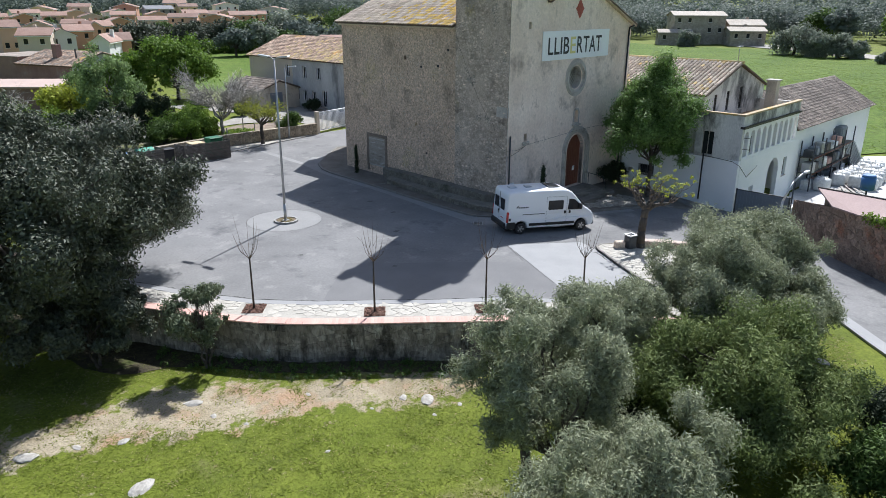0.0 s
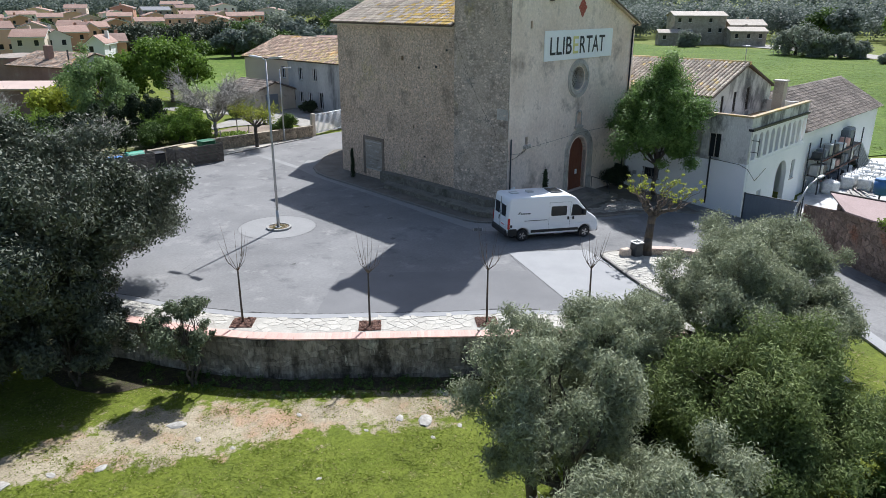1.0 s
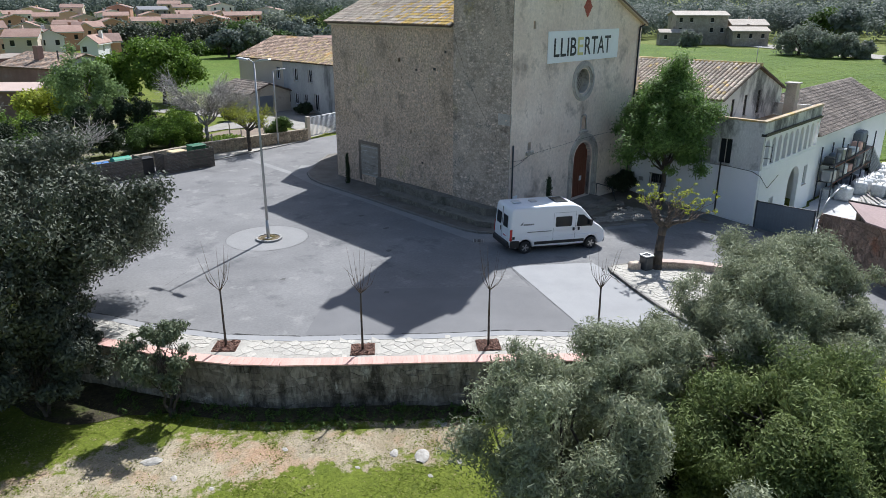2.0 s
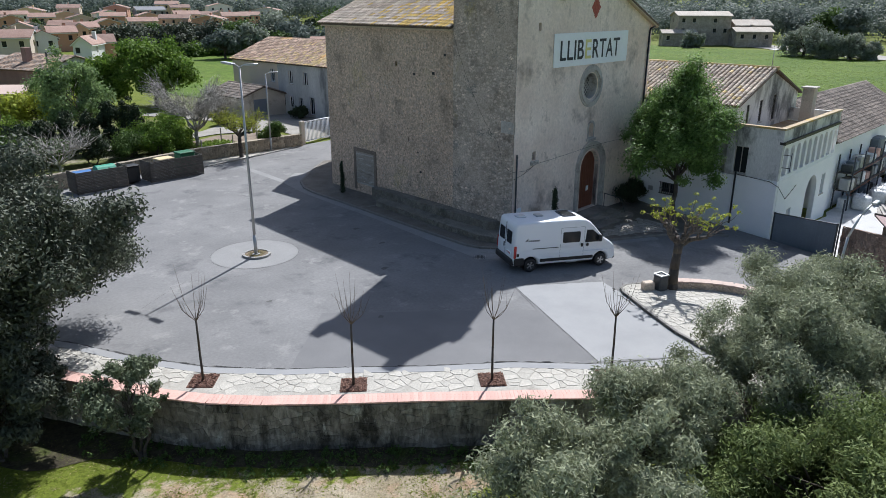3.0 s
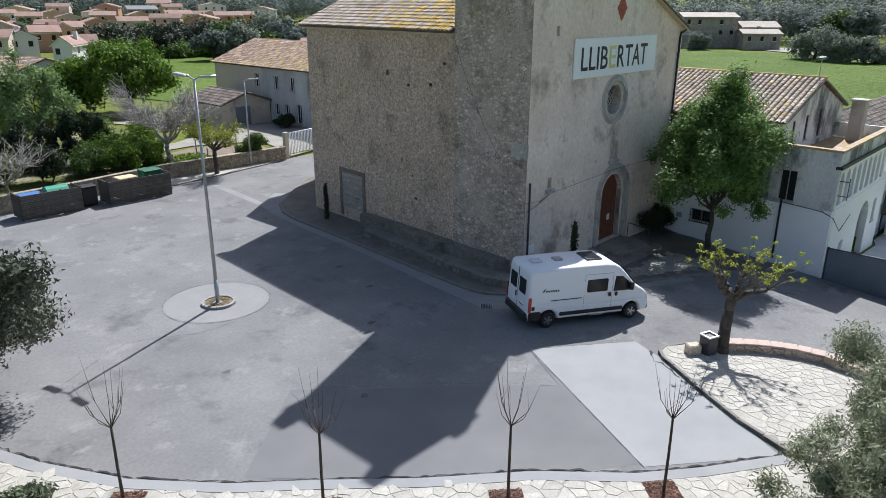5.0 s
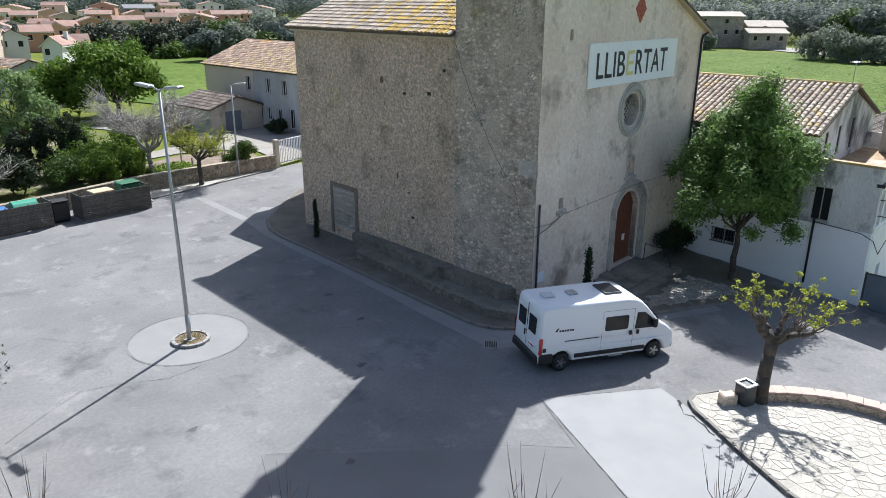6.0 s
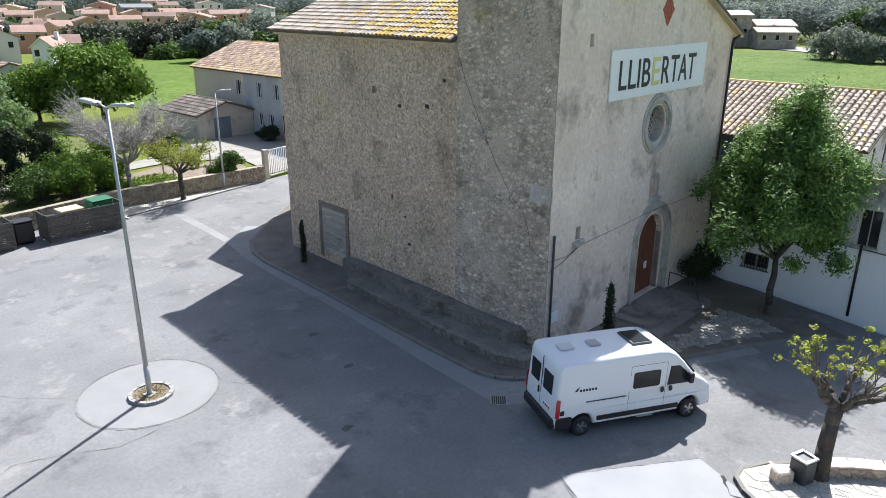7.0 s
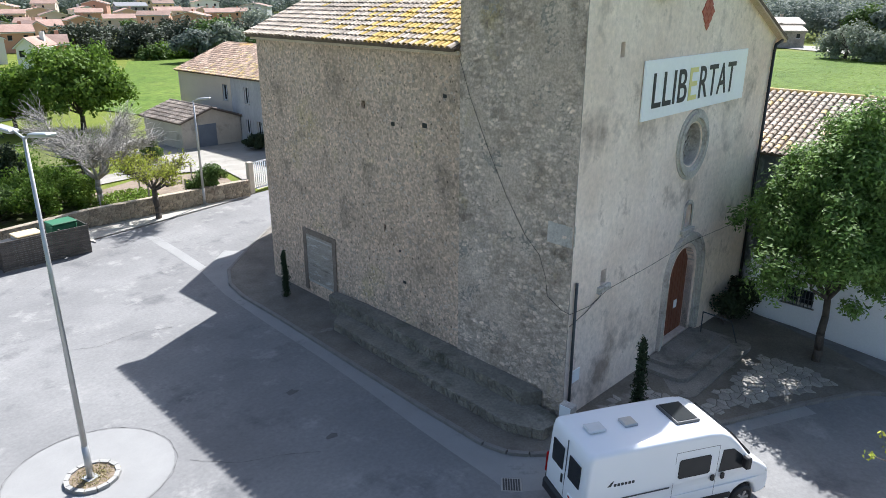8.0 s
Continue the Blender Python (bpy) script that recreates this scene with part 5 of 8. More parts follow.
def tree(name, label, category, at, trunk_h, radii, zc, mat, clumps, leaves, size, aspect, seed, trunk_r=0.2, clump=0.3, bark="bark", group="", lean=(0, 0), stems=1, flat=0.0,
         low=-0.6, shell=0.55, cone=0.0, slim=False):
    """A tree: tapered trunk and limbs, and a crown of leaf clumps with gaps. zc: height of the crown's middle over the foot."""
    rnd = random.Random(seed)
    tr = thing(name, label, category, at, 0, group)
    R = Vector(radii)
    cs, rs = [], []
    tries = 0
    while len(cs) < clumps and tries < clumps * 40:
        tries += 1
        d = Vector((rnd.gauss(0, 1), rnd.gauss(0, 1), rnd.gauss(0, 1))).normalized()
        if d.z < low:
            continue
        k = rnd.uniform(0.45, 1.0) ** 0.5
        wob = 0.85 + 0.6 * noise.noise(Vector((d.x * 2.2 + seed, d.y * 2.2, d.z * 2.2)))
        c = Vector((d.x * R.x, d.y * R.y, d.z * R.z)) * k * wob + Vector((lean[0], lean[1], zc))
        c.x, c.y = c.x * (1 - cone * max(0, d.z)), c.y * (1 - cone * max(0, d.z))
        cs.append(c)
        f = clump * rnd.choice((0.5, 0.7, 0.9, 1.25)) * rnd.uniform(0.8, 1.2)
        rs.append((f, f, f * rnd.uniform(0.65, 1.15)))
    bm = bmesh.new()
    fork = Vector((lean[0] * 0.4, lean[1] * 0.4, trunk_h))
    for s in range(stems):
        a = rnd.uniform(0, 6.28)
        off = Vector((math.cos(a), math.sin(a), 0)) * (0.0 if stems == 1 else trunk_r * 2.2)
        f2 = fork + off * 3
        limb(bm, off + Vector((0, 0, -0.15)), f2, trunk_r * 1.25, trunk_r * 0.8, rnd, 0.08, 4, 9)
        for c in cs[s::max(1, stems * (len(cs) // (14 * stems) or 1))][:16]:
            limb(bm, f2, c, trunk_r * 0.5, trunk_r * 0.09, rnd, 0.14, 4, 6)
    part("trunk", bm, bark, tr)
    tot = sum(r[0] ** 2 for r in rs)
    me = leaf_mesh("crown", cs, rs, [max(8, int(leaves * r[0] ** 2 / tot)) for r in rs], size, aspect, mat, seed, flat, shell, slim=slim)
    cr = new("crown", me)
    cr.parent = tr
    return tr


def at_uv(u, v, dz=0.0):
    x, y = 0.684 * u + 0.730 * v, -0.730 * u + 0.684 * v
    return (x, y, land(x, y) + dz)


# olives and scrub below the wall
OL = "grey-green olive tree with an airy rounded crown in the meadow"
tree("olive_tree", OL, "olive tree", at_uv(1.3, -25.6), 2.4, (2.7, 2.6, 3.0), 4.45, "olive_leaf", 150, 85000, 0.075, 0.27, 31, 0.17, 0.5, group="olive trees", stems=2, low=-0.85, slim=True)
tree("olive_tree", "olive tree beside the meadow seen from above", "olive tree", at_uv(2.4, -30.8), 1.9, (3.2, 2.6, 2.2), 4.1, "olive_leaf", 140, 90000, 0.066, 0.27, 32, 0.15, 0.5, group="olive trees", stems=2, low=-0.7, slim=True)
tree("mastic_bush", "broad dark green mastic bush with fresh shoots", "bush", at_uv(8.0, -23.0), 0.9, (4.3, 3.8, 2.7), 2.3, "olive_fresh", 230, 120000, 0.075, 0.34, 33, 0.13, 0.62, stems=3, low=-0.3, slim=True)
tree("olive_tree", OL, "olive tree", at_uv(8.6, -18.0), 1.8, (3.1, 2.9, 2.3), 3.9, "olive_leaf", 140, 85000, 0.075, 0.27, 34, 0.16, 0.54, group="olive trees", stems=2, low=-0.6, slim=True)
tree("olive_tree", "olive tree with dense green crown near the road", "olive tree", at_uv(11.7, -14.6), 1.6, (3.5, 3.0, 2.3), 3.5, "olive_leaf", 140, 80000, 0.08, 0.27, 35, 0.16, 0.56, group="olive trees", stems=2, low=-0.6, slim=True)
tree("olive_tree", "small slender olive tree on the grass bank", "olive tree", at_uv(12.8, -17.2), 1.1, (1.7, 1.6, 1.7), 2.3, "olive_leaf", 60, 26000, 0.08, 0.27, 36, 0.09, 0.42, group="olive trees", low=-0.8, slim=True)
tree("olive_tree", OL, "olive tree", at_uv(4.3, -20.4), 1.7, (2.1, 2.0, 2.1), 3.7, "olive_leaf", 90, 50000, 0.075, 0.27, 37, 0.13, 0.5, group="olive trees", stems=2, low=-0.7, slim=True)
for k, (u, v, r, m) in enumerate(((5.3, -28.6, 1.5, "dark_leaf"), (8.2, -29.2, 2.0, "olive_fresh"), (11.5, -26.5, 1.7, "mid_leaf"), (13.4, -23.6, 1.4, "dark_leaf"), (14.8, -27.5, 1.8, "mid_leaf"), (11.0, -21.6, 1.4, "dark_leaf"),
                                  (4.6, -21.5, 1.2, "dark_leaf"))):
    tree("scrub_bush", "low dark green scrub bush", "bush", at_uv(u, v), 0.3, (r, r, r * 0.65), r * 0.55, m, 36, 15000, 0.08, 0.4, 60 + k, 0.06, r * 0.3, stems=2, group="scrub bushes", low=-0.2, slim=True)

# holm oak by the wall
tree("holm_oak", "large dark holm oak with a dense spreading crown", "oak tree", at_uv(-20.8, -15.0), 2.8, (7.9, 6.8, 5.0), 6.2, "oak_leaf", 330, 240000, 0.085, 0.5, 41, 0.4, 0.95, low=-0.75, slim=True)
tree("holm_oak", "large holm oak whose shade falls on the meadow", "oak tree", at_uv(-29.5, -17.5), 2.8, (7.0, 6.6, 5.0), 6.4, "oak_leaf", 200, 70000, 0.13, 0.5, 45, 0.4, 1.15, low=-0.7, slim=True)
tree("oak_shrub", "airy grey-green young holm oak against the retaining wall", "shrub", at_uv(-12.4, -16.7), 1.2, (1.4, 1.2, 1.7), 2.7, "shrub_leaf", 40, 9000, 0.075, 0.45, 42, 0.05, 0.36, stems=3, low=-0.9, slim=True)
tree("oak_shrub", "holm oak undergrowth in the shade below the wall", "shrub", at_uv(-17.0, -16.8), 0.8, (3.0, 1.9, 2.2), 2.3, "oak_leaf", 60, 34000, 0.085, 0.5, 43, 0.06, 0.52, stems=2, low=-0.6, slim=True)
tree("oak_shrub", "holm oak undergrowth in deep shade", "shrub", at_uv(-21.5, -17.8), 0.8, (3.6, 2.2, 2.4), 2.4, "oak_leaf", 60, 36000, 0.09, 0.5, 44, 0.06, 0.6, stems=2, low=-0.5, slim=True)

# horse chestnut before the white house
tree("chestnut_tree", "young horse chestnut in full fresh leaf", "tree", (14.4, -4.7, lie(14.4, -4.7) + 0.08), 2.7, (3.6, 3.5, 3.9), 6.1, "chestnut_leaf", 170, 100000, 0.1, 0.4, 52, 0.15, 0.8, flat=0.6, low=-0.8, cone=0.5)


def sapling(at, seed):
    """A staked bare sapling: thin stem and a vase of upright twigs."""
    rnd = random.Random(seed)
    s = thing("sapling", "bare young street tree with upright twigs in a mulch pit", "sapling", at, 0, "street saplings")
    bm = bmesh.new()
    rope(bm, [(0, 0, -0.1), (rnd.uniform(-0.03, 0.03), rnd.uniform(-0.03, 0.03), 1.3), (0, 0, 2.45)], [0.05, 0.042, 0.035], 8)
    part("stem", bm, "bark", s)
    for k in range(10):
        bm = bmesh.new()
        a = k * 0.63 + rnd.uniform(-0.3, 0.3)
        h, w = rnd.uniform(0.9, 2.1), rnd.uniform(0.25, 0.75)
        p = [Vector((0, 0, 2.42)), Vector((math.cos(a) * w * 0.6, math.sin(a) * w * 0.6, 2.42 + h * 0.35)), Vector((math.cos(a) * w, math.sin(a) * w, 2.42 + h))]
        rope(bm, p, [0.015, 0.009, 0.003], 5)
        if k % 2:
            q = p[1] + Vector((rnd.uniform(-0.3, 0.3), rnd.uniform(-0.3, 0.3), rnd.uniform(0.3, 0.6)))
            rope(bm, [p[1], q], [0.007, 0.003], 4)
        part("twig", bm, "twig", s)
    return s


PITS = [((-17.99, -2.11), -46), ((-14.39, -6.37), -42), ((-10.64, -9.81), -42), ((-7.15, -12.75), -42)]
for i, ((x, y), a) in enumerate(PITS):
    pit = thing("tree_pit", "square tree pit filled with reddish bark mulch", "tree pit", (x, y, lie(x, y) + 0.04), a, "tree pits")
    bm = bmesh.new()
    box(bm, -0.48, 0.48, -0.48, 0.48, 0.0, 0.02)
    part("bed", bm, "mulch", pit)
    rnd = random.Random(80 + i)
    bm = bmesh.new()
    for _ in range(420):
        r = rnd.uniform(0.02, 0.05)
        box(bm, -r, r, -r * 0.5, r * 0.5, 0, 0.012, m=pose(rnd.uniform(-0.46, 0.46), rnd.uniform(-0.46, 0.46), 0.022 + rnd.uniform(0, 0.03), rnd.uniform(-30, 30), rnd.uniform(-30, 30), rnd.uniform(0, 180)))
    tagged(part("mulch_cover", bm, "mulch", pit), kind="stuff")
    sapling((x, y, lie(x, y) + 0.05), 90 + i)


def plane_tree():
    """A pollarded plane: stout trunk, knuckled limbs, thin shoots with young leaf tufts."""
    rnd = random.Random(7)
    x, y = 2.9, -10.3
    t = thing("plane_tree", "pollarded plane tree with sparse young leaves", "tree", (x, y, lie(x, y) + 0.06))
    bm = bmesh.new()
    rope(bm, [(0, 0, -0.1), (0.02, 0.0, 0.35), (0.06, 0.0, 1.1), (0.14, -0.02, 1.9), (0.2, -0.04, 2.4)], [0.33, 0.26, 0.23, 0.21, 0.22], 14)
    ends = []
    # a stout limb to one side, a low one to the other and two lesser ones
    for a, r, h, r0, r1 in ((135, 0.75, 3.35, 0.19, 0.13), (-52, 1.25, 2.75, 0.15, 0.08), (70, 0.75, 3.2, 0.12, 0.07), (-110, 0.7, 3.15, 0.12, 0.07), (-20, 0.55, 3.3, 0.11, 0.07)):
        e = Vector((0.2 + math.cos(radians(a)) * r, -0.04 + math.sin(radians(a)) * r, h))
        p = limb(bm, (0.2, -0.04, 2.3), e, r0, r1, rnd, 0.09, 5, 9)
        bmesh.ops.create_icosphere(bm, subdivisions=1, radius=r1 * 1.25, matrix=Matrix.Translation(e))
        ends += [e, e, p[3]]
    for f in bm.faces:
        f.smooth = True
    part("trunk", bm, "bark", t)
    tufts = []
    for e in ends:
        for _ in range(3):
            bm = bmesh.new()
            d = Vector(((e.x - 0.2) * 0.9 + rnd.uniform(-0.6, 0.6), (e.y + 0.04) * 0.9 + rnd.uniform(-0.6, 0.6), rnd.uniform(0.5, 1.6)))
            p = limb(bm, e, e + d, 0.026, 0.007, rnd, 0.1, 4, 5)
            tufts += [p[-1], p[-2]] if rnd.random() < 0.6 else [p[-1]]
            part("shoot", bm, "twig", t)
    me = leaf_mesh("young_leaves", tufts, [(0.15, 0.15, 0.1)] * len(tufts), [15] * len(tufts), 0.06, 0.55, "bud_leaf", 8, flat=0.5)
    ob = new("young_leaves", me)
    ob.parent = t


plane_tree()


def column_cypress(at, h, r, seed, label):
    """A slim clipped cypress: short stem, dark column of sprays."""
    t = thing("cypress", label, "cypress", at, 0, "slim cypresses")
    bm = bmesh.new()
    rope(bm, [(0, 0, -0.1), (0, 0, h * 0.9)], [0.06, 0.02], 7)
    part("trunk", bm, "bark", t)
    n = int(h * 9)
    rnd = random.Random(seed)
    cs = [(rnd.uniform(-0.05, 0.05), rnd.uniform(-0.05, 0.05), 0.15 + (h - 0.15) * i / n) for i in range(n)]
    rs = [(r * (1 - 0.6 * (i / n) ** 2) * rnd.uniform(0.75, 1.15),) * 2 + (0.2,) for i in range(n)]
    ob = new("crown", leaf_mesh("crown", cs, rs, [110] * n, 0.06, 0.4, "dark_leaf", seed))
    ob.parent = t


column_cypress((4.95, -1.75, lie(5, -1.75) + 0.1), 3.1, 0.27, 71, "slim half-dead cypress tied to a stake by the church front")
column_cypress((3.0, 15.4, 0.1), 2.3, 0.2, 72, "slim dark cypress against the church flank")

# ---- houses ----
def window(parent, m, x, z, w, h, frame="cut_stone", deep=0.18, bars=1, shutter=None):
    """A window in a slab's opening: recessed pane, frame bars, sill. m: the wall's placement."""
    win = new("window")
    win.parent = parent
    part("pane", boxm(x, x + w, deep, deep + 0.02, z, z + h, m=m), "dark_glass", win)
    bm = bmesh.new()
    t = 0.05
    for a, b, c, d in ((x, x + w, z, z + t), (x, x + w, z + h - t, z + h), (x, x + t, z, z + h), (x + w - t, x + w, z, z + h)):
        box(bm, a, b, deep - 0.04, deep - 0.002, c, d, m=m)
    for k in range(bars):
        c = x + w * (k + 1) / (bars + 1)
        box(bm, c - 0.025, c + 0.025, deep - 0.04, deep - 0.002, z, z + h, m=m)
    part("window_frame", bm, frame, win)
    part("window_sill", boxm(x - 0.08, x + w + 0.08, -0.08, deep - 0.05, z - 0.08, z - 0.002, m=m), "cut_stone", win)
    return win


def gable_house(name, label, at, rz, w, d, h, rise, wall, roof, wins=(), seed=1, over=0.3, cols=0.27, course=0.42, doors=(), group="", base=-0.6, category="house", sidewins=(), alt=None, alt_fn=None, trim="cut_stone"):
    """A house with its front on the x axis facing -y, ridge along x. wins: (x, z, w, h) on the front, sidewins on the left gable."""
    hs = thing(name, label, category, at, rz, group)
    fr = Matrix.Identity(4)
    bm = bmesh.new()
    slab(bm, rect(0, w, base, h), [rect(x, x + ww, z, z + hh) for x, z, ww, hh in list(wins) + list(doors)], 0.3, fr)
    part("wall", bm, wall, hs)
    lm = wall_m((0, d), (0, 0))
    bm = bmesh.new()
    slab(bm, [(0, base), (d - 0.302, base), (d - 0.302, h), (d / 2, h + rise), (0, h)], [rect(x, x + ww, z, z + hh) for x, z, ww, hh in sidewins], 0.3, lm)
    part("wall", bm, wall, hs)
    bm = bmesh.new()
    slab(bm, [(0.302, base), (d, base), (d, h), (d / 2, h + rise), (0.302, h)], [], 0.3, wall_m((w, 0), (w, d)))
    slab(bm, rect(0.302, w - 0.302, base, h), [], 0.3, wall_m((w, d), (0, d)))
    part("wall", bm, wall, hs)
    rf = new("roof")
    rf.parent = hs
    k = over * rise / (d / 2)
    tiled(rf, (w + over, -over, h - k), (-over, -over, h - k), (w + over, d / 2, h + rise + 0.02), (-over, d / 2, h + rise + 0.02), roof, 0, seed, cols, course, alt, alt_fn)
    tiled(rf, (-over, d + over, h - k), (w + over, d + over, h - k), (-over, d / 2, h + rise + 0.02), (w + over, d / 2, h + rise + 0.02), roof, 0, seed + 1, cols, course)
    bm = bmesh.new()
    tube(bm, (-over, d / 2, h + rise + 0.03), (w + over, d / 2, h + rise + 0.03), 0.12, None, 8)
    part("ridge", bm, roof, rf)
    for x, z, ww, hh in wins:
        window(hs, fr, x, z, ww, hh, trim)
    for x, z, ww, hh in sidewins:
        window(hs, lm, x, z, ww, hh)
    for x, z, ww, hh in doors:
        dr = part("door", boxm(x, x + ww, 0.12, 0.17, z, z + hh), "gate_blue", hs)
    return hs


# white house beside the church: main block with its ridge away from the square, terrace block before it
def white_house():
    hs = thing("white_house", "white and grey village house with arcaded roof terrace", "house")
    zb = -3.2
    # main block: x 18.4 to 30, gable to -y at y = -6.5
    gm = wall_m((18.4, -6.5), (30.2, -6.5))
    wins = [(1.75, 5.35, 0.5, 1.45), (4.05, 5.4, 0.55, 1.5), (6.6, 5.3, 0.6, 1.75)]
    bm = bmesh.new()
    slab(bm, [(0, zb), (11.8, zb), (11.8, 6.85), (5.9, 8.75), (0, 6.95)], [rect(x, x + w, z, z + h) for x, z, w, h in wins], 0.35, gm)
    part("gable_wall", bm, "damp_white", hs, "weathered cream gable with three narrow windows")
    for x, z, w, h in wins:
        window(hs, gm, x, z, w, h, "wood_dark", 0.08)
    bm = bmesh.new()
    slab(bm, rect(0, 22, zb, 6.95), [], 0.35, wall_m((18.4, 15.5), (18.4, -6.15)) @ Matrix.Translation((-0.35, 0, 0)))
    part("side_wall", bm, "damp_white", hs)
    bm = bmesh.new()
    slab(bm, rect(0, 21.5, zb, 6.85), [], 0.35, wall_m((30.2, -6.15), (30.2, 15.4)))
    part("side_wall", bm, "damp_white", hs)
    rf = new("roof")
    rf.parent = hs
    tagged(rf, "barrel-tiled roof with pale and rusty tiles")
    tiled(rf, (18.1, 15.5, 6.95), (18.1, -6.75, 6.95), (24.3, 15.5, 8.95), (24.3, -6.75, 8.95), "roof_tile", 0, 13, col=0.33, alt="roof_lichen", alt_fn=lambda a, b: max(0.05, 0.6 - 1.2 * b) if a < 0.72 else 0.08)
    tiled(rf, (30.5, -6.75, 6.85), (30.5, 15.5, 6.85), (24.3, -6.75, 8.95), (24.3, 15.5, 8.95), "roof_red", 0, 14, 0.5, 0.8)
    bm = bmesh.new()
    tube(bm, (24.3, -6.8, 8.97), (24.3, 15.5, 8.97), 0.13, None, 8)
    part("ridge", bm, "roof_lichen", rf)
    # terrace block
    K = (17.25, -10.05)
    wm = wall_m((17.55, -0.6), K)
    L = math.hypot(0.3, 9.45)
    ww = [(6.5, 2.8, 0.9, 1.75)]
    low = [(1.6, 0.55, 1.3, 0.75)]
    bm = bmesh.new()
    slab(bm, rect(6.0, L, 2.65, 5.85), [rect(x, x + w, z, z + h) for x, z, w, h in ww], 0.3, wm)
    part("upper_wall", bm, "damp_white", hs, "grey weathered upper wall with damp streaks")
    bm = bmesh.new()
    slab(bm, rect(0, L, zb, 2.65), [rect(x, x + w, z, z + h) for x, z, w, h in low], 0.32, wm @ Matrix.Translation((0, -0.03, 0)))
    part("lower_wall", bm, "white", hs, "whitewashed lower wall")
    for x, z, w, h in ww + low:
        window(hs, wm, x, z, w, h, "flag")
    bm = bmesh.new()
    for k in range(9):
        box(bm, 1.62 + k * 0.155, 1.65 + k * 0.155, -0.12, -0.09, 0.5, 1.35, m=wm)
    for z in (0.52, 0.9, 1.3):
        box(bm, 1.55, 2.95, -0.125, -0.095, z, z + 0.03, m=wm)
    part("window_grille", bm, "metal_dark", hs)
    part("meter_box", boxm(0.7, 1.05, -0.06, 0.0, 0.6, 0.9, m=wm), "metal_grey", hs)
    fm = wall_m((K[0] + 0.302, K[1]), (29.1, K[1]))
    W = 29.1 - K[0] - 0.302
    n = 10
    p = W / n
    arches = [arch(k * p + 0.2, (k + 1) * p - 0.2, 2.85, 4.7, 8) for k in range(n)]
    bm = bmesh.new()
    slab(bm, rect(0, W, 2.65, 4.95), arches, 0.35, fm)
    part("arcade", bm, "white", hs, "row of ten small round arches")
    bm = bmesh.new()
    slab(bm, rect(0, W, zb, 2.65), [arch(5.9, 8.3, zb, 1.83, 12), rect(2.3, 3.2, zb, 0.3), rect(9.3, 10.1, 0.0, 1.5)], 0.35, fm @ Matrix.Translation((0, -0.03, 0)))
    part("front_wall", bm, "white", hs, "whitewashed front with arched gateway")
    window(hs, fm, 9.3, 0.0, 0.8, 1.5, "metal_grey")
    part("side_door", boxm(2.3, 3.2, 0.1, 0.16, zb, 0.3, m=fm), "metal_grey", hs)
    bm = bmesh.new()
    box(bm, -0.31, W + 0.05, -0.14, 0.2, 4.95, 5.12, m=fm)
    part("string_course", bm, "black", hs)
    bm = bmesh.new()
    slab(bm, rect(-0.3, W, 5.12, 5.85), [], 0.25, fm)
    box(bm, K[0] + 0.3 + W - 0.25, K[0] + 0.3 + W, K[1] + 0.25, -6.5, 4.92, 5.8)
    part("parapet", bm, "damp_white", hs)
    bm = bmesh.new()
    box(bm, -0.36, W + 0.06, -0.06, 0.31, 5.85, 5.97, m=fm)
    box(bm, 6.0, L - 0.3, -0.06, 0.31, 5.85, 5.97, m=wm)
    part("parapet_cap", bm, "cap_lichen", hs, "lichened tile capping")
    part("terrace_floor", boxm(K[0] + 0.3, K[0] + W, K[1] + 0.3, -6.5, 4.75, 4.85), "rust_floor", hs, "rust-stained terrace floor")
    part("gallery_floor", boxm(K[0] + 0.35, K[0] + W, K[1] + 0.4, -6.5, 2.65, 2.74), "ochre_wall", hs)
    ch = new("chimney")
    ch.parent = hs
    part("shaft", boxm(27.6, 28.4, -8.4, -7.6, 4.85, 7.4, 0.03), "ochre_wall", ch)
    part("cap", boxm(27.5, 28.5, -8.5, -7.5, 7.4, 7.52, 0.02), "cut_stone", ch)
    # drainpipe, cable, antenna, brackets
    bm = bmesh.new()
    rope(bm, [(17.25, -7.4, 2.9), (17.25, -7.4, -0.6)], 0.06, 8)
    part("drainpipe", bm, "black", hs)
    bm = bmesh.new()
    rope(bm, [(17.2, -7.4, 2.75), (17.14, -9.6, 2.6), (17.1, -10.2, 2.35), (18.6, -10.25, 1.3), (20.5, -10.25, 1.9)], 0.02, 5)
    part("cable", bm, "black", hs)
    bm = bmesh.new()
    rope(bm, [(24.3, -6.3, 8.9), (24.3, -6.3, 10.3)], 0.025, 6)
    for k in range(6):
        rope(bm, [(24.0 + k * 0.14, -6.55, 10.2), (24.0 + k * 0.14, -6.05, 10.2)], 0.012, 4)
    rope(bm, [(23.8, -6.3, 10.2), (24.9, -6.3, 10.2)], 0.015, 5)
    part("antenna", bm, "metal_grey", hs)
    bm = bmesh.new()
    for z in (3.5, 4.3):
        rope(bm, [(17.6, -10.05, z), (17.6, -10.55, z)], 0.025, 6)
    rope(bm, [(17.6, -10.55, 3.3), (17.6, -10.55, 4.5)], 0.025, 6)
    part("bracket", bm, "metal_dark", hs)


white_house()
gable_house("barn", "long whitewashed barn with a dark old tiled roof", (30.4, -9.6, -2.4), -1, 22, 8.2, 5.9, 2.4, "white", "roof_grey", seed=17, cols=0.25, course=0.36, base=-1, category="barn",
            wins=((9, 1.6, 1.2, 1.2),))

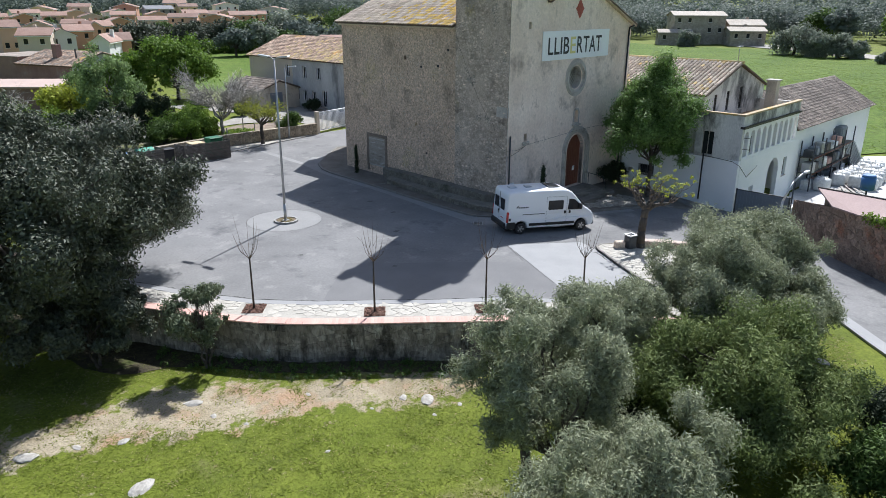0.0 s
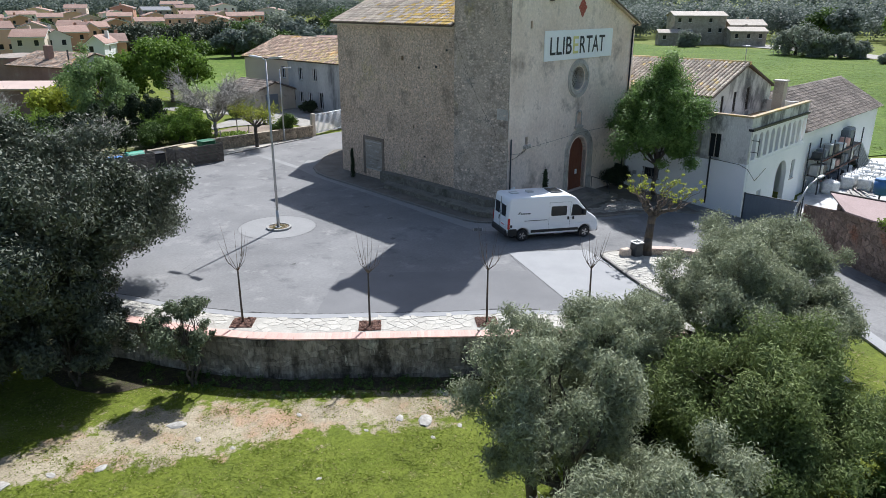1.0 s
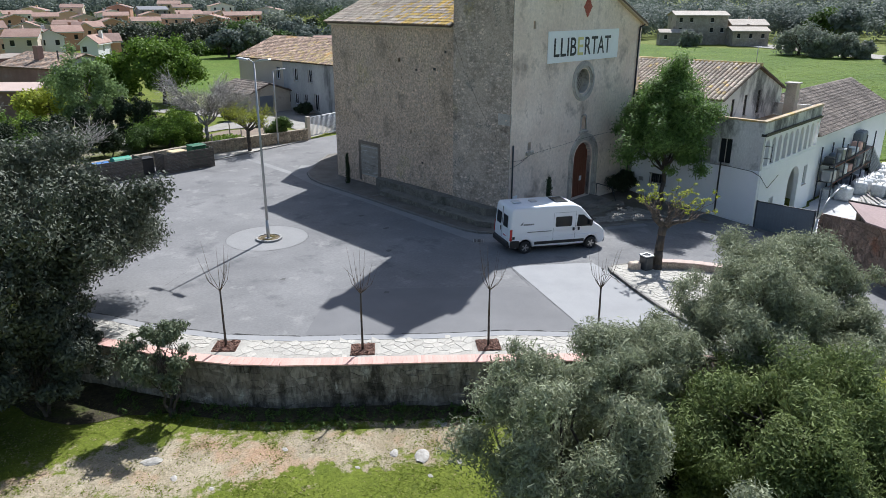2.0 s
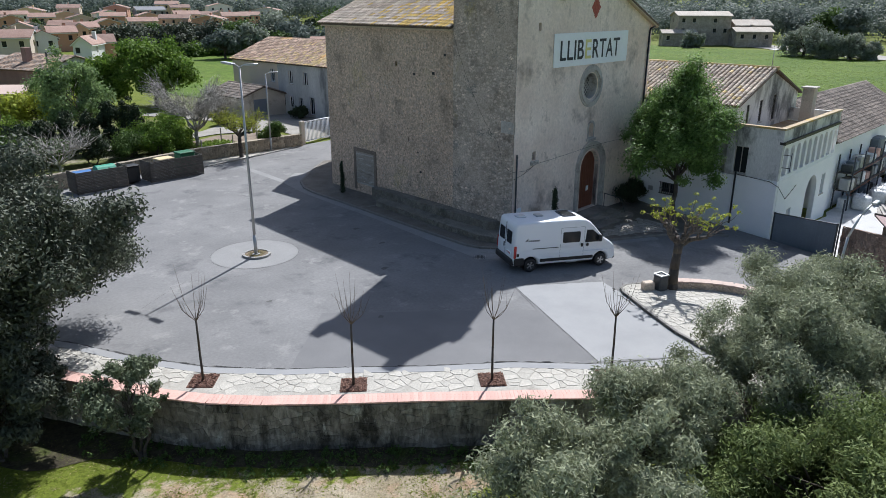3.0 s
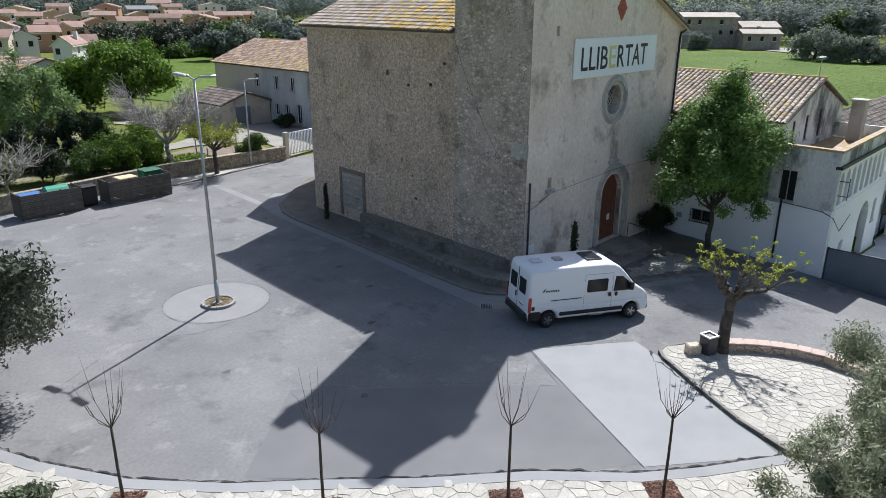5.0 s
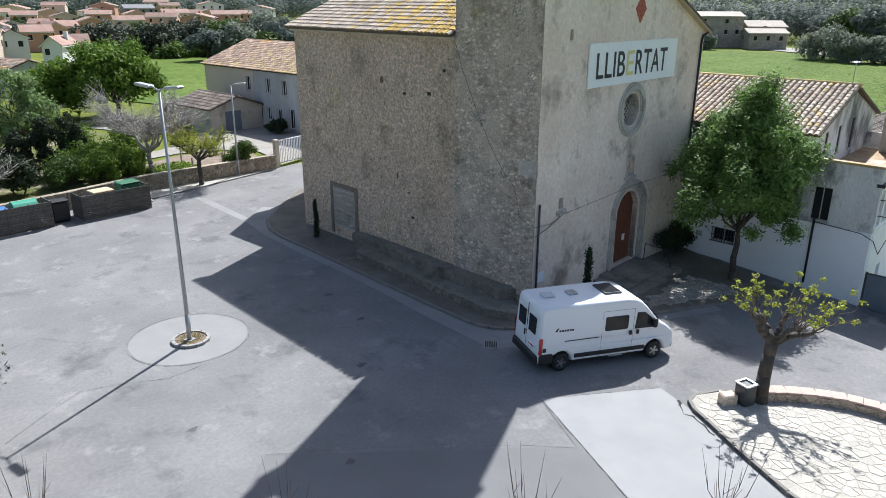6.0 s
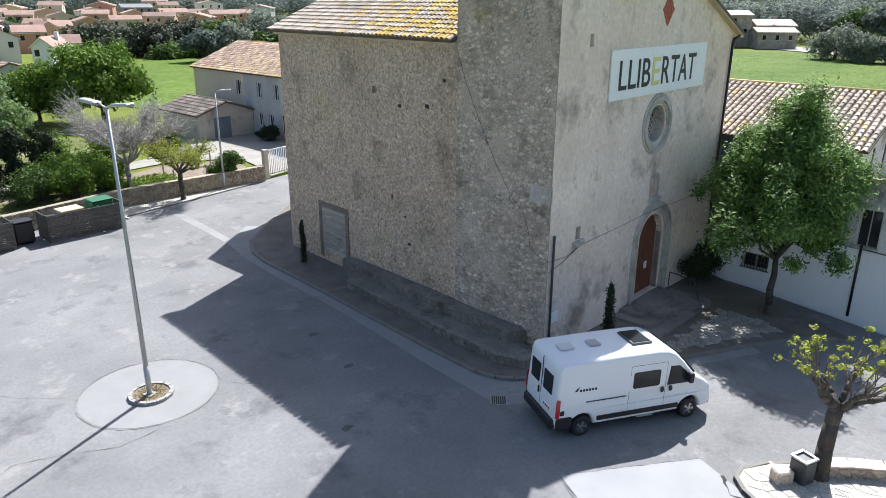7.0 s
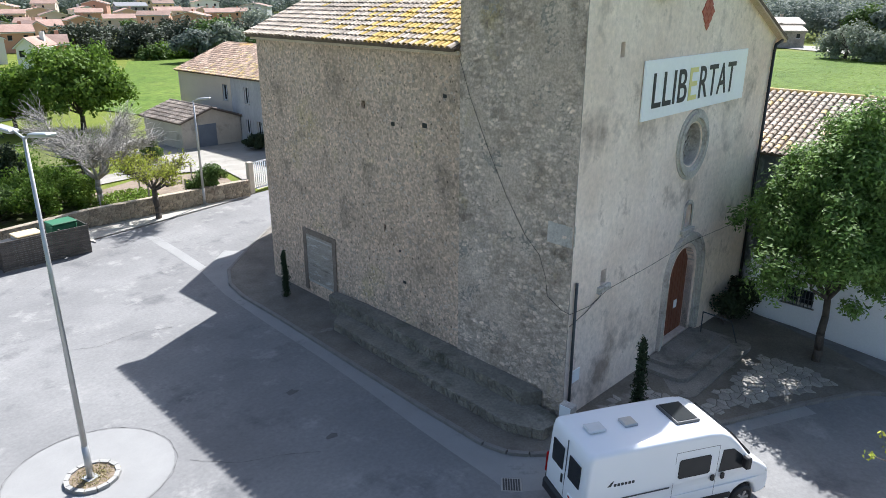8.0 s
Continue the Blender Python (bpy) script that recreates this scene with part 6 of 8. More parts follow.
# sheet gate and rubble wall along the lane
gate = thing("sheet_gate", "blue-grey sheet metal gate closing the yard", "gate")
gm = wall_m((17.3, -10.15), (17.3, -13.9))
L = 3.75
bm = bmesh.new()
box(bm, 0.05, L - 0.05, -0.02, 0.02, -1.6, 0.6, m=gm)
for k in range(16):
    box(bm, 0.1 + k * (L - 0.2) / 16, 0.16 + k * (L - 0.2) / 16, -0.035, -0.02, -1.55, 0.55, m=gm)
part("leaf", bm, "gate_blue", gate)
bm = bmesh.new()
for x in (0.0, L - 0.08):
    box(bm, x, x + 0.1, -0.05, 0.05, -1.8, 0.7, m=gm)
box(bm, 0, L, -0.04, 0.04, 0.6, 0.66, m=gm)
part("gate_frame", bm, "metal_dark", gate)
bm = bmesh.new()
rope(bm, [(17.3, -14.0, -1.8), (17.3, -14.0, 2.2)], 0.05, 8)
part("post", bm, "metal_dark", gate)


def rubble_run(name, line, z0, z1, thick, mat, label, seed, density=9, cap=None, cat="wall"):
    """A free-standing stone wall along a line, both faces of single stones joined. z0, z1: functions of x, y."""
    w = tagged(new(name), label, cat, kind="structure")
    rnd = random.Random(seed)
    bm = bmesh.new()
    items = []
    back = offset_line(line, thick)
    for i in range(len(line) - 1):
        a, b, c, d = line[i], line[i + 1], back[i + 1], back[i]
        vs = [bm.verts.new((*q, z0(*q) if lo else z1(*q))) for lo in (1, 0) for q in (a, b, c, d)]
        for q in ((4, 5, 6, 7), (0, 1, 5, 4), (2, 3, 7, 6), (1, 2, 6, 5), (3, 0, 4, 7)):
            bm.faces.new([vs[k] for k in q])
        for p, q in ((a, b), (c, d)):
            ln = math.hypot(q[0] - p[0], q[1] - p[1])
            tx, ty = (q[0] - p[0]) / ln, (q[1] - p[1]) / ln
            zl, zh = min(z0(*p), z0(*q)), min(z1(*p), z1(*q))
            rot = Matrix(((tx, 0, ty, p[0]), (ty, 0, -tx, p[1]), (0, 1, 0, 0), (0, 0, 0, 1)))
            pts = [(rnd.uniform(0, ln), rnd.uniform(zl, zh)) for _ in range(int(ln * (zh - zl) * density))]
            for s, poly in cells(pts, (0, ln, zl, zh), 0.015):
                items.append((rot @ Matrix.Translation((s[0], s[1], 0)), [(x - s[0], y - s[1]) for x, y in poly], rnd.uniform(0.01, 0.07)))
    bmesh.ops.recalc_face_normals(bm, faces=bm.faces[:])
    part("core", bm, mat, w)
    vs, fs = stones_joined(items)
    tagged(raw("masonry", vs, fs, mat, w), kind="stuff")
    return w


rubble_run("lane_wall", [(17.2, -14.2), (15.0, -15.9), (12.6, -18.4), (10.5, -21.6), (8.1, -26.0), (4.0, -34.0)], lambda x, y: -3.2, lambda x, y: 0.55 + 0.24 * min(4.6, 17.2 - x) + 0.08 * math.sin(3 * x), 0.5, "brick_rubble",
           "old reddish rubble wall along the lane", 23, 14)
# lean-to roof behind the lane wall
lt = thing("lean_to", "lean-to shed with a dull pink flat roof behind the wall", "shed")
bm = bmesh.new()
prism(bm, [(15.2, -16.6), (13.3, -18.2), (11.4, -21.4), (14.6, -21.7)], -3.2, 1.55)
part("shed_wall", bm, "retain", lt)
bm = bmesh.new()
q = [(12.6, -17.7, 1.68), (11.6, -19.3, 1.7), (10.7, -21.6, 1.72), (14.9, -22.1, 2.0), (15.5, -16.0, 2.0)]
lo, hi = [bm.verts.new(p) for p in q], [bm.verts.new((x, y, z + 0.09)) for x, y, z in q]
bm.faces.new(hi)
bm.faces.new(lo[::-1])
for i in range(5):
    bm.faces.new((lo[i], lo[(i + 1) % 5], hi[(i + 1) % 5], hi[i]))
bmesh.ops.recalc_face_normals(bm, faces=bm.faces[:])
part("roof", bm, "pink_flat", lt)
bm = bmesh.new()
rope(bm, [(15.5, -16.0, 2.12), (14.9, -22.1, 2.12)], 0.06, 6)
part("roof_edge", bm, "wood_dark", lt)

# grey farmhouse with its shed, behind the church
FH = gable_house("farmhouse", "long grey farmhouse with stained render and small windows", (22.0, 60.4, 0.4), -90, 24, 12, 6.15, 2.3, "grey_wall", "roof_red", seed=25, cols=0.28, course=0.42, trim="white",
                 wins=((8.4, 3.7, 0.9, 1.5), (12.1, 3.7, 0.8, 1.5), (15.0, 3.7, 0.8, 1.5), (10.4, 0.9, 0.75, 1.5), (12.0, 0.9, 0.8, 1.3), (13.9, 0.9, 0.8, 1.3), (16.0, 0.4, 0.9, 2.0)), alt="roof_lichen", alt_fn=lambda a, b: max(0.0, 0.95 - 1.1 * a) * max(0.15, 1.0 - 0.8 * b) if b > 0.1 else 0.7 - 0.5 * a)
bm = bmesh.new()
slab(bm, rect(-0.02, 9.9, -0.5, 6.1), [rect(8.4, 9.3, 3.7, 5.2)], 0.03, Matrix.Translation((0, -0.032, 0)))
part("pale_render", bm, "cream", FH, "smooth pale render on one end")
part("trough", boxm(9.6, 10.6, -0.5, -0.05, 0, 0.9, 0.03), "cut_stone", FH)
SH = gable_house("shed", "low lean shed with a mossy tiled roof and grey doors", (15.9, 56.4, 0.4), -90, 7.2, 6.0, 2.55, 1.0, "ochre_wall", "roof_grey", seed=27, cols=0.35, course=0.5, category="shed")
bm = bmesh.new()
box(bm, 7.21, 7.26, 1.6, 3.4, 0, 2.1)
part("door", bm, "gate_blue", SH)
BH = gable_house("brown_house", "brown rendered house with mossy tiled roof and grey gable", (0.7, 87.4, 0.4), -72, 11.5, 10, 4.6, 1.5, "brown_wall", "roof_red", seed=29, cols=0.28, course=0.42,
                 alt="roof_grey", alt_fn=lambda a, b: 0.35, wins=((3, 1.0, 0.9, 1.2), (7, 1.0, 0.9, 1.2)))
part("chimney", boxm(5.2, 6.1, 2.0, 2.9, 4.6, 7.2, 0.03), "brown_wall", BH)
part("flue", boxm(9.6, 9.75, 2.2, 2.35, 4.8, 6.7), "metal_dark", BH)
bm = bmesh.new()
slab(bm, [(-0.1, -0.5), (10.1, -0.5), (10.1, 4.5), (5, 6.0), (-0.1, 4.5)], [], 0.04, wall_m((11.545, 0), (11.545, 10)))
part("gable_render", bm, "palegrey", BH, "grey-blue rendered gable end")
part("annex_wall", boxm(-9.0, -0.1, 0.4, 9.0, -0.6, 5.3, 0.03), "brown_wall", BH, "dull pink rendered annex")
part("annex_coping", boxm(-9.1, -0.05, 0.3, 9.1, 5.31, 5.45, 0.03), "roof_grey", BH)
ps = thing("pink_shed", "flat-roofed shed with a pale pink sheet roof", "shed", (-14.5, 76.0, 0.4), -44)
bm = bmesh.new()
box(bm, 0, 16, 0, 9, -1, 3.1)
part("wall", bm, "brown_wall", ps)
part("roof", boxm(-0.3, 16.3, -0.3, 9.2, 3.1, 3.3, 0.03), "pink_sheet", ps)

# ---- things on the square ----
def street_lamp(at, h, arms, label, yaw):
    """A tapered steel mast with flat lamp heads on its arms. arms: (length, rise) along +x or -x."""
    s = thing("street_lamp", label, "street lamp", at, yaw)
    bm = bmesh.new()
    rope(bm, [(0, 0, 0), (0, 0, 1.1), (0, 0, 1.12), (0, 0, h)], [0.1, 0.1, 0.085, 0.045], 12)
    box(bm, -0.18, 0.18, -0.18, 0.18, 0, 0.03)
    part("mast", bm, "metal_grey", s)
    for L, rise in arms:
        a = new("arm")
        a.parent = s
        k = 1 if L > 0 else -1
        bm = bmesh.new()
        rope(bm, [(0, 0, h - 0.05), (L - k * 0.7, 0, h + rise)], [0.035, 0.03], 8)
        part("bracket", bm, "metal_grey", a)
        bm = bmesh.new()
        box(bm, -0.4, 0.4, -0.15, 0.15, -0.05, 0.05, 0.03, m=pose(L - k * 0.35, 0, h + rise, 0, -k * 5, 0))
        part("lamp_head", bm, "metal_grey", a)
        bm = bmesh.new()
        box(bm, -0.3, 0.3, -0.11, 0.11, -0.06, -0.052, m=pose(L - k * 0.35, 0, h + rise, 0, -k * 5, 0))
        part("diffuser", bm, "lens", a)
    return s


street_lamp((-8.87, 8.45, 0.08), 10.1, ((1.15, 0.12), (-1.15, 0.12)), "tall grey steel street lamp with two arms", -78)
street_lamp((8.6, 32.75, 0.1), 7.0, ((1.1, 0.15),), "slim grey street lamp with one arm by a garden wall", -50)

ringbed = thing("lamp_planter", "round grassy bed with a low stone kerb", "planter", (-8.8, 8.5, 0))
for i in range(14):
    a0, a1 = 2 * math.pi * (i + 0.04) / 14, 2 * math.pi * (i + 0.96) / 14
    bm = bmesh.new()
    prism(bm, [(0.78 * math.cos(a0), 0.78 * math.sin(a0)), (0.78 * math.cos(a1), 0.78 * math.sin(a1)), (0.64 * math.cos(a1), 0.64 * math.sin(a1)), (0.64 * math.cos(a0), 0.64 * math.sin(a0))], -0.05, 0.12)
    part("kerbstone", bm, "kerb", ringbed)
bm = bmesh.new()
prism(bm, [(0.65 * math.cos(2 * math.pi * i / 20), 0.65 * math.sin(2 * math.pi * i / 20)) for i in range(20)], 0.0, 0.075)
part("soil", bm, "soil", ringbed)
gr = new("grass", leaf_mesh("grass", [(0, 0, 0.09)], [(0.62, 0.62, 0.03)], [900], 0.045, 0.25, "dry_grass", 3))
gr.parent = ringbed
tagged(gr, kind="stuff")


# camper van
def offset_poly(poly, d):
    out = []
    n = len(poly)
    for i in range(n):
        a, b, c = poly[i - 1], poly[i], poly[(i + 1) % n]
        n1 = Vector((b[1] - a[1], a[0] - b[0])).normalized()
        n2 = Vector((c[1] - b[1], b[0] - c[0])).normalized()
        m = (n1 + n2)
        m = m / max(0.5, m.length_squared / 2)
        out.append((b[0] - m.x * d, b[1] - m.y * d))
    return out


def profile_solid(bm, poly, layers, taper=lambda x, z: 1.0):
    """A solid lofted across y from a side profile; layers: (y, inset) from one side to the other."""
    area = sum(a[0] * b[1] - b[0] * a[1] for a, b in zip(poly, poly[1:] + poly[:1]))
    poly = poly if area > 0 else poly[::-1]
    rows = []
    for y, ins in layers:
        rows.append([bm.verts.new((x, y * taper(x, z), z)) for x, z in offset_poly(poly, ins)])
    n = len(poly)
    for r0, r1 in zip(rows, rows[1:]):
        for i in range(n):
            fc = bm.faces.new((r0[i], r0[(i + 1) % n], r1[(i + 1) % n], r1[i]))
            fc.smooth = True
    for r in (rows[0], rows[-1]):
        for t in tessellate_polygon([[Vector((v.co.x, v.co.z, 0)) for v in r]]):
            bm.faces.new([r[i] for i in t])
    bmesh.ops.recalc_face_normals(bm, faces=bm.faces[:])


def van(at, yaw):
    v = thing("camper_van", "white high-roof camper van with black trim on the square", "van", at, yaw)
    ax = (1.0, 5.035)

    def arch_pts(cx, r=0.43):
        return [(cx + r * math.cos(a), 0.34 + r * math.sin(a)) for a in (math.pi * i / 8 for i in range(9))]
    lower = [(5.55, 0.26)] + arch_pts(ax[1]) + arch_pts(ax[0]) + [(0.45, 0.3), (0.06, 0.36)]
    body = [(0.0, 0.6), (0.0, 1.1), (0.04, 2.3), (0.09, 2.5), (0.2, 2.58), (2.0, 2.62), (3.6, 2.62), (4.0, 2.57), (4.3, 2.43), (4.62, 2.13), (5.0, 1.72), (5.22, 1.5), (5.5, 1.36), (5.74, 1.18), (5.9, 0.96),
            (5.96, 0.7), (5.95, 0.42), (5.85, 0.3)]
    prof = body + lower
    lay = [(-1.02, 0.13), (-1.015, 0.09), (-0.99, 0.05), (-0.94, 0.02), (-0.86, 0.0), (0.86, 0.0), (0.94, 0.02), (0.99, 0.05), (1.015, 0.09), (1.02, 0.13)]
    tap = lambda x, z: (1 - 0.055 * max(0, z - 1.1) / 1.5) * (1 - 0.10 * smooth01(4.7, 6.0, x))
    bm = bmesh.new()
    profile_solid(bm, prof, lay, tap)
    part("body", bm, "van_paint", v)

    def side(pts, y, thick, mat, name, label="", parent=v):
        for s in ((-1, 1) if y == 0 else (y,)):
            bm = bmesh.new()
            a = [bm.verts.new((x, s * (1.02 * tap(x, z) + 0.002), z)) for x, z in pts]
            b = [bm.verts.new((x, s * (1.02 * tap(x, z) + thick), z)) for x, z in pts]
            n = len(pts)
            for i in range(n):
                bm.faces.new((a[i], a[(i + 1) % n], b[(i + 1) % n], b[i]))
            for t in tessellate_polygon([[Vector((x, z, 0)) for x, z in pts]]):
                bm.faces.new([b[i] for i in t])
            bmesh.ops.recalc_face_normals(bm, faces=bm.faces[:])
            part(name, bm, mat, parent, label)

    def rr(x0, x1, z0, z1, r=0.05):
        return [(x0 + r, z0), (x1 - r, z0), (x1, z0 + r), (x1, z1 - r), (x1 - r, z1), (x0 + r, z1), (x0, z1 - r), (x0, z0 + r)]
    side(rr(2.72, 3.72, 1.42, 1.98), 0, 0.012, "dark_glass", "side_window", "dark flush side window")
    side([(4.02, 1.38), (5.02, 1.36), (4.72, 1.78), (4.42, 2.02), (4.08, 2.04)], 0, 0.012, "dark_glass", "cab_window", "dark cab door window")
    side(rr(1.5, 4.55, 0.5, 0.66, 0.03), 0, 0.025, "black", "sill_trim", "black lower side trim")
    side(rr(0.05, 0.62, 0.38, 0.78, 0.06), 0, 0.02, "black", "bumper_corner")
    side(rr(1.05, 2.5, 1.2, 1.235, 0.01), 0, 0.012, "metal_dark", "slide_rail")
    side(rr(3.78, 3.9, 1.16, 1.34, 0.03), 0, 0.03, "black", "door_handle")
    side(rr(4.1, 4.22, 1.16, 1.34, 0.03), 0, 0.03, "black", "door_handle")
    side(rr(0.18, 0.32, 0.86, 1.02, 0.02), 0, 0.012, "black", "filler_flap")
    for x in (2.6, 3.95):
        side(rr(x, x + 0.012, 0.7, 2.2, 0.003), 0, 0.003, "metal_dark", "door_gap")
    side(rr(2.6, 3.95, 2.2, 2.212, 0.003), 0, 0.003, "metal_dark", "door_gap")
    side(rr(0.02, 0.16, 0.78, 1.42, 0.03), 0, 0.02, "red_lens", "tail_lamp", "upright red tail lamp")
    side([(0.62, 1.62), (0.72, 1.62), (0.8, 1.78), (0.7, 1.72)], -1, 0.004, "ink", "logo_shape", "small dark emblem")
    for k in range(6):
        side(rr(0.8 + k * 0.105, 0.88 + k * 0.105, 1.6, 1.68, 0.01), -1, 0.004, "ink", "logo_shape")
    # windscreen, bonnet grille, lamps
    bm = bmesh.new()
    pts = [(-0.84, 5.16, 1.6), (0.84, 5.16, 1.6), (0.74, 4.42, 2.36), (-0.74, 4.42, 2.36)]
    q = [bm.verts.new((x + 0.03, y, z + 0.02)) for y, x, z in pts] + [bm.verts.new((x - 0.1, y, z - 0.1)) for y, x, z in pts]
    for fc in ((0, 1, 2, 3), (7, 6, 5, 4), (0, 4, 5, 1), (1, 5, 6, 2), (2, 6, 7, 3), (3, 7, 4, 0)):
        bm.faces.new([q[i] for i in fc])
    bmesh.ops.recalc_face_normals(bm, faces=bm.faces[:])
    part("windscreen", bm, "dark_glass", v)
    part("grille", boxm(5.9, 5.985, -0.6, 0.6, 0.72, 0.92, 0.02), "black", v)
    part("front_bumper", boxm(5.72, 6.0, -0.86, 0.86, 0.3, 0.58, 0.06), "black", v)
    for s in (-1, 1):
        bm = bmesh.new()
        box(bm, -0.2, 0.2, -0.13, 0.13, -0.1, 0.1, 0.05, m=pose(5.68, s * 0.76, 1.06, 0, 35, s * 20))
        part("headlight", bm, "lens", v)
        mr = new("wing_mirror")
        mr.parent = v
        part("mirror_shell", boxm(4.72, 4.9, s * 1.13 - 0.11, s * 1.13 + 0.11, 1.42, 1.78, 0.04), "black", mr)
        part("mirror_arm", boxm(4.76, 4.86, s * 1.0 - 0.08, s * 1.0 + 0.08, 1.5, 1.58, 0.01), "black", mr)
    # rear: windows, bumper, plate
    for s in (-1, 1):
        part("rear_window", boxm(-0.012, 0.02, s * 0.42 - 0.27, s * 0.42 + 0.27, 1.45, 2.1, 0.0), "dark_glass", v)
    part("rear_bumper", boxm(-0.1, 0.25, -0.95, 0.95, 0.36, 0.72, 0.06), "black", v)
    part("number_plate", boxm(-0.03, 0.0, -0.75, -0.25, 0.92, 1.04), "banner", v)
    for k in range(4):
        part("plate_bar", boxm(-0.036, -0.03, -0.7 + k * 0.11, -0.63 + k * 0.11, 0.945, 1.015), "red_lens", v)
    part("rear_gap", boxm(-0.006, 0.02, -0.006, 0.006, 0.75, 2.45), "metal_dark", v)
    part("rear_handle", boxm(-0.03, 0.0, 0.08, 0.16, 1.1, 1.35, 0.01), "black", v)
    # roof fittings
    for x, w, d, hh, m, lb in ((0.75, 0.5, 0.4, 0.09, "lens", "clear roof vent"), (1.75, 0.4, 0.4, 0.09, "metal_grey", "grey roof vent"), (3.3, 0.75, 0.95, 0.09, "metal_dark", "dark skylight frame")):
        sk = part("roof_vent", boxm(x - w / 2, x + w / 2, -d / 2 + 0.05, d / 2 + 0.05, 2.6, 2.6 + hh, 0.03), m, v, lb)
        if m == "metal_dark":
            part("glazing", boxm(x - w / 2 + 0.07, x + w / 2 - 0.07, -d / 2 + 0.12, d / 2 - 0.02, 2.6 + hh, 2.605 + hh + 0.01), "dark_glass", sk)
    part("awning_step", boxm(3.0, 3.6, -1.06, -0.98, 0.36, 0.4, 0.005), "metal_grey", v)
    for x in ax:
        for s in (-1, 1):
            w = new("wheel")
            w.parent = v
            w.matrix_basis = pose(x, s * 0.9, 0.34)
            bm = bmesh.new()
            prof = [(0.21, -0.11), (0.3, -0.115), (0.335, -0.09), (0.345, -0.03), (0.345, 0.03), (0.335, 0.09), (0.3, 0.115), (0.21, 0.11)]
            n = 28
            rows = [[bm.verts.new((r * math.cos(2 * math.pi * i / n), y, r * math.sin(2 * math.pi * i / n))) for i in range(n)] for r, y in prof]
            for r0, r1 in zip(rows, rows[1:] + rows[:1]):
                for i in range(n):
                    bm.faces.new((r0[i], r0[(i + 1) % n], r1[(i + 1) % n], r1[i])).smooth = True
            bmesh.ops.recalc_face_normals(bm, faces=bm.faces[:])
            part("tyre", bm, "black", w)
            bm = bmesh.new()
            tube(bm, (0, -0.09, 0), (0, 0.09, 0), 0.21, None, 20)
            part("rim", bm, "metal_dark", w)
            bm = bmesh.new()
            for k in range(5):
                for dd in (-8, 8):
                    box(bm, 0.03, 0.2, s * 0.1 - 0.012, s * 0.1 + 0.012, -0.016, 0.016, m=Matrix.Rotation(radians(72 * k + dd), 4, "Y"))
            tube(bm, (0, s * 0.085, 0), (0, s * 0.12, 0), 0.05, None, 12)
            part("spokes", bm, "chrome", w)
    part("underbody", boxm(0.3, 5.6, -0.8, 0.8, 0.25, 0.6), "black", v)
    return v


# the wheels towards the camera stand at these two places; the van leans with the fall of the road
back_w, front_w = Vector((-0.4, -4.0, 0)), Vector((3.3, -5.95, 0))
hd = (front_w - back_w).normalized()
lf = Vector((-hd.y, hd.x, 0))
o = back_w - hd * 1.04 + lf * 1.04
ground_at = lambda p: Vector((p.x, p.y, lie(p.x, p.y)))
ex = (ground_at(front_w) - ground_at(back_w)).normalized()
ey = (ground_at(back_w + lf * 2) - ground_at(back_w)).normalized()
ez = ex.cross(ey).normalized()
ey = ez.cross(ex)
camper = van((0, 0, 0), 0)
camper.matrix_basis = Matrix.Translation(ground_at(o)) @ Matrix((ex, ey, ez)).transposed().to_4x4() @ Matrix.Scale(1.035, 4)

# drain cover in the gutter
dc = thing("drain_cover", "dark iron drain grating in the gutter", "drain", (-0.6, -0.76, 0.012), 40)
bm = bmesh.new()
box(bm, -0.3, 0.3, -0.3, 0.3, -0.02, 0.004)
part("frame", bm, "metal_grey", dc)
for k in range(7):
    part("grate_bar", boxm(-0.26, 0.26, -0.25 + k * 0.075, -0.2 + k * 0.075, 0.005, 0.016), "metal_dark", dc)

# litter bin and stone block by the plane tree, and the low curved bench wall
zb_ = lie(2.5, -9.8) + 0.06
lb = thing("litter_bin", "dark grey square litter bin with a pale rim", "bin", (2.35, -9.95, zb_), -20)
part("body", boxm(-0.27, 0.27, -0.27, 0.27, 0, 0.82, 0.05), "metal_dark", lb)
bm = bmesh.new()
for a, b, c, d in ((-0.29, 0.29, -0.29, -0.19), (-0.29, 0.29, 0.19, 0.29), (-0.29, -0.19, -0.19, 0.19), (0.19, 0.29, -0.19, 0.19)):
    box(bm, a, b, c, d, 0.822, 0.88, 0.01)
part("rim", bm, "metal_grey", lb, "pale metal rim")
sb = thing("stone_block", "rough stone end block of a low wall", "stone block", (1.85, -9.55, zb_), -35)
part("block", boxm(-0.28, 0.28, -0.22, 0.22, 0, 0.5, 0.05), "stone", sb)
BENCH = [(3.2, -10.05), (3.9, -10.75), (4.55, -11.6), (5.05, -12.55), (5.3, -13.6), (5.2, -15.0), (4.4, -16.8), (3.0, -18.5)]
rubble_run("bench_wall", BENCH[::-1], lambda x, y: lie(x, y) - 0.1, lambda x, y: lie(x, y) + 0.46, 0.42, "stone", "low curved stone bench wall round the island", 29, 14)
bw = bpy.data.objects["bench_wall"]
mid = offset_line(BENCH[::-1], 0.21)
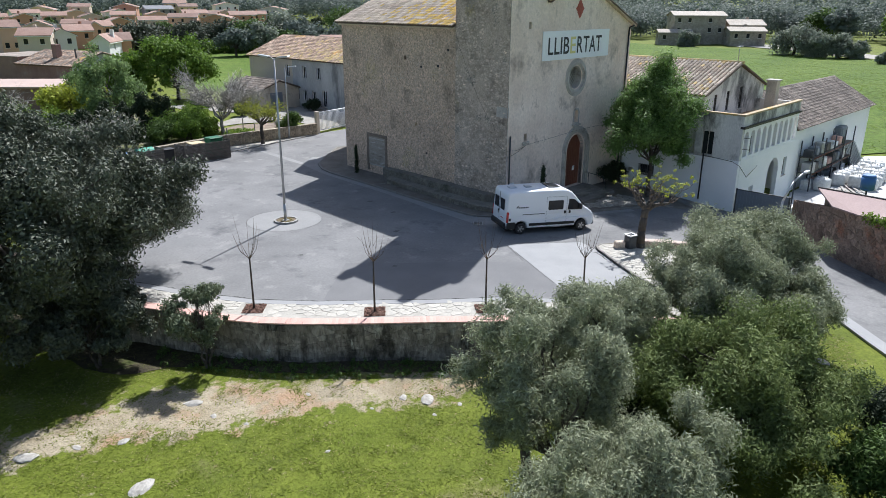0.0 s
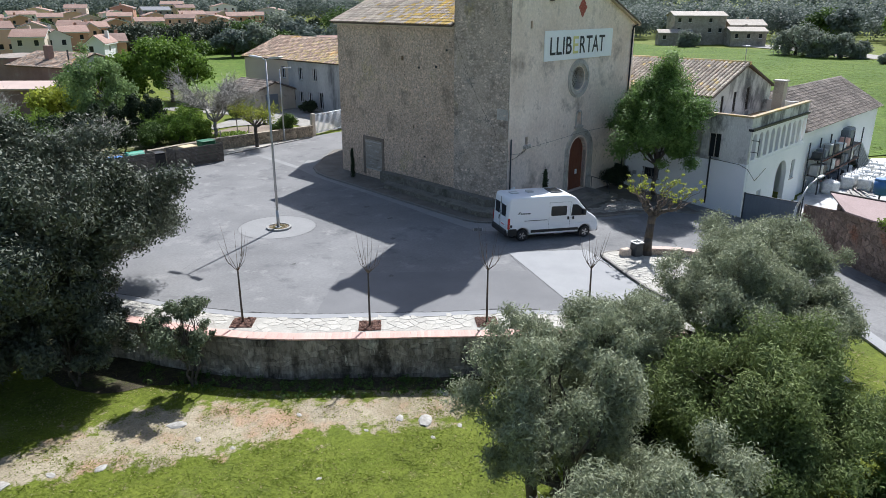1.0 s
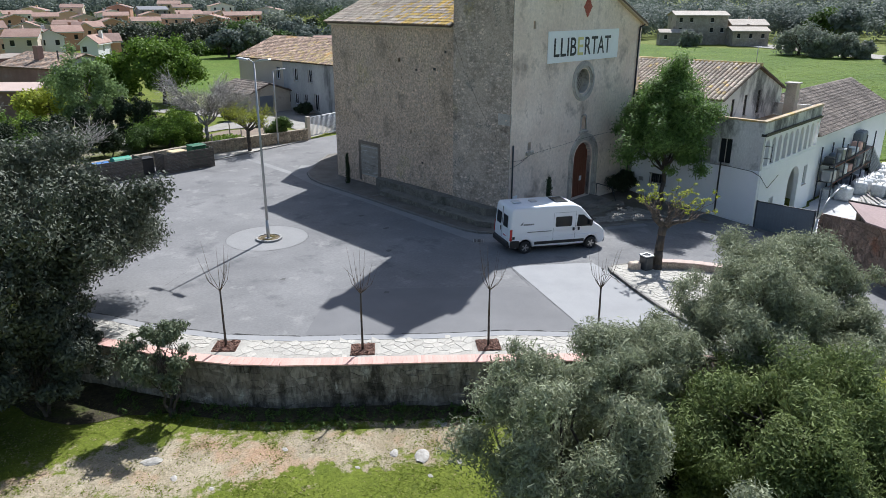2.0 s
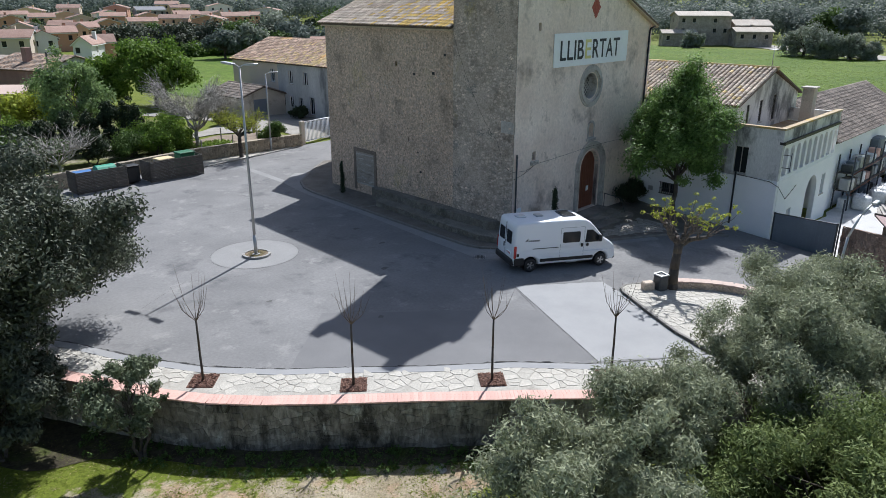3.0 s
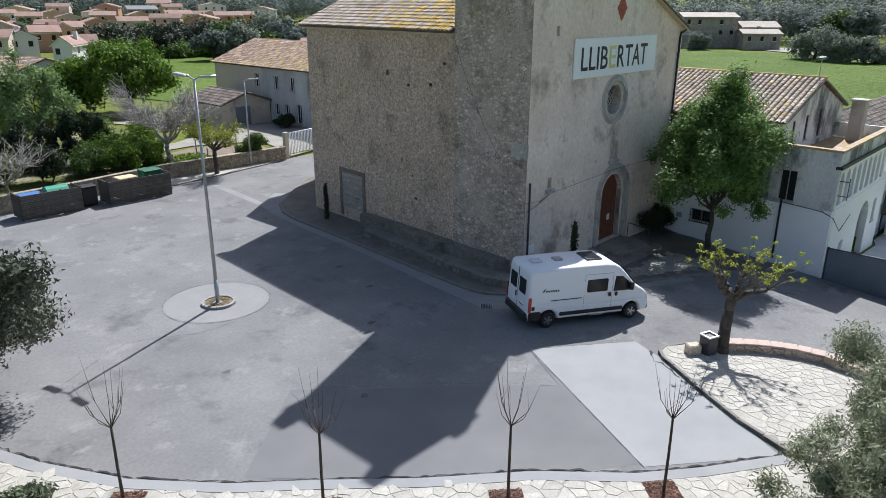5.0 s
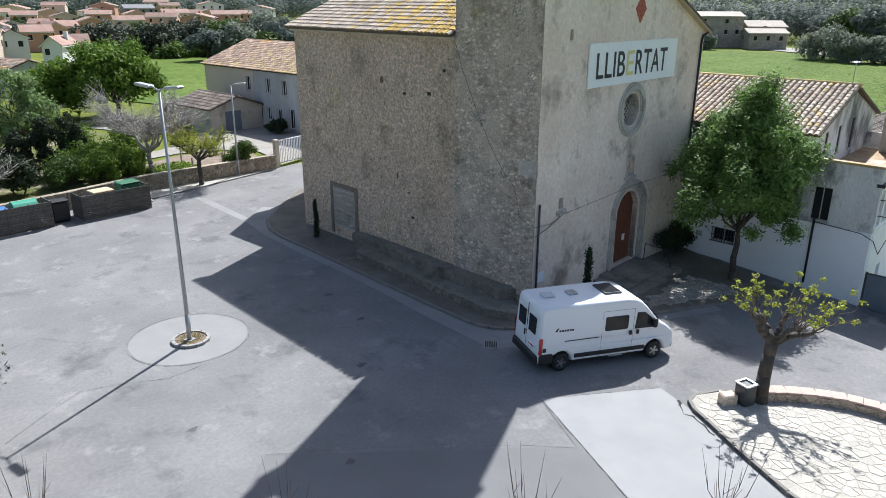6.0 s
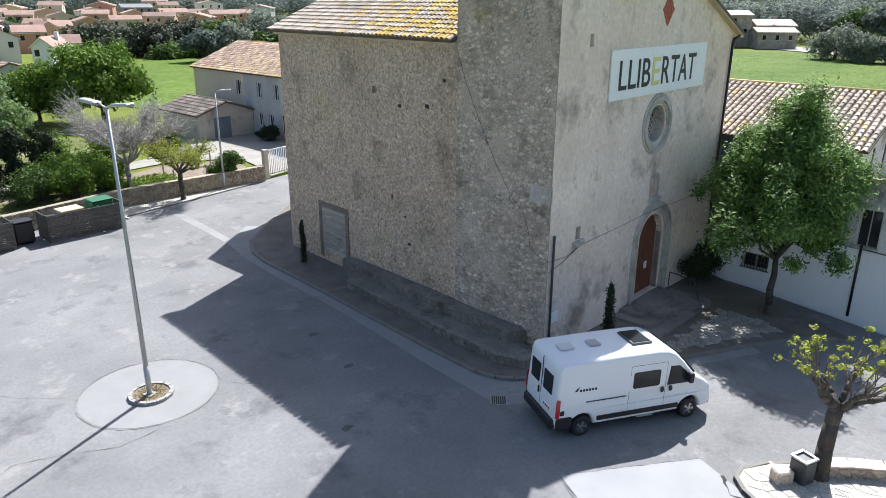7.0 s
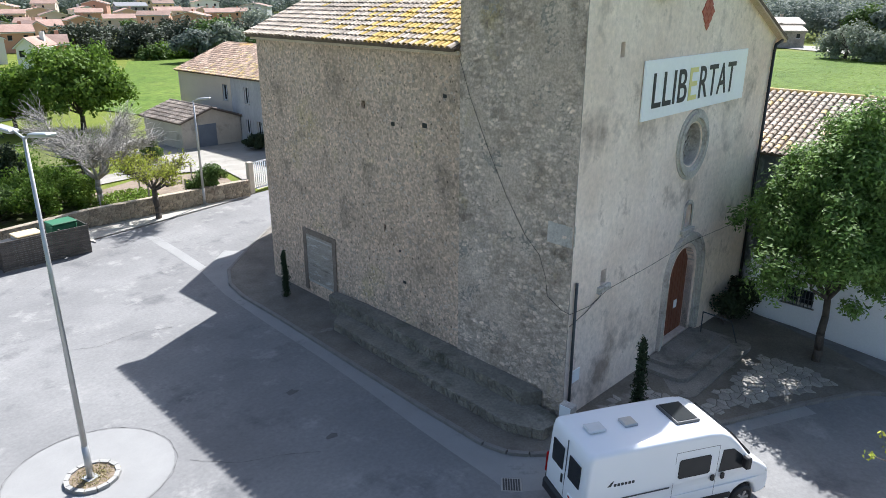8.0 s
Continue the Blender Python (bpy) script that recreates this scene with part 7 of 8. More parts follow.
for (x0, y0), (x1, y1) in zip(mid, mid[1:]):
    ln = math.hypot(x1 - x0, y1 - y0)
    n = max(1, round(ln / 0.5))
    for i in range(n):
        s = (i + 0.5) / n
        ob = part("cap_stone", boxm(-ln / n * 0.49, ln / n * 0.49, -0.26, 0.26, 0, 0.07, 0.01), "pink_sheet", bw)
        x, y = x0 + (x1 - x0) * s, y0 + (y1 - y0) * s
        ob.matrix_basis = pose(x, y, lie(x, y) + 0.46, 0, 0, math.degrees(math.atan2(y1 - y0, x1 - x0)))

# steps at the church door
st = thing("church_steps", "three worn stone steps before the church door", "steps")
for x0, x1, y, z, r in ((7.65, 13.6, -2.5, -0.12, 0.4), (8.45, 13.1, -1.85, 0.03, 0.5), (9.0, 12.75, -1.2, 0.18, 0.35)):
    bm = bmesh.new()
    fan = [(x0 + r - r * math.cos(a), y + r - r * math.sin(a)) for a in (math.pi / 2 * i / 4 for i in range(5))]
    fan += [(x1 - r + r * math.sin(a), y + r - r * math.cos(a)) for a in (math.pi / 2 * i / 4 for i in range(5))]
    prism(bm, [(x0, -0.05)] + fan + [(x1, -0.05)], -0.8, z)
    part("step", bm, "step_stone", st)
rail = thing("handrail", "short dark iron handrail beside the church steps", "handrail")
bm = bmesh.new()
rope(bm, [(12.6, -0.6, 0.1), (12.6, -0.6, 1.1), (12.9, -1.7, 0.9), (12.95, -2.0, 0.0)], 0.025, 6)
part("bar", bm, "metal_dark", rail)

# shrubs by the door, green waste bins and their fences along the far side
tree("potted_shrub", "dark clipped shrub beside the church door", "shrub", (15.2, -0.8, lie(15.2, -0.8) + 0.1), 0.4, (0.65, 0.5, 0.45), 1.0, "dark_leaf", 16, 5000, 0.07, 0.5, 120, 0.05, 0.4, stems=2)
tree("potted_shrub", "dark clipped shrub against the church front", "shrub", (16.6, -0.7, lie(16.6, -0.7) + 0.1), 0.5, (0.8, 0.6, 0.6), 1.0, "dark_leaf", 16, 5000, 0.07, 0.5, 121, 0.05, 0.4, stems=2)


def slat_screen(at, w, d, label):
    """A slatted screen on three sides of the waste bins."""
    s = thing("slat_screen", label, "screen", at, 0, "bin screens")
    for i in range(14):
        part("slat", boxm(0, w, -0.02, 0.02, 0.06 + i * 0.112, 0.155 + i * 0.112, 0.004), "wood_dark", s)
    for x in (0.0, w):
        for i in range(14):
            part("slat", boxm(x - 0.02, x + 0.02, 0.03, d, 0.06 + i * 0.112, 0.155 + i * 0.112), "wood_dark", s)
    for k in range(4):
        x = w * k / 3
        part("post", boxm(x - 0.04, x + 0.04, 0.03, 0.1, 0, 1.66), "wood_dark", s)
    return s


slat_screen((-5.0, 28.75, 0.0), 4.4, 1.7, "dark slatted timber screen round waste containers")
slat_screen((-10.4, 29.0, 0.0), 3.7, 1.7, "weathered slatted timber screen round recycling bins")


def container(at, mat, lidmat, label, w=1.3, d=1.0, h=1.35, dome=True):
    c = thing("waste_container", label, "waste container", at, random.uniform(-4, 4), "waste containers")
    part("body", boxm(-w / 2, w / 2, -d / 2, d / 2, 0.1, h, 0.06), mat, c)
    bm = bmesh.new()
    if dome:
        pts = [(-d / 2 - 0.04, h + 0.005), (d / 2 + 0.04, h + 0.005)] + [((d / 2 + 0.04) * math.cos(a), h + 0.005 + 0.38 * math.sin(a)) for a in (math.pi * i / 8 for i in range(1, 8))]
        slab(bm, pts, [], w + 0.06, Matrix.Rotation(math.pi / 2, 4, "Z") @ Matrix.Translation((0, -w / 2 - 0.03, 0)))
    else:
        box(bm, -w / 2 - 0.03, w / 2 + 0.03, -d / 2 - 0.03, d / 2 + 0.03, h + 0.005, h + 0.12, 0.04)
    part("lid", bm, lidmat, c)
    return c


container((-1.6, 29.75, 0), "green_bin", "green_bin", "green waste container with a ridged lid", h=1.75, dome=False)
container((-3.4, 29.7, 0), "metal_grey", "yellow", "grey recycling container with a yellow lid", h=1.5, dome=False)
container((-7.9, 30.0, 0), "metal_grey", "teal_bin", "recycling container with a domed teal lid")
container((-9.5, 30.0, 0), "metal_grey", "blue_bin", "recycling container with a blue lid", dome=False)
container((-6.0, 29.9, 0), "black", "black", "black wheeled refuse bin", w=1.0, d=0.8, h=1.3, dome=False)
container((-4.2, 30.6, 0), "black", "black", "small black refuse bin", w=0.6, d=0.7, h=1.0, dome=False)

# curved lamp by the lane, ivy on the lane wall, barrel in the yard
ll = thing("street_lamp", "curved grey steel street lamp beside the lane", "street lamp", (5.0, -17.0, lie(5.0, -17.0)))
bm = bmesh.new()
rope(bm, [(0, 0, 0), (0.02, 0, 2.6), (0.15, -0.1, 4.2), (0.6, -0.35, 5.2), (1.2, -0.6, 5.62)], [0.07, 0.065, 0.055, 0.045, 0.04], 8)
part("pole", bm, "metal_grey", ll)
part("lamp_head", boxm(1.1, 1.75, -0.75, -0.55, 5.58, 5.68, 0.03), "metal_grey", ll)
iv = thing("ivy", "bright green ivy hanging over the lane wall", "ivy", (10.6, -21.2, 1.7))
ob = new("leaves", leaf_mesh("leaves", [(0.9 - k * 0.16, 1.3 - k * 0.27, 0.05 + 0.12 * math.sin(k * 2.1)) for k in range(20)], [(0.35, 0.35, 0.3)] * 20, [130] * 20, 0.07, 0.6, "fresh_leaf", 990))
ob.parent = iv
br = thing("water_barrel", "blue plastic water barrel in the yard", "barrel", (19.2, -18.0, -2.6))
bm = bmesh.new()
tube(bm, (0, 0, 0), (0, 0, 4.6), 0.06, None, 8)
part("stand", bm, "metal_dark", br)
bm = bmesh.new()
rope(bm, [(0, 0, 4.2), (0, 0, 4.35), (0, 0, 5.1), (0, 0, 5.25)], [0.36, 0.45, 0.45, 0.38], 16)
part("drum", bm, "blue_bin", br)

# ---- garden and far side ----
sidewalk = [(0.2, 30.15), (0.35, 30.8), (4.4, 31.35), (9.9, 32.2), (11.9, 32.55), (11.9, 33.2), (1.0, 33.3), (-0.2, 32.0)]
tagged(sheet("pavement_far", sidewalk, 0.08, "flag", 0.2), "narrow pale pavement under the plane tree by the garden wall", "pavement", kind="structure")
kerb_line("kerb_far", sidewalk[1:5][::-1], 0.14, 0.09, "pale kerb along the bend")
rubble_run("garden_wall", [(-14.0, 31.4), (-5.0, 32.2), (1.2, 33.15), (7.3, 32.85), (12.1, 32.6)], lambda x, y: -0.4, lambda x, y: 1.2, 0.4, "garden_stone", "low ochre stone garden wall", 37, 20)
gt = thing("metal_gate", "white barred metal gate between stone posts", "gate")
for k in range(24):
    x, y = 13.0 + k * 0.19, 33.45 + k * 0.035
    bm = bmesh.new()
    rope(bm, [(x, y, 0.2), (x, y, 2.2)], 0.032, 6)
    part("gate_bar", bm, "white", gt)
for z in (0.25, 2.15):
    bm = bmesh.new()
    rope(bm, [(12.9, 33.43, z), (17.5, 34.27, z)], 0.045, 6)
    part("gate_rail", bm, "white", gt)
for x, y in ((12.65, 33.3), (17.8, 34.4)):
    part("gatepost", boxm(x - 0.2, x + 0.2, y - 0.2, y + 0.2, -0.3, 2.3, 0.03), "ochre_wall", gt)
landsheet("garden_bed", [(1.5, 34.2), (12.0, 33.6), (13.5, 39.5), (8.0, 41.5), (3.0, 39.5)], 0.08, "soil", 3.0, "brown tilled garden bed", "garden bed")
landsheet("garden_path", [(-3, 41.0), (8.5, 42.2), (14.2, 39.8), (13.0, 33.45), (15.4, 34.1), (22.0, 33.2), (24.5, 39), (22.5, 50), (13, 60), (8, 62), (13.5, 48), (8, 44.6), (-4, 43.2)], 0.09, "gravel", 3.0, "pale gravel garden path", "path")
landsheet("garden_ground", [(-24, 20), (-20, 30), (-14, 32), (-5, 32.8), (1.0, 33.9), (2.5, 39), (4, 44), (9, 48), (8, 60), (-2, 66), (-26, 62)], 0.05, "undergrowth", 3.0, "dark overgrown garden ground", "ground")
for i in range(5):
    cs = [(2.0 + k * 0.42, 34.9 + i * 0.75 + 0.1 * math.sin(k), 0.62) for k in range(12)]
    row = thing("vegetable_row", "row of fresh green garden vegetables", "vegetables", (0, 0, 0), 0, "vegetable rows")
    ob = new("leaves", leaf_mesh("leaves", cs, [(0.25, 0.22, 0.2)] * 12, [60] * 12, 0.1, 0.5, "fresh_leaf", 200 + i))
    ob.parent = row
for i, (x, y) in enumerate(((2.2, 33.9), (5.5, 34.2), (8.0, 34.0), (10.5, 34.4), (6.8, 38.5), (11, 38.8))):
    p = thing("garden_post", "thin wooden garden fence post", "post", (x, y, 0.45), 0, "garden posts")
    part("stake", boxm(-0.04, 0.04, -0.04, 0.04, 0, 1.3), "bark_pale", p)


def bare_tree(name, label, at, h, spread, seed, mat, trunk_r, leaves=0, leafmat="fresh_leaf", tw=150, low=0.25):
    """A tree in bare or budding state: trunk, limbs and many fine twigs."""
    rnd = random.Random(seed)
    t = thing(name, label, "tree", at)
    bm = bmesh.new()
    limb(bm, (0, 0, -0.2), (0, 0, h * low), trunk_r, trunk_r * 0.8, rnd, 0.06, 4, 9)
    ends = []
    for k in range(11):
        a = k * 2.4 + rnd.uniform(-0.3, 0.3)
        e = Vector((math.cos(a) * spread * rnd.uniform(0.4, 0.75), math.sin(a) * spread * rnd.uniform(0.4, 0.75), h * rnd.uniform(0.5, 0.8)))
        ends += limb(bm, (0, 0, h * low), e, trunk_r * 0.5, 0.03, rnd, 0.12, 4, 6)[2:]
    part("trunk", bm, mat, t)
    bm = bmesh.new()
    tips = []
    for k in range(tw):
        e = rnd.choice(ends)
        d = Vector((e.x * 0.5 + rnd.uniform(-1, 1), e.y * 0.5 + rnd.uniform(-1, 1), rnd.uniform(0.1, 1.3))).normalized() * spread * rnd.uniform(0.25, 0.55)
        p = limb(bm, e, e + d, 0.022, 0.006, rnd, 0.15, 3, 4)
        tips += p[1:]
        for q in p[1:3]:
            rope(bm, [q, q + Vector((rnd.uniform(-0.5, 0.5), rnd.uniform(-0.5, 0.5), rnd.uniform(0, 0.6)))], [0.01, 0.005], 3)
    tagged(part("twig_mass", bm, mat, t), kind="stuff")
    if leaves:
        ob = new("young_leaves", leaf_mesh("young_leaves", tips, [(0.25, 0.25, 0.2)] * len(tips), [max(1, leaves // len(tips))] * len(tips), 0.07, 0.5, leafmat, seed))
        ob.parent = t
    return t


bare_tree("bare_tree", "grey leafless fruit tree with many fine twigs", (3.3, 36.6, 0.4), 6.9, 4.6, 301, "bark_pale", 0.2, tw=900)
bare_tree("plane_tree", "pollarded plane tree with bright yellow-green buds", (4.9, 32.0, 0.1), 4.4, 2.3, 302, "bark", 0.2, 5200, "bud_leaf", tw=220, low=0.42)
bare_tree("bare_tree", "bare grey tree behind the waste containers", (-9.5, 34.5, 0.4), 3.4, 3.6, 303, "bark_pale", 0.13, tw=160)
bare_tree("bare_tree", "bare grey bushy tree beside the brown house", (-14.0, 47.0, 0.4), 5.2, 4.0, 304, "bark_pale", 0.15, tw=220)
tree("shrub", "round dark green garden shrub behind the wall", "shrub", (9.6, 33.9, 0.4), 0.4, (1.3, 1.1, 0.8), 1.0, "mid_leaf", 22, 6000, 0.09, 0.5, 311, 0.06, 0.5, stems=2)
tree("birch_tree", "light silvery green young tree in a garden", "tree", (-1.5, 51.0, 0.4), 1.6, (3.8, 3.6, 3.6), 4.2, "birch_leaf", 85, 17000, 0.14, 0.5, 312, 0.14, 0.75, stems=2, low=-0.8)
tree("garden_tree", "broad fresh green tree in the field", "tree", (14.0, 66.5, 0.5), 1.6, (5.4, 5.0, 3.6), 4.4, "lime_leaf", 110, 20000, 0.2, 0.6, 313, 0.25, 1.3, low=-0.6)
tree("garden_tree", "fresh green tree at the edge of the field", "tree", (9.0, 71.0, 0.5), 1.2, (3.4, 3.2, 2.6), 3.0, "lime_leaf", 60, 11000, 0.2, 0.6, 314, 0.2, 1.1, low=-0.6)
tree("garden_tree", "yellow-green garden tree behind the hedge", "tree", (-2.0, 60.0, 0.5), 0.8, (3.4, 3.0, 1.8), 2.0, "bud_leaf", 50, 9000, 0.2, 0.6, 315, 0.2, 1.1, low=-0.6)
for k, (x, y, h, r) in enumerate(((-4.3, 41.5, 3.6, 1.0), (-2.6, 41.2, 4.0, 1.05), (-0.9, 40.6, 4.2, 1.0), (-6.2, 41.6, 3.4, 1.0), (-8.0, 41.8, 3.2, 1.1), (-10, 42, 3.0, 1.2), (-12.5, 42, 3.0, 1.3))):
    tree("cypress_hedge", "dense dark green garden cypress in a hedge", "cypress", (x, y, 0.4), 0.4, (r * 0.85, r * 0.85, h * 0.56), h * 0.56, "dark_leaf", 34, 7000, 0.11, 0.5, 330 + k, 0.07, r * 0.5, group="hedge cypresses", low=-0.95)
for k, (x, y, r, m) in enumerate(((0.9, 39.2, 1.9, "lime_leaf"), (2.0, 37.6, 1.2, "fresh_leaf"), (-1.4, 38.6, 1.5, "lime_leaf"), (6.0, 46.5, 1.3, "fresh_leaf"), (1.0, 44.5, 1.6, "lime_leaf"), (-0.5, 36.5, 1.4, "lime_leaf"), (-3.0, 37.0, 1.5, "mid_leaf"), (-6.0, 37.0, 1.6, "dark_leaf"), (2.8, 39.0, 1.2, "lime_leaf"), (-9.0, 38.0, 1.7, "mid_leaf"), (-12.0, 37.5, 1.8, "mid_leaf"), (-8.5, 47.5, 2.0, "fresh_leaf"),
                                  (-11.5, 52, 2.4, "lime_leaf"), (8.0, 50.0, 1.4, "mid_leaf"), (12.0, 47.0, 1.0, "mid_leaf"), (20.5, 44.5, 1.0, "dark_leaf"), (-16.5, 33.5, 2.2, "dark_leaf"), (-19.5, 28.5, 2.2, "dark_leaf"), (-22.5, 22.0, 2.2, "mid_leaf"), (-24.0, 15.5, 2.0, "dark_leaf"))):
    tree("garden_bush", "leafy green garden bush behind the wall" if m != "dark_leaf" else "dark evergreen bush at the garden edge", "bush", (x, y, land(x, y)), 0.3, (r, r, r * 0.8), r * 0.7, m, 24, 5000, 0.11, 0.5, 350 + k, 0.06, r * 0.42, stems=2, group="garden bushes", low=-0.3)

# ---- fields, farm, village and woods ----
landsheet("field_east", [(34, 6), (52, -9.5), (60, -14), (90, -13), (157, 4), (160, 21), (174, 40), (171, 71), (173, 84), (178, 100), (150, 110), (60, 60), (44, 34)], 0.12, "crop", 12.0, "bright green field of young cereal", "field")
landsheet("field_west", [(24, 66), (40, 62), (90, 118), (78, 140), (52, 140), (36, 108), (20, 82)], 0.12, "crop", 10.0, "green field of young cereal", "field")
landsheet("far_meadow", [(330, 150), (420, 200), (860, 430), (700, 400), (350, 195)], 0.5, "crop", 60.0, "bright yellow-green meadow below the woods", "field")
landsheet("farm_track", [(158, 4), (166, 8), (190, 42), (195, 60), (186, 62), (177, 44), (163, 21)], 0.16, "gravel", 12.0, "pale gravel farm track", "path")


def crop_blades():
    """Tufts of young cereal over the part of the field that lies nearest, sown in drills."""
    rng = np.random.default_rng(611)
    n = 90000
    x, y = rng.uniform(30, 172, n), rng.uniform(-13, 108, n)
    d = np.hypot(x - 30, y)
    keep = rng.uniform(0, 1, n) < np.clip(1.25 - d / 160, 0.25, 1)
    field = [(34, 6), (52, -9.5), (60, -14), (90, -13), (157, 4), (160, 21), (174, 40), (171, 71), (173, 84), (178, 100), (150, 110), (60, 60), (44, 34)]
    pts = [(float(a), float(b)) for a, b, k in zip(x, y, keep) if k and inside(a, b, field)]
    k = len(pts)
    base = np.array([(a, b, land(a, b) + 0.12) for a, b in pts])
    ang, w, h = rng.uniform(0, 6.28, k), rng.uniform(0.08, 0.2, k), rng.uniform(0.05, 0.09, k)
    side = np.stack([np.cos(ang) * w, np.sin(ang) * w, np.zeros(k)], 1)
    tip = np.stack([rng.uniform(-0.45, 0.45, k), rng.uniform(-0.45, 0.45, k), h], 1)
    co = np.stack([base - side, base + side, base + tip], 1).reshape(-1, 3)
    me = bpy.data.meshes.new("cereal")
    me.vertices.add(3 * k)
    me.vertices.foreach_set("co", co.astype(np.float32).ravel())
    me.loops.add(3 * k)
    me.loops.foreach_set("vertex_index", np.arange(3 * k, dtype=np.int32))
    me.polygons.add(k)
    me.polygons.foreach_set("loop_start", np.arange(0, 3 * k, 3, dtype=np.int32))
    me.update(calc_edges=True)
    me.materials.append(M["crop_leaf"])
    tagged(new("cereal", me), "tufts of young green cereal in the field", "crop", kind="stuff")


crop_blades()


def block_house(label, at, rz, w, d, h, rise, wall, roof, seed, name="village_house", group="village houses", storeys=2, gable=False, share=0.75, verge="offwhite"):
    """A far house: walls with windows let in, a pitched roof with eaves and white verges, a chimney; gable: its gable looks out."""
    rnd = random.Random(seed)
    hs = thing(name, label, "house", at, rz, group)
    cols = max(2, int(w / 3))
    wins = [(w * (i + 0.5) / cols - 0.45, h - 1.8 - 2.8 * s, 0.9, 1.15) for s in range(storeys) for i in range(cols) if h - 1.9 - 2.9 * s > 0.4 and rnd.random() < share]
    holes = [rect(x, x + a, z, z + b) for x, z, a, b in wins]
    bm = bmesh.new()
    L = d - 0.3
    if gable:
        slab(bm, [(0, -1.5), (w, -1.5), (w, h), (w / 2, h + rise), (0, h)], holes, 0.3, Matrix.Identity(4))
        side = [(0, -1.5), (L, -1.5), (L, h), (0, h)]
    else:
        slab(bm, rect(0, w, -1.5, h), holes, 0.3, Matrix.Identity(4))
        side = [(0, -1.5), (L, -1.5), (L, h), (L / 2, h + rise), (0, h)]
    for p, q in (((0, d), (0, 0.3)), ((w, 0.3), (w, d))):
        slab(bm, side, [rect(L * 0.35, L * 0.35 + 1.0, h - 1.8, h - 0.6)], 0.3, wall_m(p, q))
    slab(bm, rect(0.3, w - 0.3, -1.5, h), [], 0.3, wall_m((w, d), (0, d)))
    part("wall", bm, wall, hs)
    for x, z, a, b in wins:
        wn_ = part("window", boxm(x, x + a, 0.16, 0.2, z, z + b), "dark_glass", hs)
        part("window_sill", boxm(x - 0.1, x + a + 0.1, -0.08, 0.14, z - 0.1, z - 0.005), "offwhite", wn_)
    o = 0.4
    half = (w if gable else d) / 2
    k = o * rise / half
    for s in (0, 1):
        if gable:
            x0 = -o if s == 0 else w + o
            pts = [(x0, -o, h - k), (x0, d + o, h - k), (w / 2, d + o, h + rise), (w / 2, -o, h + rise)]
        else:
            y0 = -o if s == 0 else d + o
            pts = [(-o, y0, h - k), (w + o, y0, h - k), (w + o, d / 2, h + rise), (-o, d / 2, h + rise)]
        bm, trim = bmesh.new(), bmesh.new()
        for b_, z0, z1 in ((bm, 0.1, 0.24), (trim, -0.08, 0.09)):
            lo = [b_.verts.new((x, y, z + z0)) for x, y, z in pts]
            hi = [b_.verts.new((x, y, z + z1)) for x, y, z in pts]
            for i in range(4):
                b_.faces.new((lo[i], lo[(i + 1) % 4], hi[(i + 1) % 4], hi[i]))
            b_.faces.new(hi)
            b_.faces.new(lo[::-1])
            bmesh.ops.recalc_face_normals(b_, faces=b_.faces[:])
        part("roof", bm, roof, hs)
        part("verge", trim, verge, hs)
    cx = rnd.uniform(0.25, 0.7) * w
    part("chimney", boxm(cx, cx + 0.7, d * 0.6, d * 0.6 + 0.7, h, h + rise + 0.9), wall, hs)
    return hs


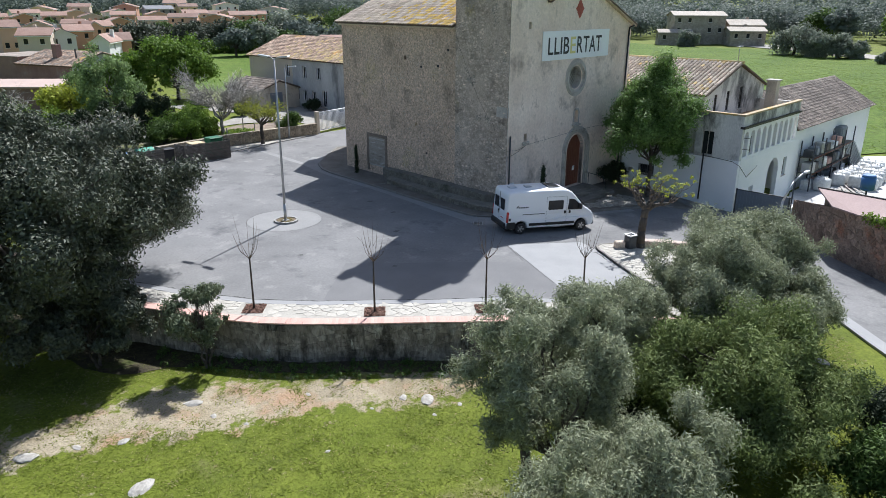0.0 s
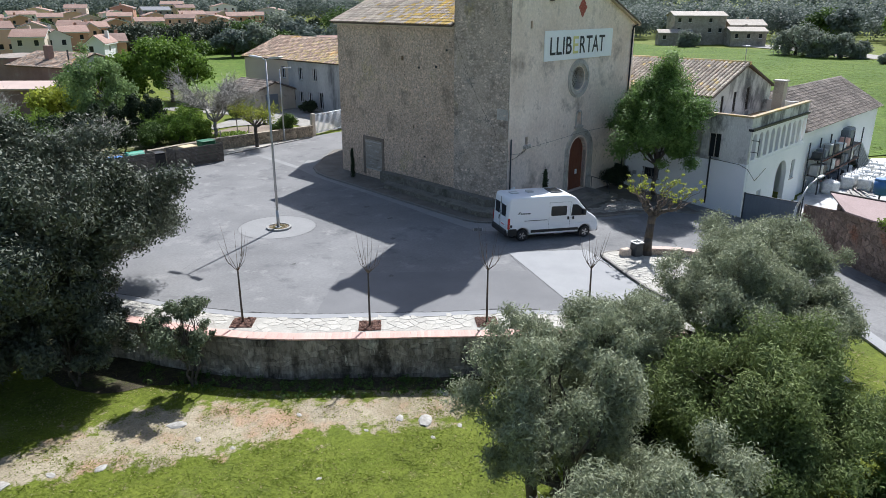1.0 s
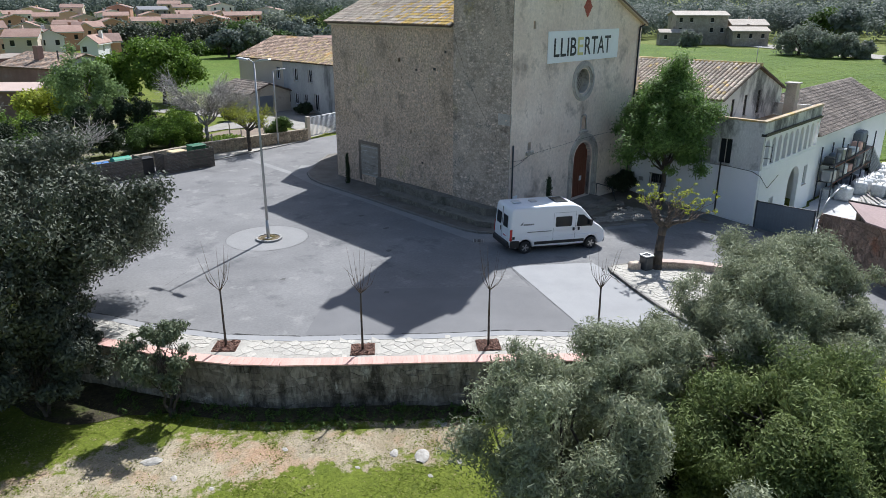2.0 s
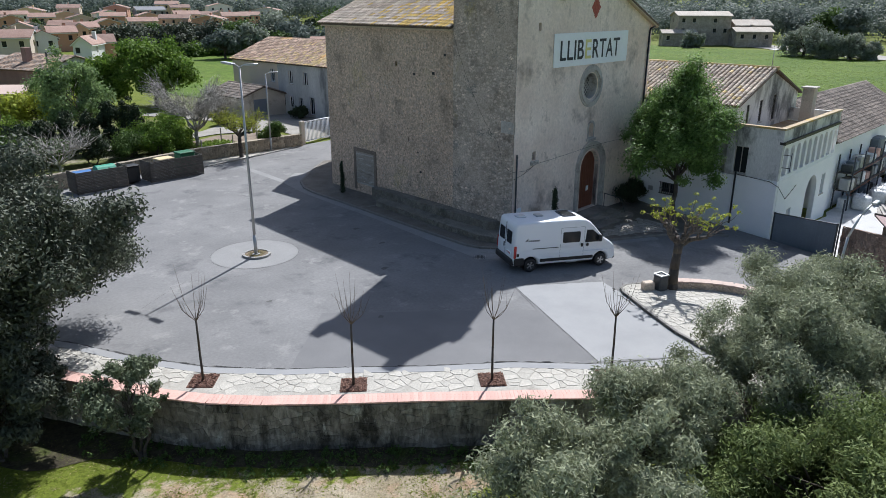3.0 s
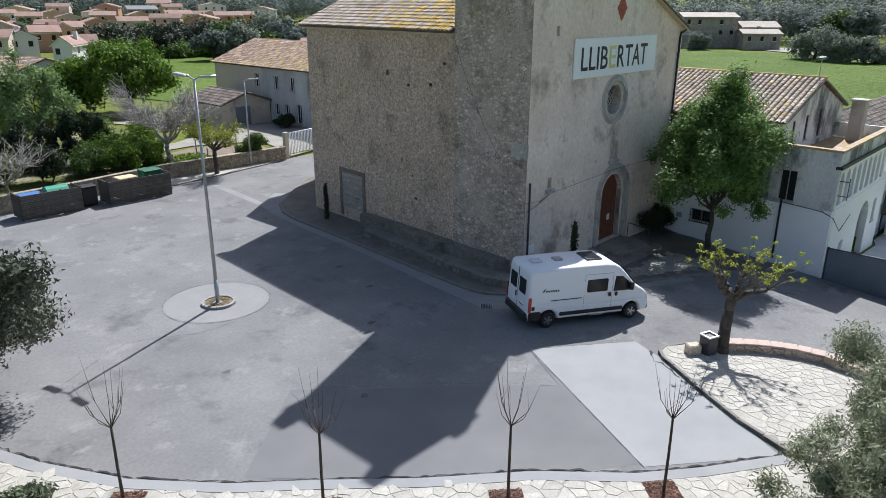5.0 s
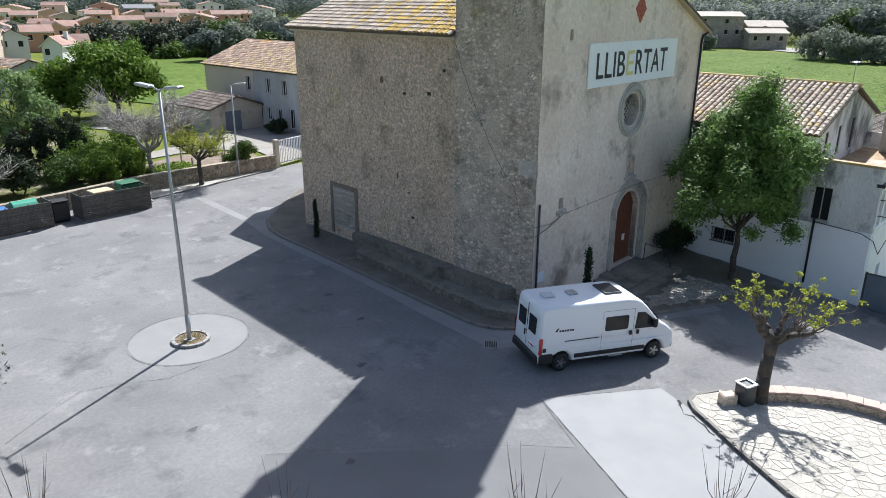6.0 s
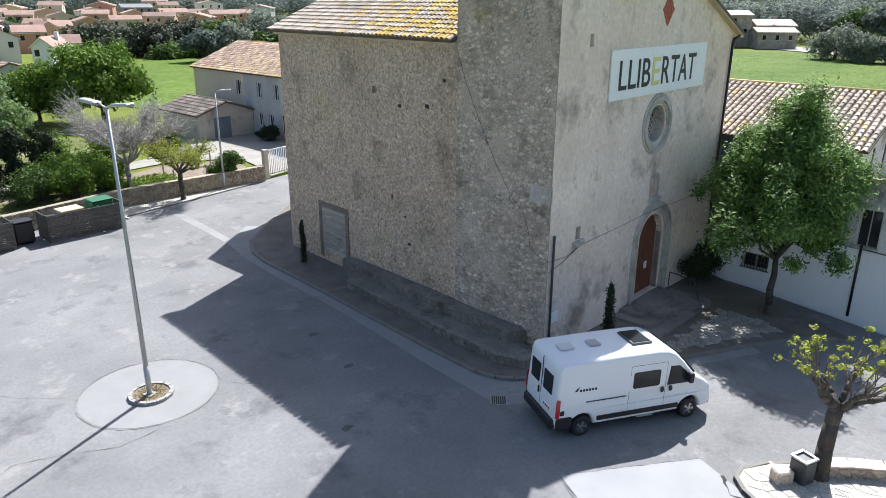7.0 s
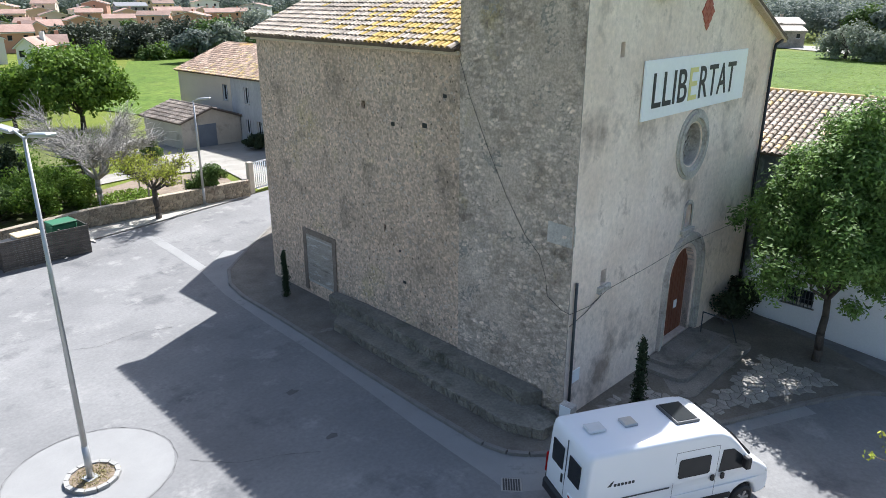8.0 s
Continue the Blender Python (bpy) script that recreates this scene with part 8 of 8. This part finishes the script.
VILLAGE = (
    ("peach", 21, 163, -8, 4.0, 6.0, 0), ("cream", 20, 149, -30, 6.5, 4.8, 0), ("offwhite", 27, 151, -10, 5.8, 4.6, 1),
    ("peach", 47, 180, -2, 4.4, 5.2, 1), ("salmon", 40, 176, -14, 6.5, 4.6, 0), ("pinkish", 33, 186, -20, 7.0, 5.4, 1), ("salmon", 54, 196, -12, 6.5, 4.6, 0),
    ("salmon", 62, 289, -8, 8.5, 5.2, 1), ("peach", 74, 293, -20, 9.0, 5.6, 0), ("pinkish", 88, 290, -12, 9.0, 5.0, 1), ("salmon", 102, 294, -26, 9.5, 5.6, 0), ("peach", 117, 291, -15, 9.0, 5.6, 1),
    ("salmon", 139, 288, -28, 9.5, 5.8, 0), ("pinkish", 151, 292, -20, 10.0, 6.0, 1), ("salmon", 165, 288, -30, 9.0, 5.4, 0), ("offwhite", 29, 132, -40, 3.5, 4.4, 1), ("salmon", 36, 137, -18, 3.4, 4.4, 0),
    ("salmon", 44, 245, -6, 4.5, 3.4, 0), ("pinkish", 58, 255, -4, 8.8, 3.2, 1), ("peach", 67, 254, -30, 7.2, 3.5, 0),
    ("salmon", 83, 252, -10, 8.5, 4.0, 1), ("pinkish", 99, 261, -18, 10.6, 4.0, 0), ("peach", 112, 263, -36, 11.4, 5.0, 0),
    ("salmon", 120, 251, -45, 11.8, 4.9, 1), ("salmon", 135, 253, -22, 10.7, 5.8, 0), ("pinkish", 126, 276, -17, 10.4, 6.2, 0),
    ("offwhite", 73, 324, -6, 11.3, 6.1, 0), ("yellow", 83, 340, -33, 11.5, 7.4, 1), ("peach", 93, 323, -9, 12.1, 5.9, 1),
    ("cream", 101, 338, -29, 9.3, 8.6, 0), ("offwhite", 111, 320, -8, 12.1, 6.3, 1), ("salmon", 120, 333, -34, 10.3, 8.6, 1),
    ("slate", 129, 318, -12, 13.0, 7.7, 0), ("yellow", 144, 330, -33, 10.4, 10.1, 0), ("yellow", 148, 322, -18, 9.0, 8.6, 0),
    ("offwhite", 165, 316, -17, 11.6, 9.1, 1), ("palegrey", 182, 304, -50, 13.0, 7.3, 1), ("cream", 72, 341, -6, 5.3, 4.4, 0),)
HOUSE_WORD = {"cream": "cream", "offwhite": "white", "salmon": "terracotta", "peach": "peach", "yellow": "yellow", "slate": "dark grey", "pinkish": "pale pink", "palegrey": "pale grey"}
for i, (w_, x, y, rz, w, h, g) in enumerate(VILLAGE):
    block_house(f"{HOUSE_WORD[w_]} rendered village house with clay tiled roof", (x, y, land(x, y)), rz, w, 8.5, max(2.5, h), 1.4, w_, "slate" if w_ == "slate" else "village_roof", 500 + i,
                storeys=3 if h > 7 else 2, gable=bool(g))

def farm_block(x, y, w, d, h, rise, seed):
    b = block_house("old stone farmhouse wing with a pale tiled roof", (x, y, land(x, y)), -52, w, d, h, rise, "farm_stone", "farm_roof", seed, "farm_wing", "farm wings", share=0.7, verge="farm_stone")
    return b


farm_block(177.0, 73.5, 15, 11, 8.3, 1.1, 601)
farm_block(186.0, 60.0, 10, 10, 5.6, 1.4, 602)
farm_block(180.5, 57.5, 10, 8, 4.2, 1.0, 603)
farm_block(172.0, 75.5, 9.5, 5, 3.6, 0.8, 604)


def wood(name, label, spots, seed, mat, blades, size, kind="stuff"):
    """Far trees as one mass of leaf clumps: (x, y, radius, height) each."""
    rng = random.Random(seed)
    cs, rs, ns = [], [], []
    for x, y, r, h in spots:
        z = land(x, y)
        for _ in range(5):
            f = rng.uniform(0.45, 0.75)
            cs.append((x + rng.uniform(-0.6, 0.6) * r, y + rng.uniform(-0.6, 0.6) * r, z + h * rng.uniform(0.35, 0.8)))
            rs.append((r * f, r * f, h * 0.3 * f / 0.6))
            ns.append(blades // 5)
    ob = new(name, leaf_mesh(name, cs, rs, ns, size, 0.7, mat, seed, flat=0.8, shell=0.25, jit=0.3))
    return tagged(ob, label, "woodland", kind=kind)


def view_spot(rnd, d0, d1, a0, a1):
    """A place d metres off in the fan of bearings a0 to a1 (degrees from the y axis towards x)."""
    d, a = rnd.uniform(d0, d1), radians(rnd.uniform(a0, a1))
    return -33.9 + d * math.sin(a), -28.8 + d * math.cos(a)


def clear_of_fields(x, y):
    return not inside(x, y, [(30, 0), (80, -12), (150, 4), (200, 40), (205, 75), (180, 104), (150, 116), (60, 66), (40, 40)])


rw = random.Random(77)
near_w = [(*view_spot(rw, 255, 420, 50, 88), rw.uniform(4, 7), rw.uniform(8, 13)) for _ in range(520)]
wood("wood_east", "dense mixed holm oak and pine wood on the slope", near_w, 700, "far_haze_leaf", 330, 0.42)
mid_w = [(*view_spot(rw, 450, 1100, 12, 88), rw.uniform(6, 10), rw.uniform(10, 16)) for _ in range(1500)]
wood("wood_hills", "dark wooded hills beyond the village", mid_w, 701, "far_haze_leaf", 75, 1.15)
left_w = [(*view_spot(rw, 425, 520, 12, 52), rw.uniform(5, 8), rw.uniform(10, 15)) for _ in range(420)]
wood("wood_village", "trees behind the village houses", left_w, 702, "far_haze_leaf", 120, 0.75)


def far_tree(label, x, y, r, h, mat, seed, n=2600, size=0.32, name="field_tree", group="", skirt=False):
    """skirt: the crown reaches down to the ground, as in a bank or hedge."""
    zc, rz, low = (0.46, 0.5, -0.95) if skirt else (0.6, 0.38, -0.7)
    return tree(name, label, "tree", (x, y, land(x, y)), h * 0.3, (r, r, h * rz), h * zc, mat, 40, n, size, 0.6, seed, max(0.12, r * 0.07), r * 0.36, group=group, low=low, flat=0.5)


for k, (x, y, r, h) in enumerate(((161, 33, 5.2, 7.0), (158, 26.5, 3.4, 5.6), (159, 22, 3.6, 5.2), (160, 18.5, 2.4, 3.8), (150, 10, 1.8, 2.4), (171, 90, 3.2, 5.0), (171.5, 66, 3.2, 4.0))):
    far_tree("dark olive tree at the edge of the cereal field", x, y, r, h * 1.1, "far_olive", 720 + k, 6500, 0.26, name="field_olive", group="field olives", skirt=True)
for k in range(13):
    a = k / 12
    far_tree("dark holm oak in a bank beyond the field", 46 + 50 * a + (k % 2) * 2, 150 - 2 * a + (k % 3) * 2, 5.6 - 0.8 * a, (7.6, 6.4, 7.0)[k % 3] - 0.6 * a, "row_oak_leaf", 740 + k, 5200, name="row_oak", group="row oaks", skirt=True)
for k in range(16):
    a = k / 15
    far_tree("fresh green hedge tree along the field edge", 58 + 50 * a, 141 - 8 * a + (k % 3), 2.8, 3.0, "lime_leaf" if k % 3 else "mid_leaf", 760 + k, 2000, name="hedge_tree", group="hedge trees", skirt=True)
for k in range(26):
    x, y = view_spot(rw, 225, 350, 15, 46)
    far_tree("garden tree between the village houses", x, y, rw.uniform(1.8, 3.0), rw.uniform(3.5, 6), ("mid_leaf", "dark_leaf", "far_haze_leaf")[k % 3], 780 + k, 1600, name="village_tree", group="village trees")
for k in range(16):
    x, y = view_spot(rw, 215, 262, 58, 86)
    if clear_of_fields(x, y):
        far_tree("tree standing before the wood", x, y, rw.uniform(4, 6.5), rw.uniform(8, 13), ("mid_leaf", "far_haze_leaf", "far_haze_leaf", "lime_leaf")[k % 4], 800 + k, 3000, 0.45, name="wood_edge_tree", group="wood edge trees")
for k, (x, y, r, h) in enumerate(((62, 130, 4.0, 6.5), (68, 128, 4.4, 7.5), (75, 127, 4.0, 6.0), (82, 122, 4.6, 7.0), (90, 118, 4.2, 6.5), (73, 140, 5.0, 8.0), (86, 136, 5.0, 8.0), (98, 128, 5.5, 9.0), (112, 150, 6, 10), (126, 146, 6, 10), (98, 160, 6, 9), (138, 136, 6, 10), (150, 150, 7, 11))):
    far_tree("grey-green tree beyond the farmhouse", x, y, r, h, ("far_haze_leaf", "far_olive", "mid_leaf")[k % 3], 830 + k, 3000, 0.4, name="field_edge_tree", group="field edge trees")
block_house("brown rendered house behind the farmhouse", (46.5, 76.0, land(46.5, 76)), -40, 9, 8, 6.4, 1.2, "brown_wall", "village_roof", 640, name="brown_cottage", group="")

# ---- meadow below the wall, and the yard ----

def dirt_at(u, v):
    return inside(u, v, DIRT)


def meadow():
    rnd = random.Random(401)
    # grass blades
    rng = np.random.default_rng(402)
    n = 230000
    u = rng.uniform(-21, 17.5, n)
    v = rng.uniform(-29, -15.6, n)
    keep = np.empty(n, bool)
    zz = np.empty(n)
    dry = np.empty(n, bool)
    wv = np.interp(u, WALL_U, WALL_V)
    base = (v < wv - 0.15) & (u < 16.0 - 0.12 * (wv - v))
    for i in range(n):
        uu, vv, ok = float(u[i]), float(v[i]), bool(base[i])
        if ok:
            x, y = 0.684 * uu + 0.730 * vv, -0.730 * uu + 0.684 * vv
            patch = noise.noise(Vector((x * 0.45, y * 0.45, 9)))
            thin = 0.16 + 1.6 * max(0, noise.noise(Vector((x * 0.7, y * 0.7, 5)))) if dirt_at(uu + 0.5 * noise.noise(Vector((x, y, 1))), vv + 0.5 * noise.noise(Vector((x, y, 2)))) else (0.55 + 0.9 * patch if vv > -21.5 else 0.8 + 0.8 * patch)
            ok = rng.uniform() < thin
            if ok:
                zz[i] = land(x, y)
                dry[i] = rng.uniform() < (0.35 if vv > -20 else 0.1)
        keep[i] = ok
    for name, sel, mat, hgt in (("grass", keep & ~dry, "grass", 0.075), ("dry_grass", keep & dry, "dry_grass", 0.07)):
        uu, vv, z = u[sel], v[sel], zz[sel]
        k = len(uu)
        x, y = 0.684 * uu + 0.730 * vv, -0.730 * uu + 0.684 * vv
        a = rng.uniform(0, 6.28, k)
        h = hgt * rng.uniform(0.15, 0.55, k)
        w = 0.032 * rng.uniform(0.6, 1.4, k)
        lean = rng.uniform(-0.17, 0.17, (k, 2))
        co = np.empty((k, 3, 3))
        co[:, 0] = np.stack([x - w * np.cos(a), y - w * np.sin(a), z - 0.02], 1)
        co[:, 1] = np.stack([x + w * np.cos(a), y + w * np.sin(a), z - 0.02], 1)
        co[:, 2] = np.stack([x + lean[:, 0], y + lean[:, 1], z + h], 1)
        me = bpy.data.meshes.new(name)
        me.vertices.add(3 * k)
        me.vertices.foreach_set("co", co.astype(np.float32).ravel())
        me.loops.add(3 * k)
        me.loops.foreach_set("vertex_index", np.arange(3 * k, dtype=np.int32))
        me.polygons.add(k)
        me.polygons.foreach_set("loop_start", np.arange(0, 3 * k, 3, dtype=np.int32))
        me.update(calc_edges=True)
        me.materials.append(M[mat])
        tagged(new(name, me), "short spring meadow grass" if name == "grass" else "dry straw-coloured grass tufts", "grass", kind="stuff")
    # weeds with pale heads along the foot of the wall
    cs = []
    for _ in range(260):
        uu = rnd.uniform(-15, 2)
        cs.append(at_uv(uu, wall_v(uu) - rnd.uniform(0.2, 1.6), 0.12))
    tagged(new("weeds", leaf_mesh("weeds", cs, [(0.14, 0.14, 0.16)] * len(cs), [22] * len(cs), 0.06, 0.35, "mid_leaf", 404)), "low green weeds at the foot of the wall", "weeds", kind="stuff")


meadow()

# litter sheet under the oak and along the wall foot, its dark colour deepening the shade
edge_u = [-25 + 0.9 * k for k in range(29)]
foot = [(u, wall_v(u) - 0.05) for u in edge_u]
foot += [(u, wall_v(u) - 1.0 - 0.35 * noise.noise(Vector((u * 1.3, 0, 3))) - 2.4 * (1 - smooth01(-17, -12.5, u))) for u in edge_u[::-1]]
landsheet("leaf_litter", [(0.684 * u + 0.730 * v, -0.730 * u + 0.684 * v) for u, v in foot], 0.02, "litter", 0.6, "leaf litter coloured extra dark to deepen the shade by the wall", "ground")


def rock(at, s, seed, flat=0.35):
    rnd = random.Random(seed)
    r = thing("rock", "pale limestone rock lying in the grass", "rock", at, rnd.uniform(0, 180), "meadow rocks")
    bm = bmesh.new()
    bmesh.ops.create_icosphere(bm, subdivisions=2, radius=s)
    for v in bm.verts:
        k = 1 + 0.35 * noise.noise(Vector((v.co.x / s * 1.3 + seed, v.co.y / s * 1.3, v.co.z / s * 1.3)))
        v.co = Vector((v.co.x * k * 1.5, v.co.y * k, v.co.z * k * flat))
    part("stone", bm, "rock", r)


for i, (u, v, s) in enumerate(((-12.1, -24.8, 0.42), (-2.7, -19.3, 0.34), (-3.7, -19.1, 0.2), (-12.1, -19.6, 0.3), (-2.4, -20.4, 0.1), (-16.8, -23.2, 0.35), (-1.4, -19.6, 0.12), (-6.2, -22.8, 0.09), (-2.0, -17.2, 0.25), (-9.6, -21.0, 0.1),
                               (-13.8, -22.2, 0.2), (-4.9, -19.9, 0.09), (-11.0, -20.5, 0.15), (13.6, -18.2, 0.3), (-15.3, -22.6, 0.16), (-7.6, -18.9, 0.12))):
    rock(at_uv(u, v, 0.0), s * 0.8, 410 + i, 0.3)

landsheet("yard", [(18, -10.3), (29.2, -10.3), (30.5, -9.9), (52, -10.4), (56, -14), (42, -20), (25, -14.5), (17.7, -14.0)], 0.06, "yard_concrete", 3.0, "sunlit pale concrete yard", "yard")


def bulk_bag(at, s, seed):
    rnd = random.Random(seed)
    b = thing("bulk_bag", "bulging white bulk bag of building rubble", "bag", at, rnd.uniform(0, 90), "bulk bags")
    bm = bmesh.new()
    bmesh.ops.create_cube(bm, size=1.0)
    bmesh.ops.subdivide_edges(bm, edges=bm.edges[:], cuts=3, use_grid_fill=True)
    for v in bm.verts:
        p = v.co.copy()
        r = p.normalized() * 0.62
        q = p.lerp(r, 0.45) * (1 + 0.12 * noise.noise(p * 3 + Vector((seed, 0, 0))))
        v.co = Vector((q.x * s, q.y * s, (q.z + 0.5) * s * 0.95))
    for fc in bm.faces:
        fc.smooth = True
    part("sack", bm, "bag", b)
    for a in (45, 135, 225, 315):
        bm = bmesh.new()
        c, d = math.cos(radians(a)), math.sin(radians(a))
        rope(bm, [(0.3 * s * c, 0.3 * s * d, 0.85 * s), (0.36 * s * c, 0.36 * s * d, 1.1 * s), (0.2 * s * c, 0.2 * s * d, 0.95 * s)], 0.025, 5)
        part("strap", bm, "bag", b)


rnd_y = random.Random(450)
for i in range(22):
    x, y = 36.5 + (i % 8) * 1.15 + rnd_y.uniform(-0.2, 0.2), -12.2 - (i // 8) * 1.15 + rnd_y.uniform(-0.2, 0.2)
    bulk_bag((x, y, land(x, y) + 0.06), rnd_y.uniform(0.9, 1.15), 460 + i)
bulk_bag((33.3, -11.6, land(33.3, -11.6) + 0.06), 1.15, 490)
bulk_bag((34.4, -11.2, land(34.4, -11.2) + 0.06), 1.0, 491)

rack = thing("storage_rack", "rusty steel rack loaded with building salvage", "rack", (32.0, -10.9, land(32, -10.9)))
for x in range(0, 13, 3):
    for y in (0.0, 1.1):
        bm = bmesh.new()
        rope(bm, [(x, y, 0), (x, y, 4.4)], 0.06, 6)
        part("upright", bm, "metal_dark", rack)
for z in (1.5, 2.9):
    for y in (0.0, 1.1):
        bm = bmesh.new()
        rope(bm, [(0, y, z), (12, y, z)], 0.05, 6)
        part("beam", bm, "wood_red", rack)
    part("shelf", boxm(0, 12, 0, 1.1, z + 0.05, z + 0.08), "wood_dark", rack)
for i in range(26):
    z = (0.0, 1.58, 2.98)[i % 3]
    x = 0.3 + (i // 3) * 1.3 + rnd_y.uniform(0, 0.5)
    w, h = rnd_y.uniform(0.5, 1.0), rnd_y.uniform(0.4, 1.0)
    s = thing("salvage_crate", "crate or sack of salvage on the yard rack", "crate", (32.0 + x, -10.4 + rnd_y.uniform(-0.1, 0.1), land(32, -10.9) + z + 0.01), rnd_y.uniform(-12, 12), "salvage crates")
    part("box", boxm(-w / 2, w / 2, -0.4, 0.4, 0, h, 0.06), ("bag", "metal_grey", "metal_dark", "bag", "wood_dark", "gate_blue", "coping")[i % 7], s)
for i in range(7):
    p = thing("timber_plank", "loose plank lying in the yard", "plank", (33 + i * 0.5, -13.0 - i * 0.12, land(33, -13) + 0.08 + 0.06 * (i % 3)), 15 + i * 4, "yard planks")
    part("board", boxm(-1.6, 1.6, -0.1, 0.1, 0, 0.05), "bark_pale", p)
tk = thing("water_tank", "grey plastic water tank on the rack", "tank", (42.2, -9.9, land(42, -10) + 3.02))
part("tank_body", boxm(-0.9, 0.9, -0.6, 0.6, 0, 1.5, 0.15), "gate_blue", tk)
for i in range(8):
    p = thing("metal_sheet", "grey metal sheet leaning in the yard", "sheet", (45.5 + i * 0.5, -11.0, land(45, -11)), 10, "metal sheets")
    part("panel", boxm(-0.5, 0.5, -0.02, 0.02, 0, 2.6, m=pose(0, 0, 0, -28, 0, 0)), "metal_grey", p)

# ---- paving stones ----
def pave(parent, poly, spacing, mat, singles, seed, dz, clear=(), worn=0.0, pick=None):
    """Irregular flagstones over a plan polygon: those picked are single pieces, the rest one mesh."""
    rnd = random.Random(seed)
    xs, ys = [p[0] for p in poly], [p[1] for p in poly]
    pts, y = [], min(ys)
    while y < max(ys):
        x = min(xs)
        while x < max(xs):
            k = spacing * rnd.uniform(0.75, 1.25)
            p = (x + rnd.uniform(-0.6, 0.6) * spacing, y + rnd.uniform(-0.6, 0.6) * spacing)
            if inside(*p, poly):
                pts.append(p)
            x += k
        y += spacing
    items, made = [], 0
    for p, cell in cells(pts, (min(xs), max(xs), min(ys), max(ys)), 0.014):
        if not all(inside(x, y, poly) for x, y in cell) or noise.noise(Vector((p[0] * 0.4, p[1] * 0.4, seed))) > 0.5 - worn or any(abs(p[0] - cx) + abs(p[1] - cy) < r for cx, cy, r in clear):
            continue
        loc = [(x - p[0], y - p[1]) for x, y in cell]
        z = lie(*p) + dz + rnd.uniform(0, 0.008)
        slope = Matrix.Translation((p[0], p[1], z)) @ Matrix.Rotation(math.atan(-0.04) if uv(*p)[0] > 1 else 0, 4, Vector((-0.730, -0.684, 0)))
        if made < singles and (pick is None or pick(*p)):
            ob = part("flagstone", stone_bm(loc, 0.018, 0.012), mat, parent)
            ob.matrix_basis = slope
            made += 1
        else:
            items.append((slope, loc, 0.018))
    if items:
        vs, fs = stones_joined(items)
        tagged(raw("paving", vs, fs, mat, parent), kind="stuff")


PITCLEAR = [(x, y, 0.95) for (x, y), _ in PITS]
pave(front, FRONT, 0.4, "flag", 300, 901, 0.026, PITCLEAR, 0.1, pick=lambda x, y: -16.5 < uv(x, y)[0] < 7)
pave(island, ISLAND, 0.36, "flag", 300, 902, 0.121, [(2.9, -10.3, 0.45)], 0.2, pick=lambda x, y: y > -15)
CORNER = [(0.75, 0.9), (0.8, 0.4), (1.15, -0.15), (2.0, -0.85), (2.9, -1.35), (5.1, -2.45), (6.5, -3.3), (10.5, -5.1), (12.9, -6.3), (13.6, -5.0), (13.4, -2.7), (7.7, -2.6), (7.6, -0.2), (3.2, -0.2), (2.75, -0.7), (1.7, -0.3), (1.2, 1.0)]
pave(apron, CORNER, 0.3, "flag_dark", 220, 903, 0.101)
